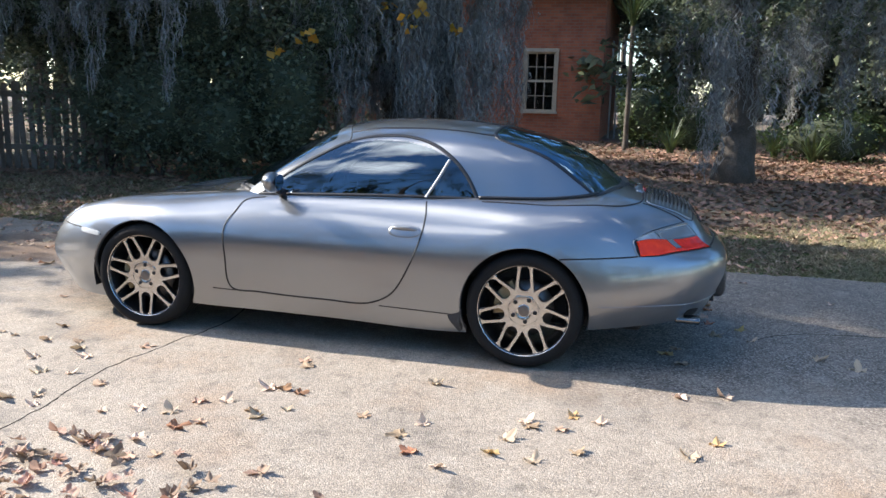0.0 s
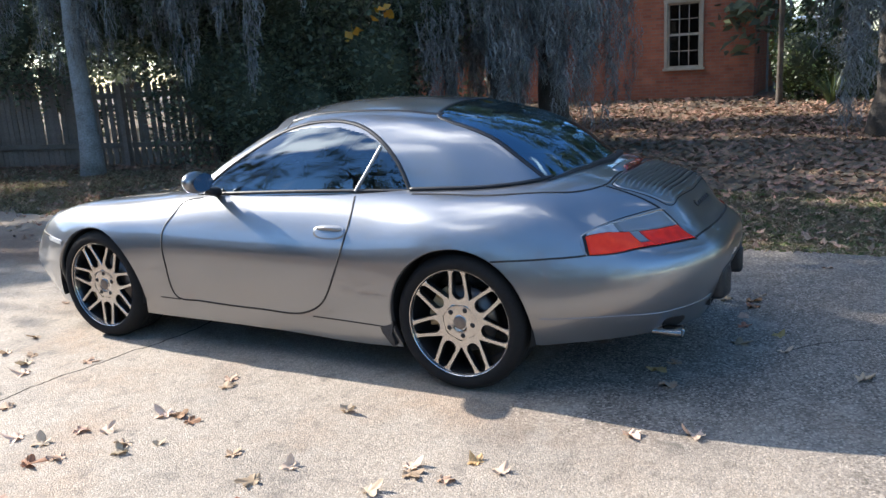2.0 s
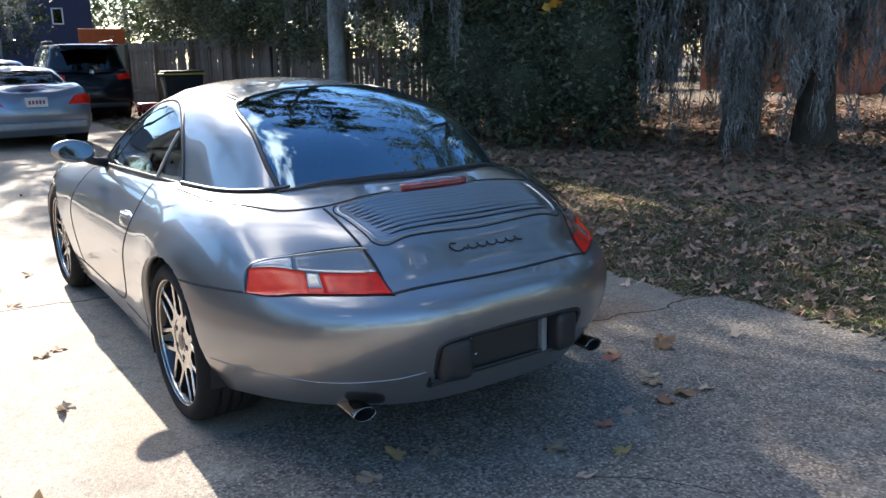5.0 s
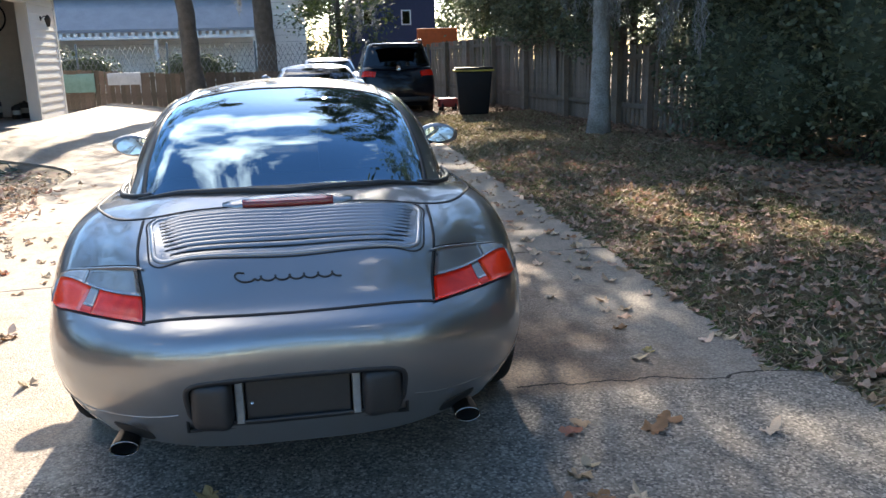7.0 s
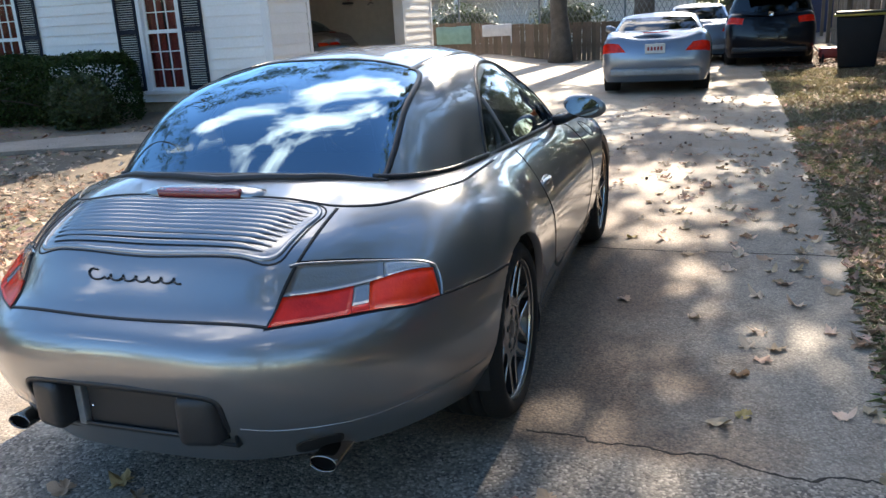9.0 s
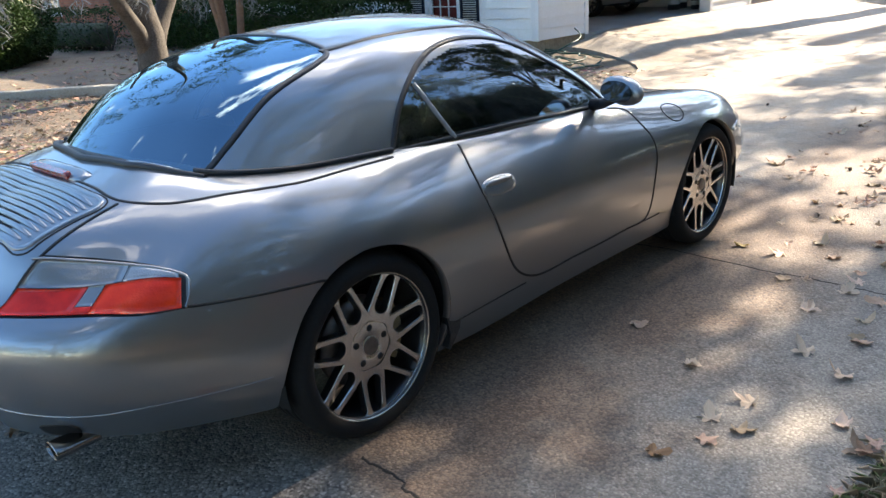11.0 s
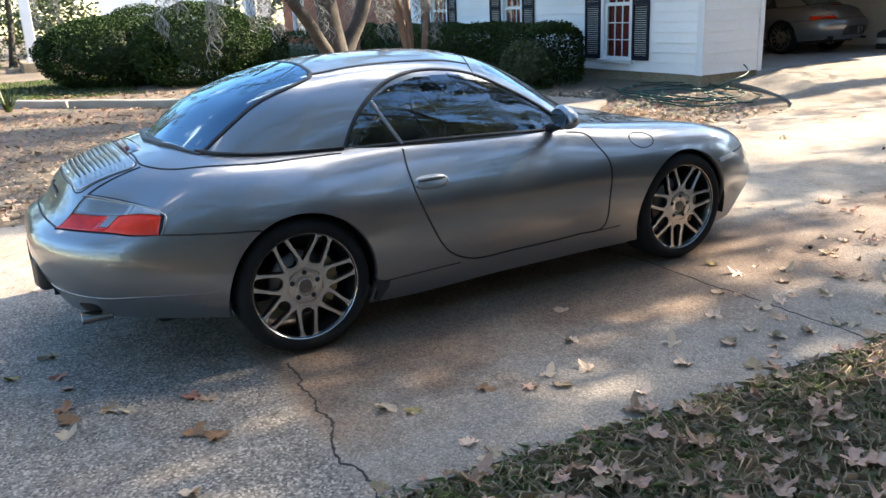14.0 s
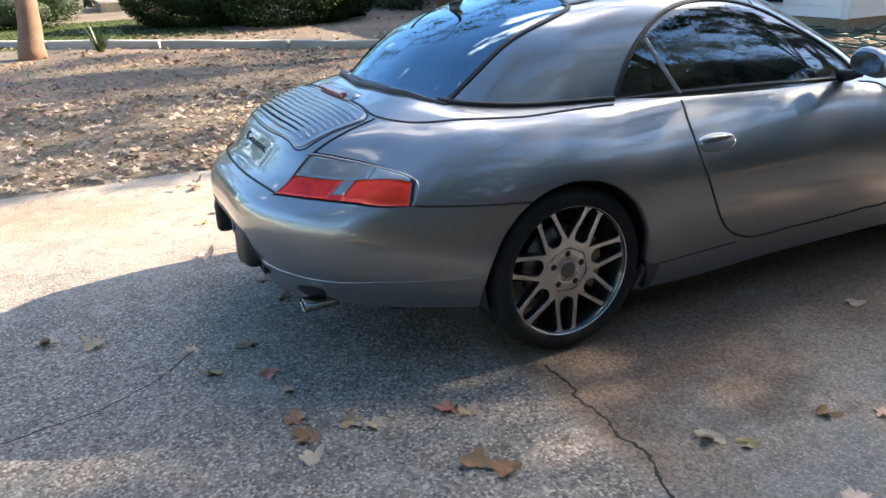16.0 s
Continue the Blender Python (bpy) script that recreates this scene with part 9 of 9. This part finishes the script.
def grass(n, area, h, seed, keep=None, mat=None, lean=.75, label="short winter grass with brown blades"):
    r = np.random.default_rng(seed)
    x, y = r.uniform(area[0], area[1], n), r.uniform(area[2], area[3], n)
    if keep is not None:
        k = keep(x, y, r)
        x, y = x[k], y[k]
    n = len(x)
    b = np.stack([x, y, ground_z(x, y) - .005], 1)
    a = r.random(n) * 6.28
    d = np.stack([np.cos(a), np.sin(a), 0 * a], 1)
    s = np.stack([-d[:, 1], d[:, 0], 0 * a], 1) * .004
    L = (h * (.4 + .9 * r.random(n)))[:, None]
    tip = b + d * L * lean + np.array((0, 0, 1)) * L * (1.5 - lean) * (1 if lean < .8 else .55)
    mid = b + d * L * .2 + np.array((0, 0, 1)) * L * .5
    q = np.stack([b - s, b + s, mid + s * .8, tip, mid - s * .8], 1)
    ob = quads("grass", q, mat or M_GRASS, per=5)
    return tagged(ob, label, "grass", kind="stuff")


M_STRAW = material("straw_blade", (0.60, 0.51, 0.37), 0.8, second=(0.38, 0.31, 0.21), scale=1, fine=8, island=0.5, trans=0.2)
thinning = lambda x, y, r: r.random(len(x)) < np.clip((x + 3.6) / 1.6, 0, 1) * np.clip((5.6 - x) / 1.8, 0, 1) * np.clip((y + 4.7) / 1.2, 0, 1)
grass(30000, (-3.6, 5.6, -4.7, -2.04), .085, 305, lambda x, y, r: (y < verge(x) - .01) & thinning(x, y, r), M_STRAW, 1.15, "long dry straw blades lying among the grass")
M_TUFT = material("green_tuft_blade", (0.27, 0.33, 0.15), 0.7, second=(0.18, 0.24, 0.09), scale=1, fine=8, island=0.45, trans=0.25)
grass(38000, (-3.6, 5.6, -4.7, -2.04), .075, 306, lambda x, y, r: (y < verge(x)) & patchy(x, y, r, .42, 4.1) & thinning(x, y, r), M_TUFT, .9, "tufts of greener grass along the drive")
grass(10000, (-3.0, 6.5, -2.45, -2.03), .07, 307, lambda x, y, r: (y > verge(x) - .09) & (y < verge(x) + .014 * (1 + np.sin(x * 17) * np.sin(x * 41))), M_TUFT, .9, "ragged fringe of grass along the edge of the drive")
grass(9000, (-3.0, 6.5, -2.45, -2.03), .075, 308, lambda x, y, r: (y > verge(x) - .10) & (y < verge(x) + .02), M_STRAW, 1.0, "dry straw blades along the edge of the drive")
grass(120000, (-4.5, 4.0, -4.6, -2.02), .045, 301, lambda x, y, r: (y < verge(x) + .03 * np.sin(x * 9) * np.sin(x * 23)) & (r.random(len(x)) < np.clip(1.25 - (-y - 2.2) / 2.6, .15, 1)))
grass(60000, (4.0, 14.0, -5.4, -2.35), .07, 302, lambda x, y, r: patchy(x, y, r, .5, .7))
grass(14000, (-13, -3, -5.5, -2.3), .06, 303)
lawn = grass(26000, (-8, .4, 12.9, 19.5), .06, 304)
lawn.data.materials[0] = material("green_lawn_blade", (0.10, 0.17, 0.04), 0.7, second=(0.07, 0.12, 0.03), scale=1, fine=8, island=0.35, trans=0.2)
lawn["label"] = "patch of short green lawn by the porch"

# small round seed pods and twigs on the drive
pod = bmesh.new()
bmesh.ops.create_icosphere(pod, subdivisions=2, radius=.014)
for v in pod.verts:
    v.co *= 1 + .18 * noise.noise(v.co * 160)
pod_me = bpy.data.meshes.new("seed_pod")
pod.to_mesh(pod_me)
pod.free()
pod_me.materials.append(M_CONE)
for k in range(14):
    x, y = lr.uniform(1.6, 9), lr.normal(-1.3, .6)
    if y < -2.15 or (x < 2.2 and y > -.95):
        continue
    o = new("seed_pod", pod_me)
    o.location = (x, y, .012)
    tagged(o, "small round brown seed pod on the driveway", "seed pod", "seed pods on the driveway")
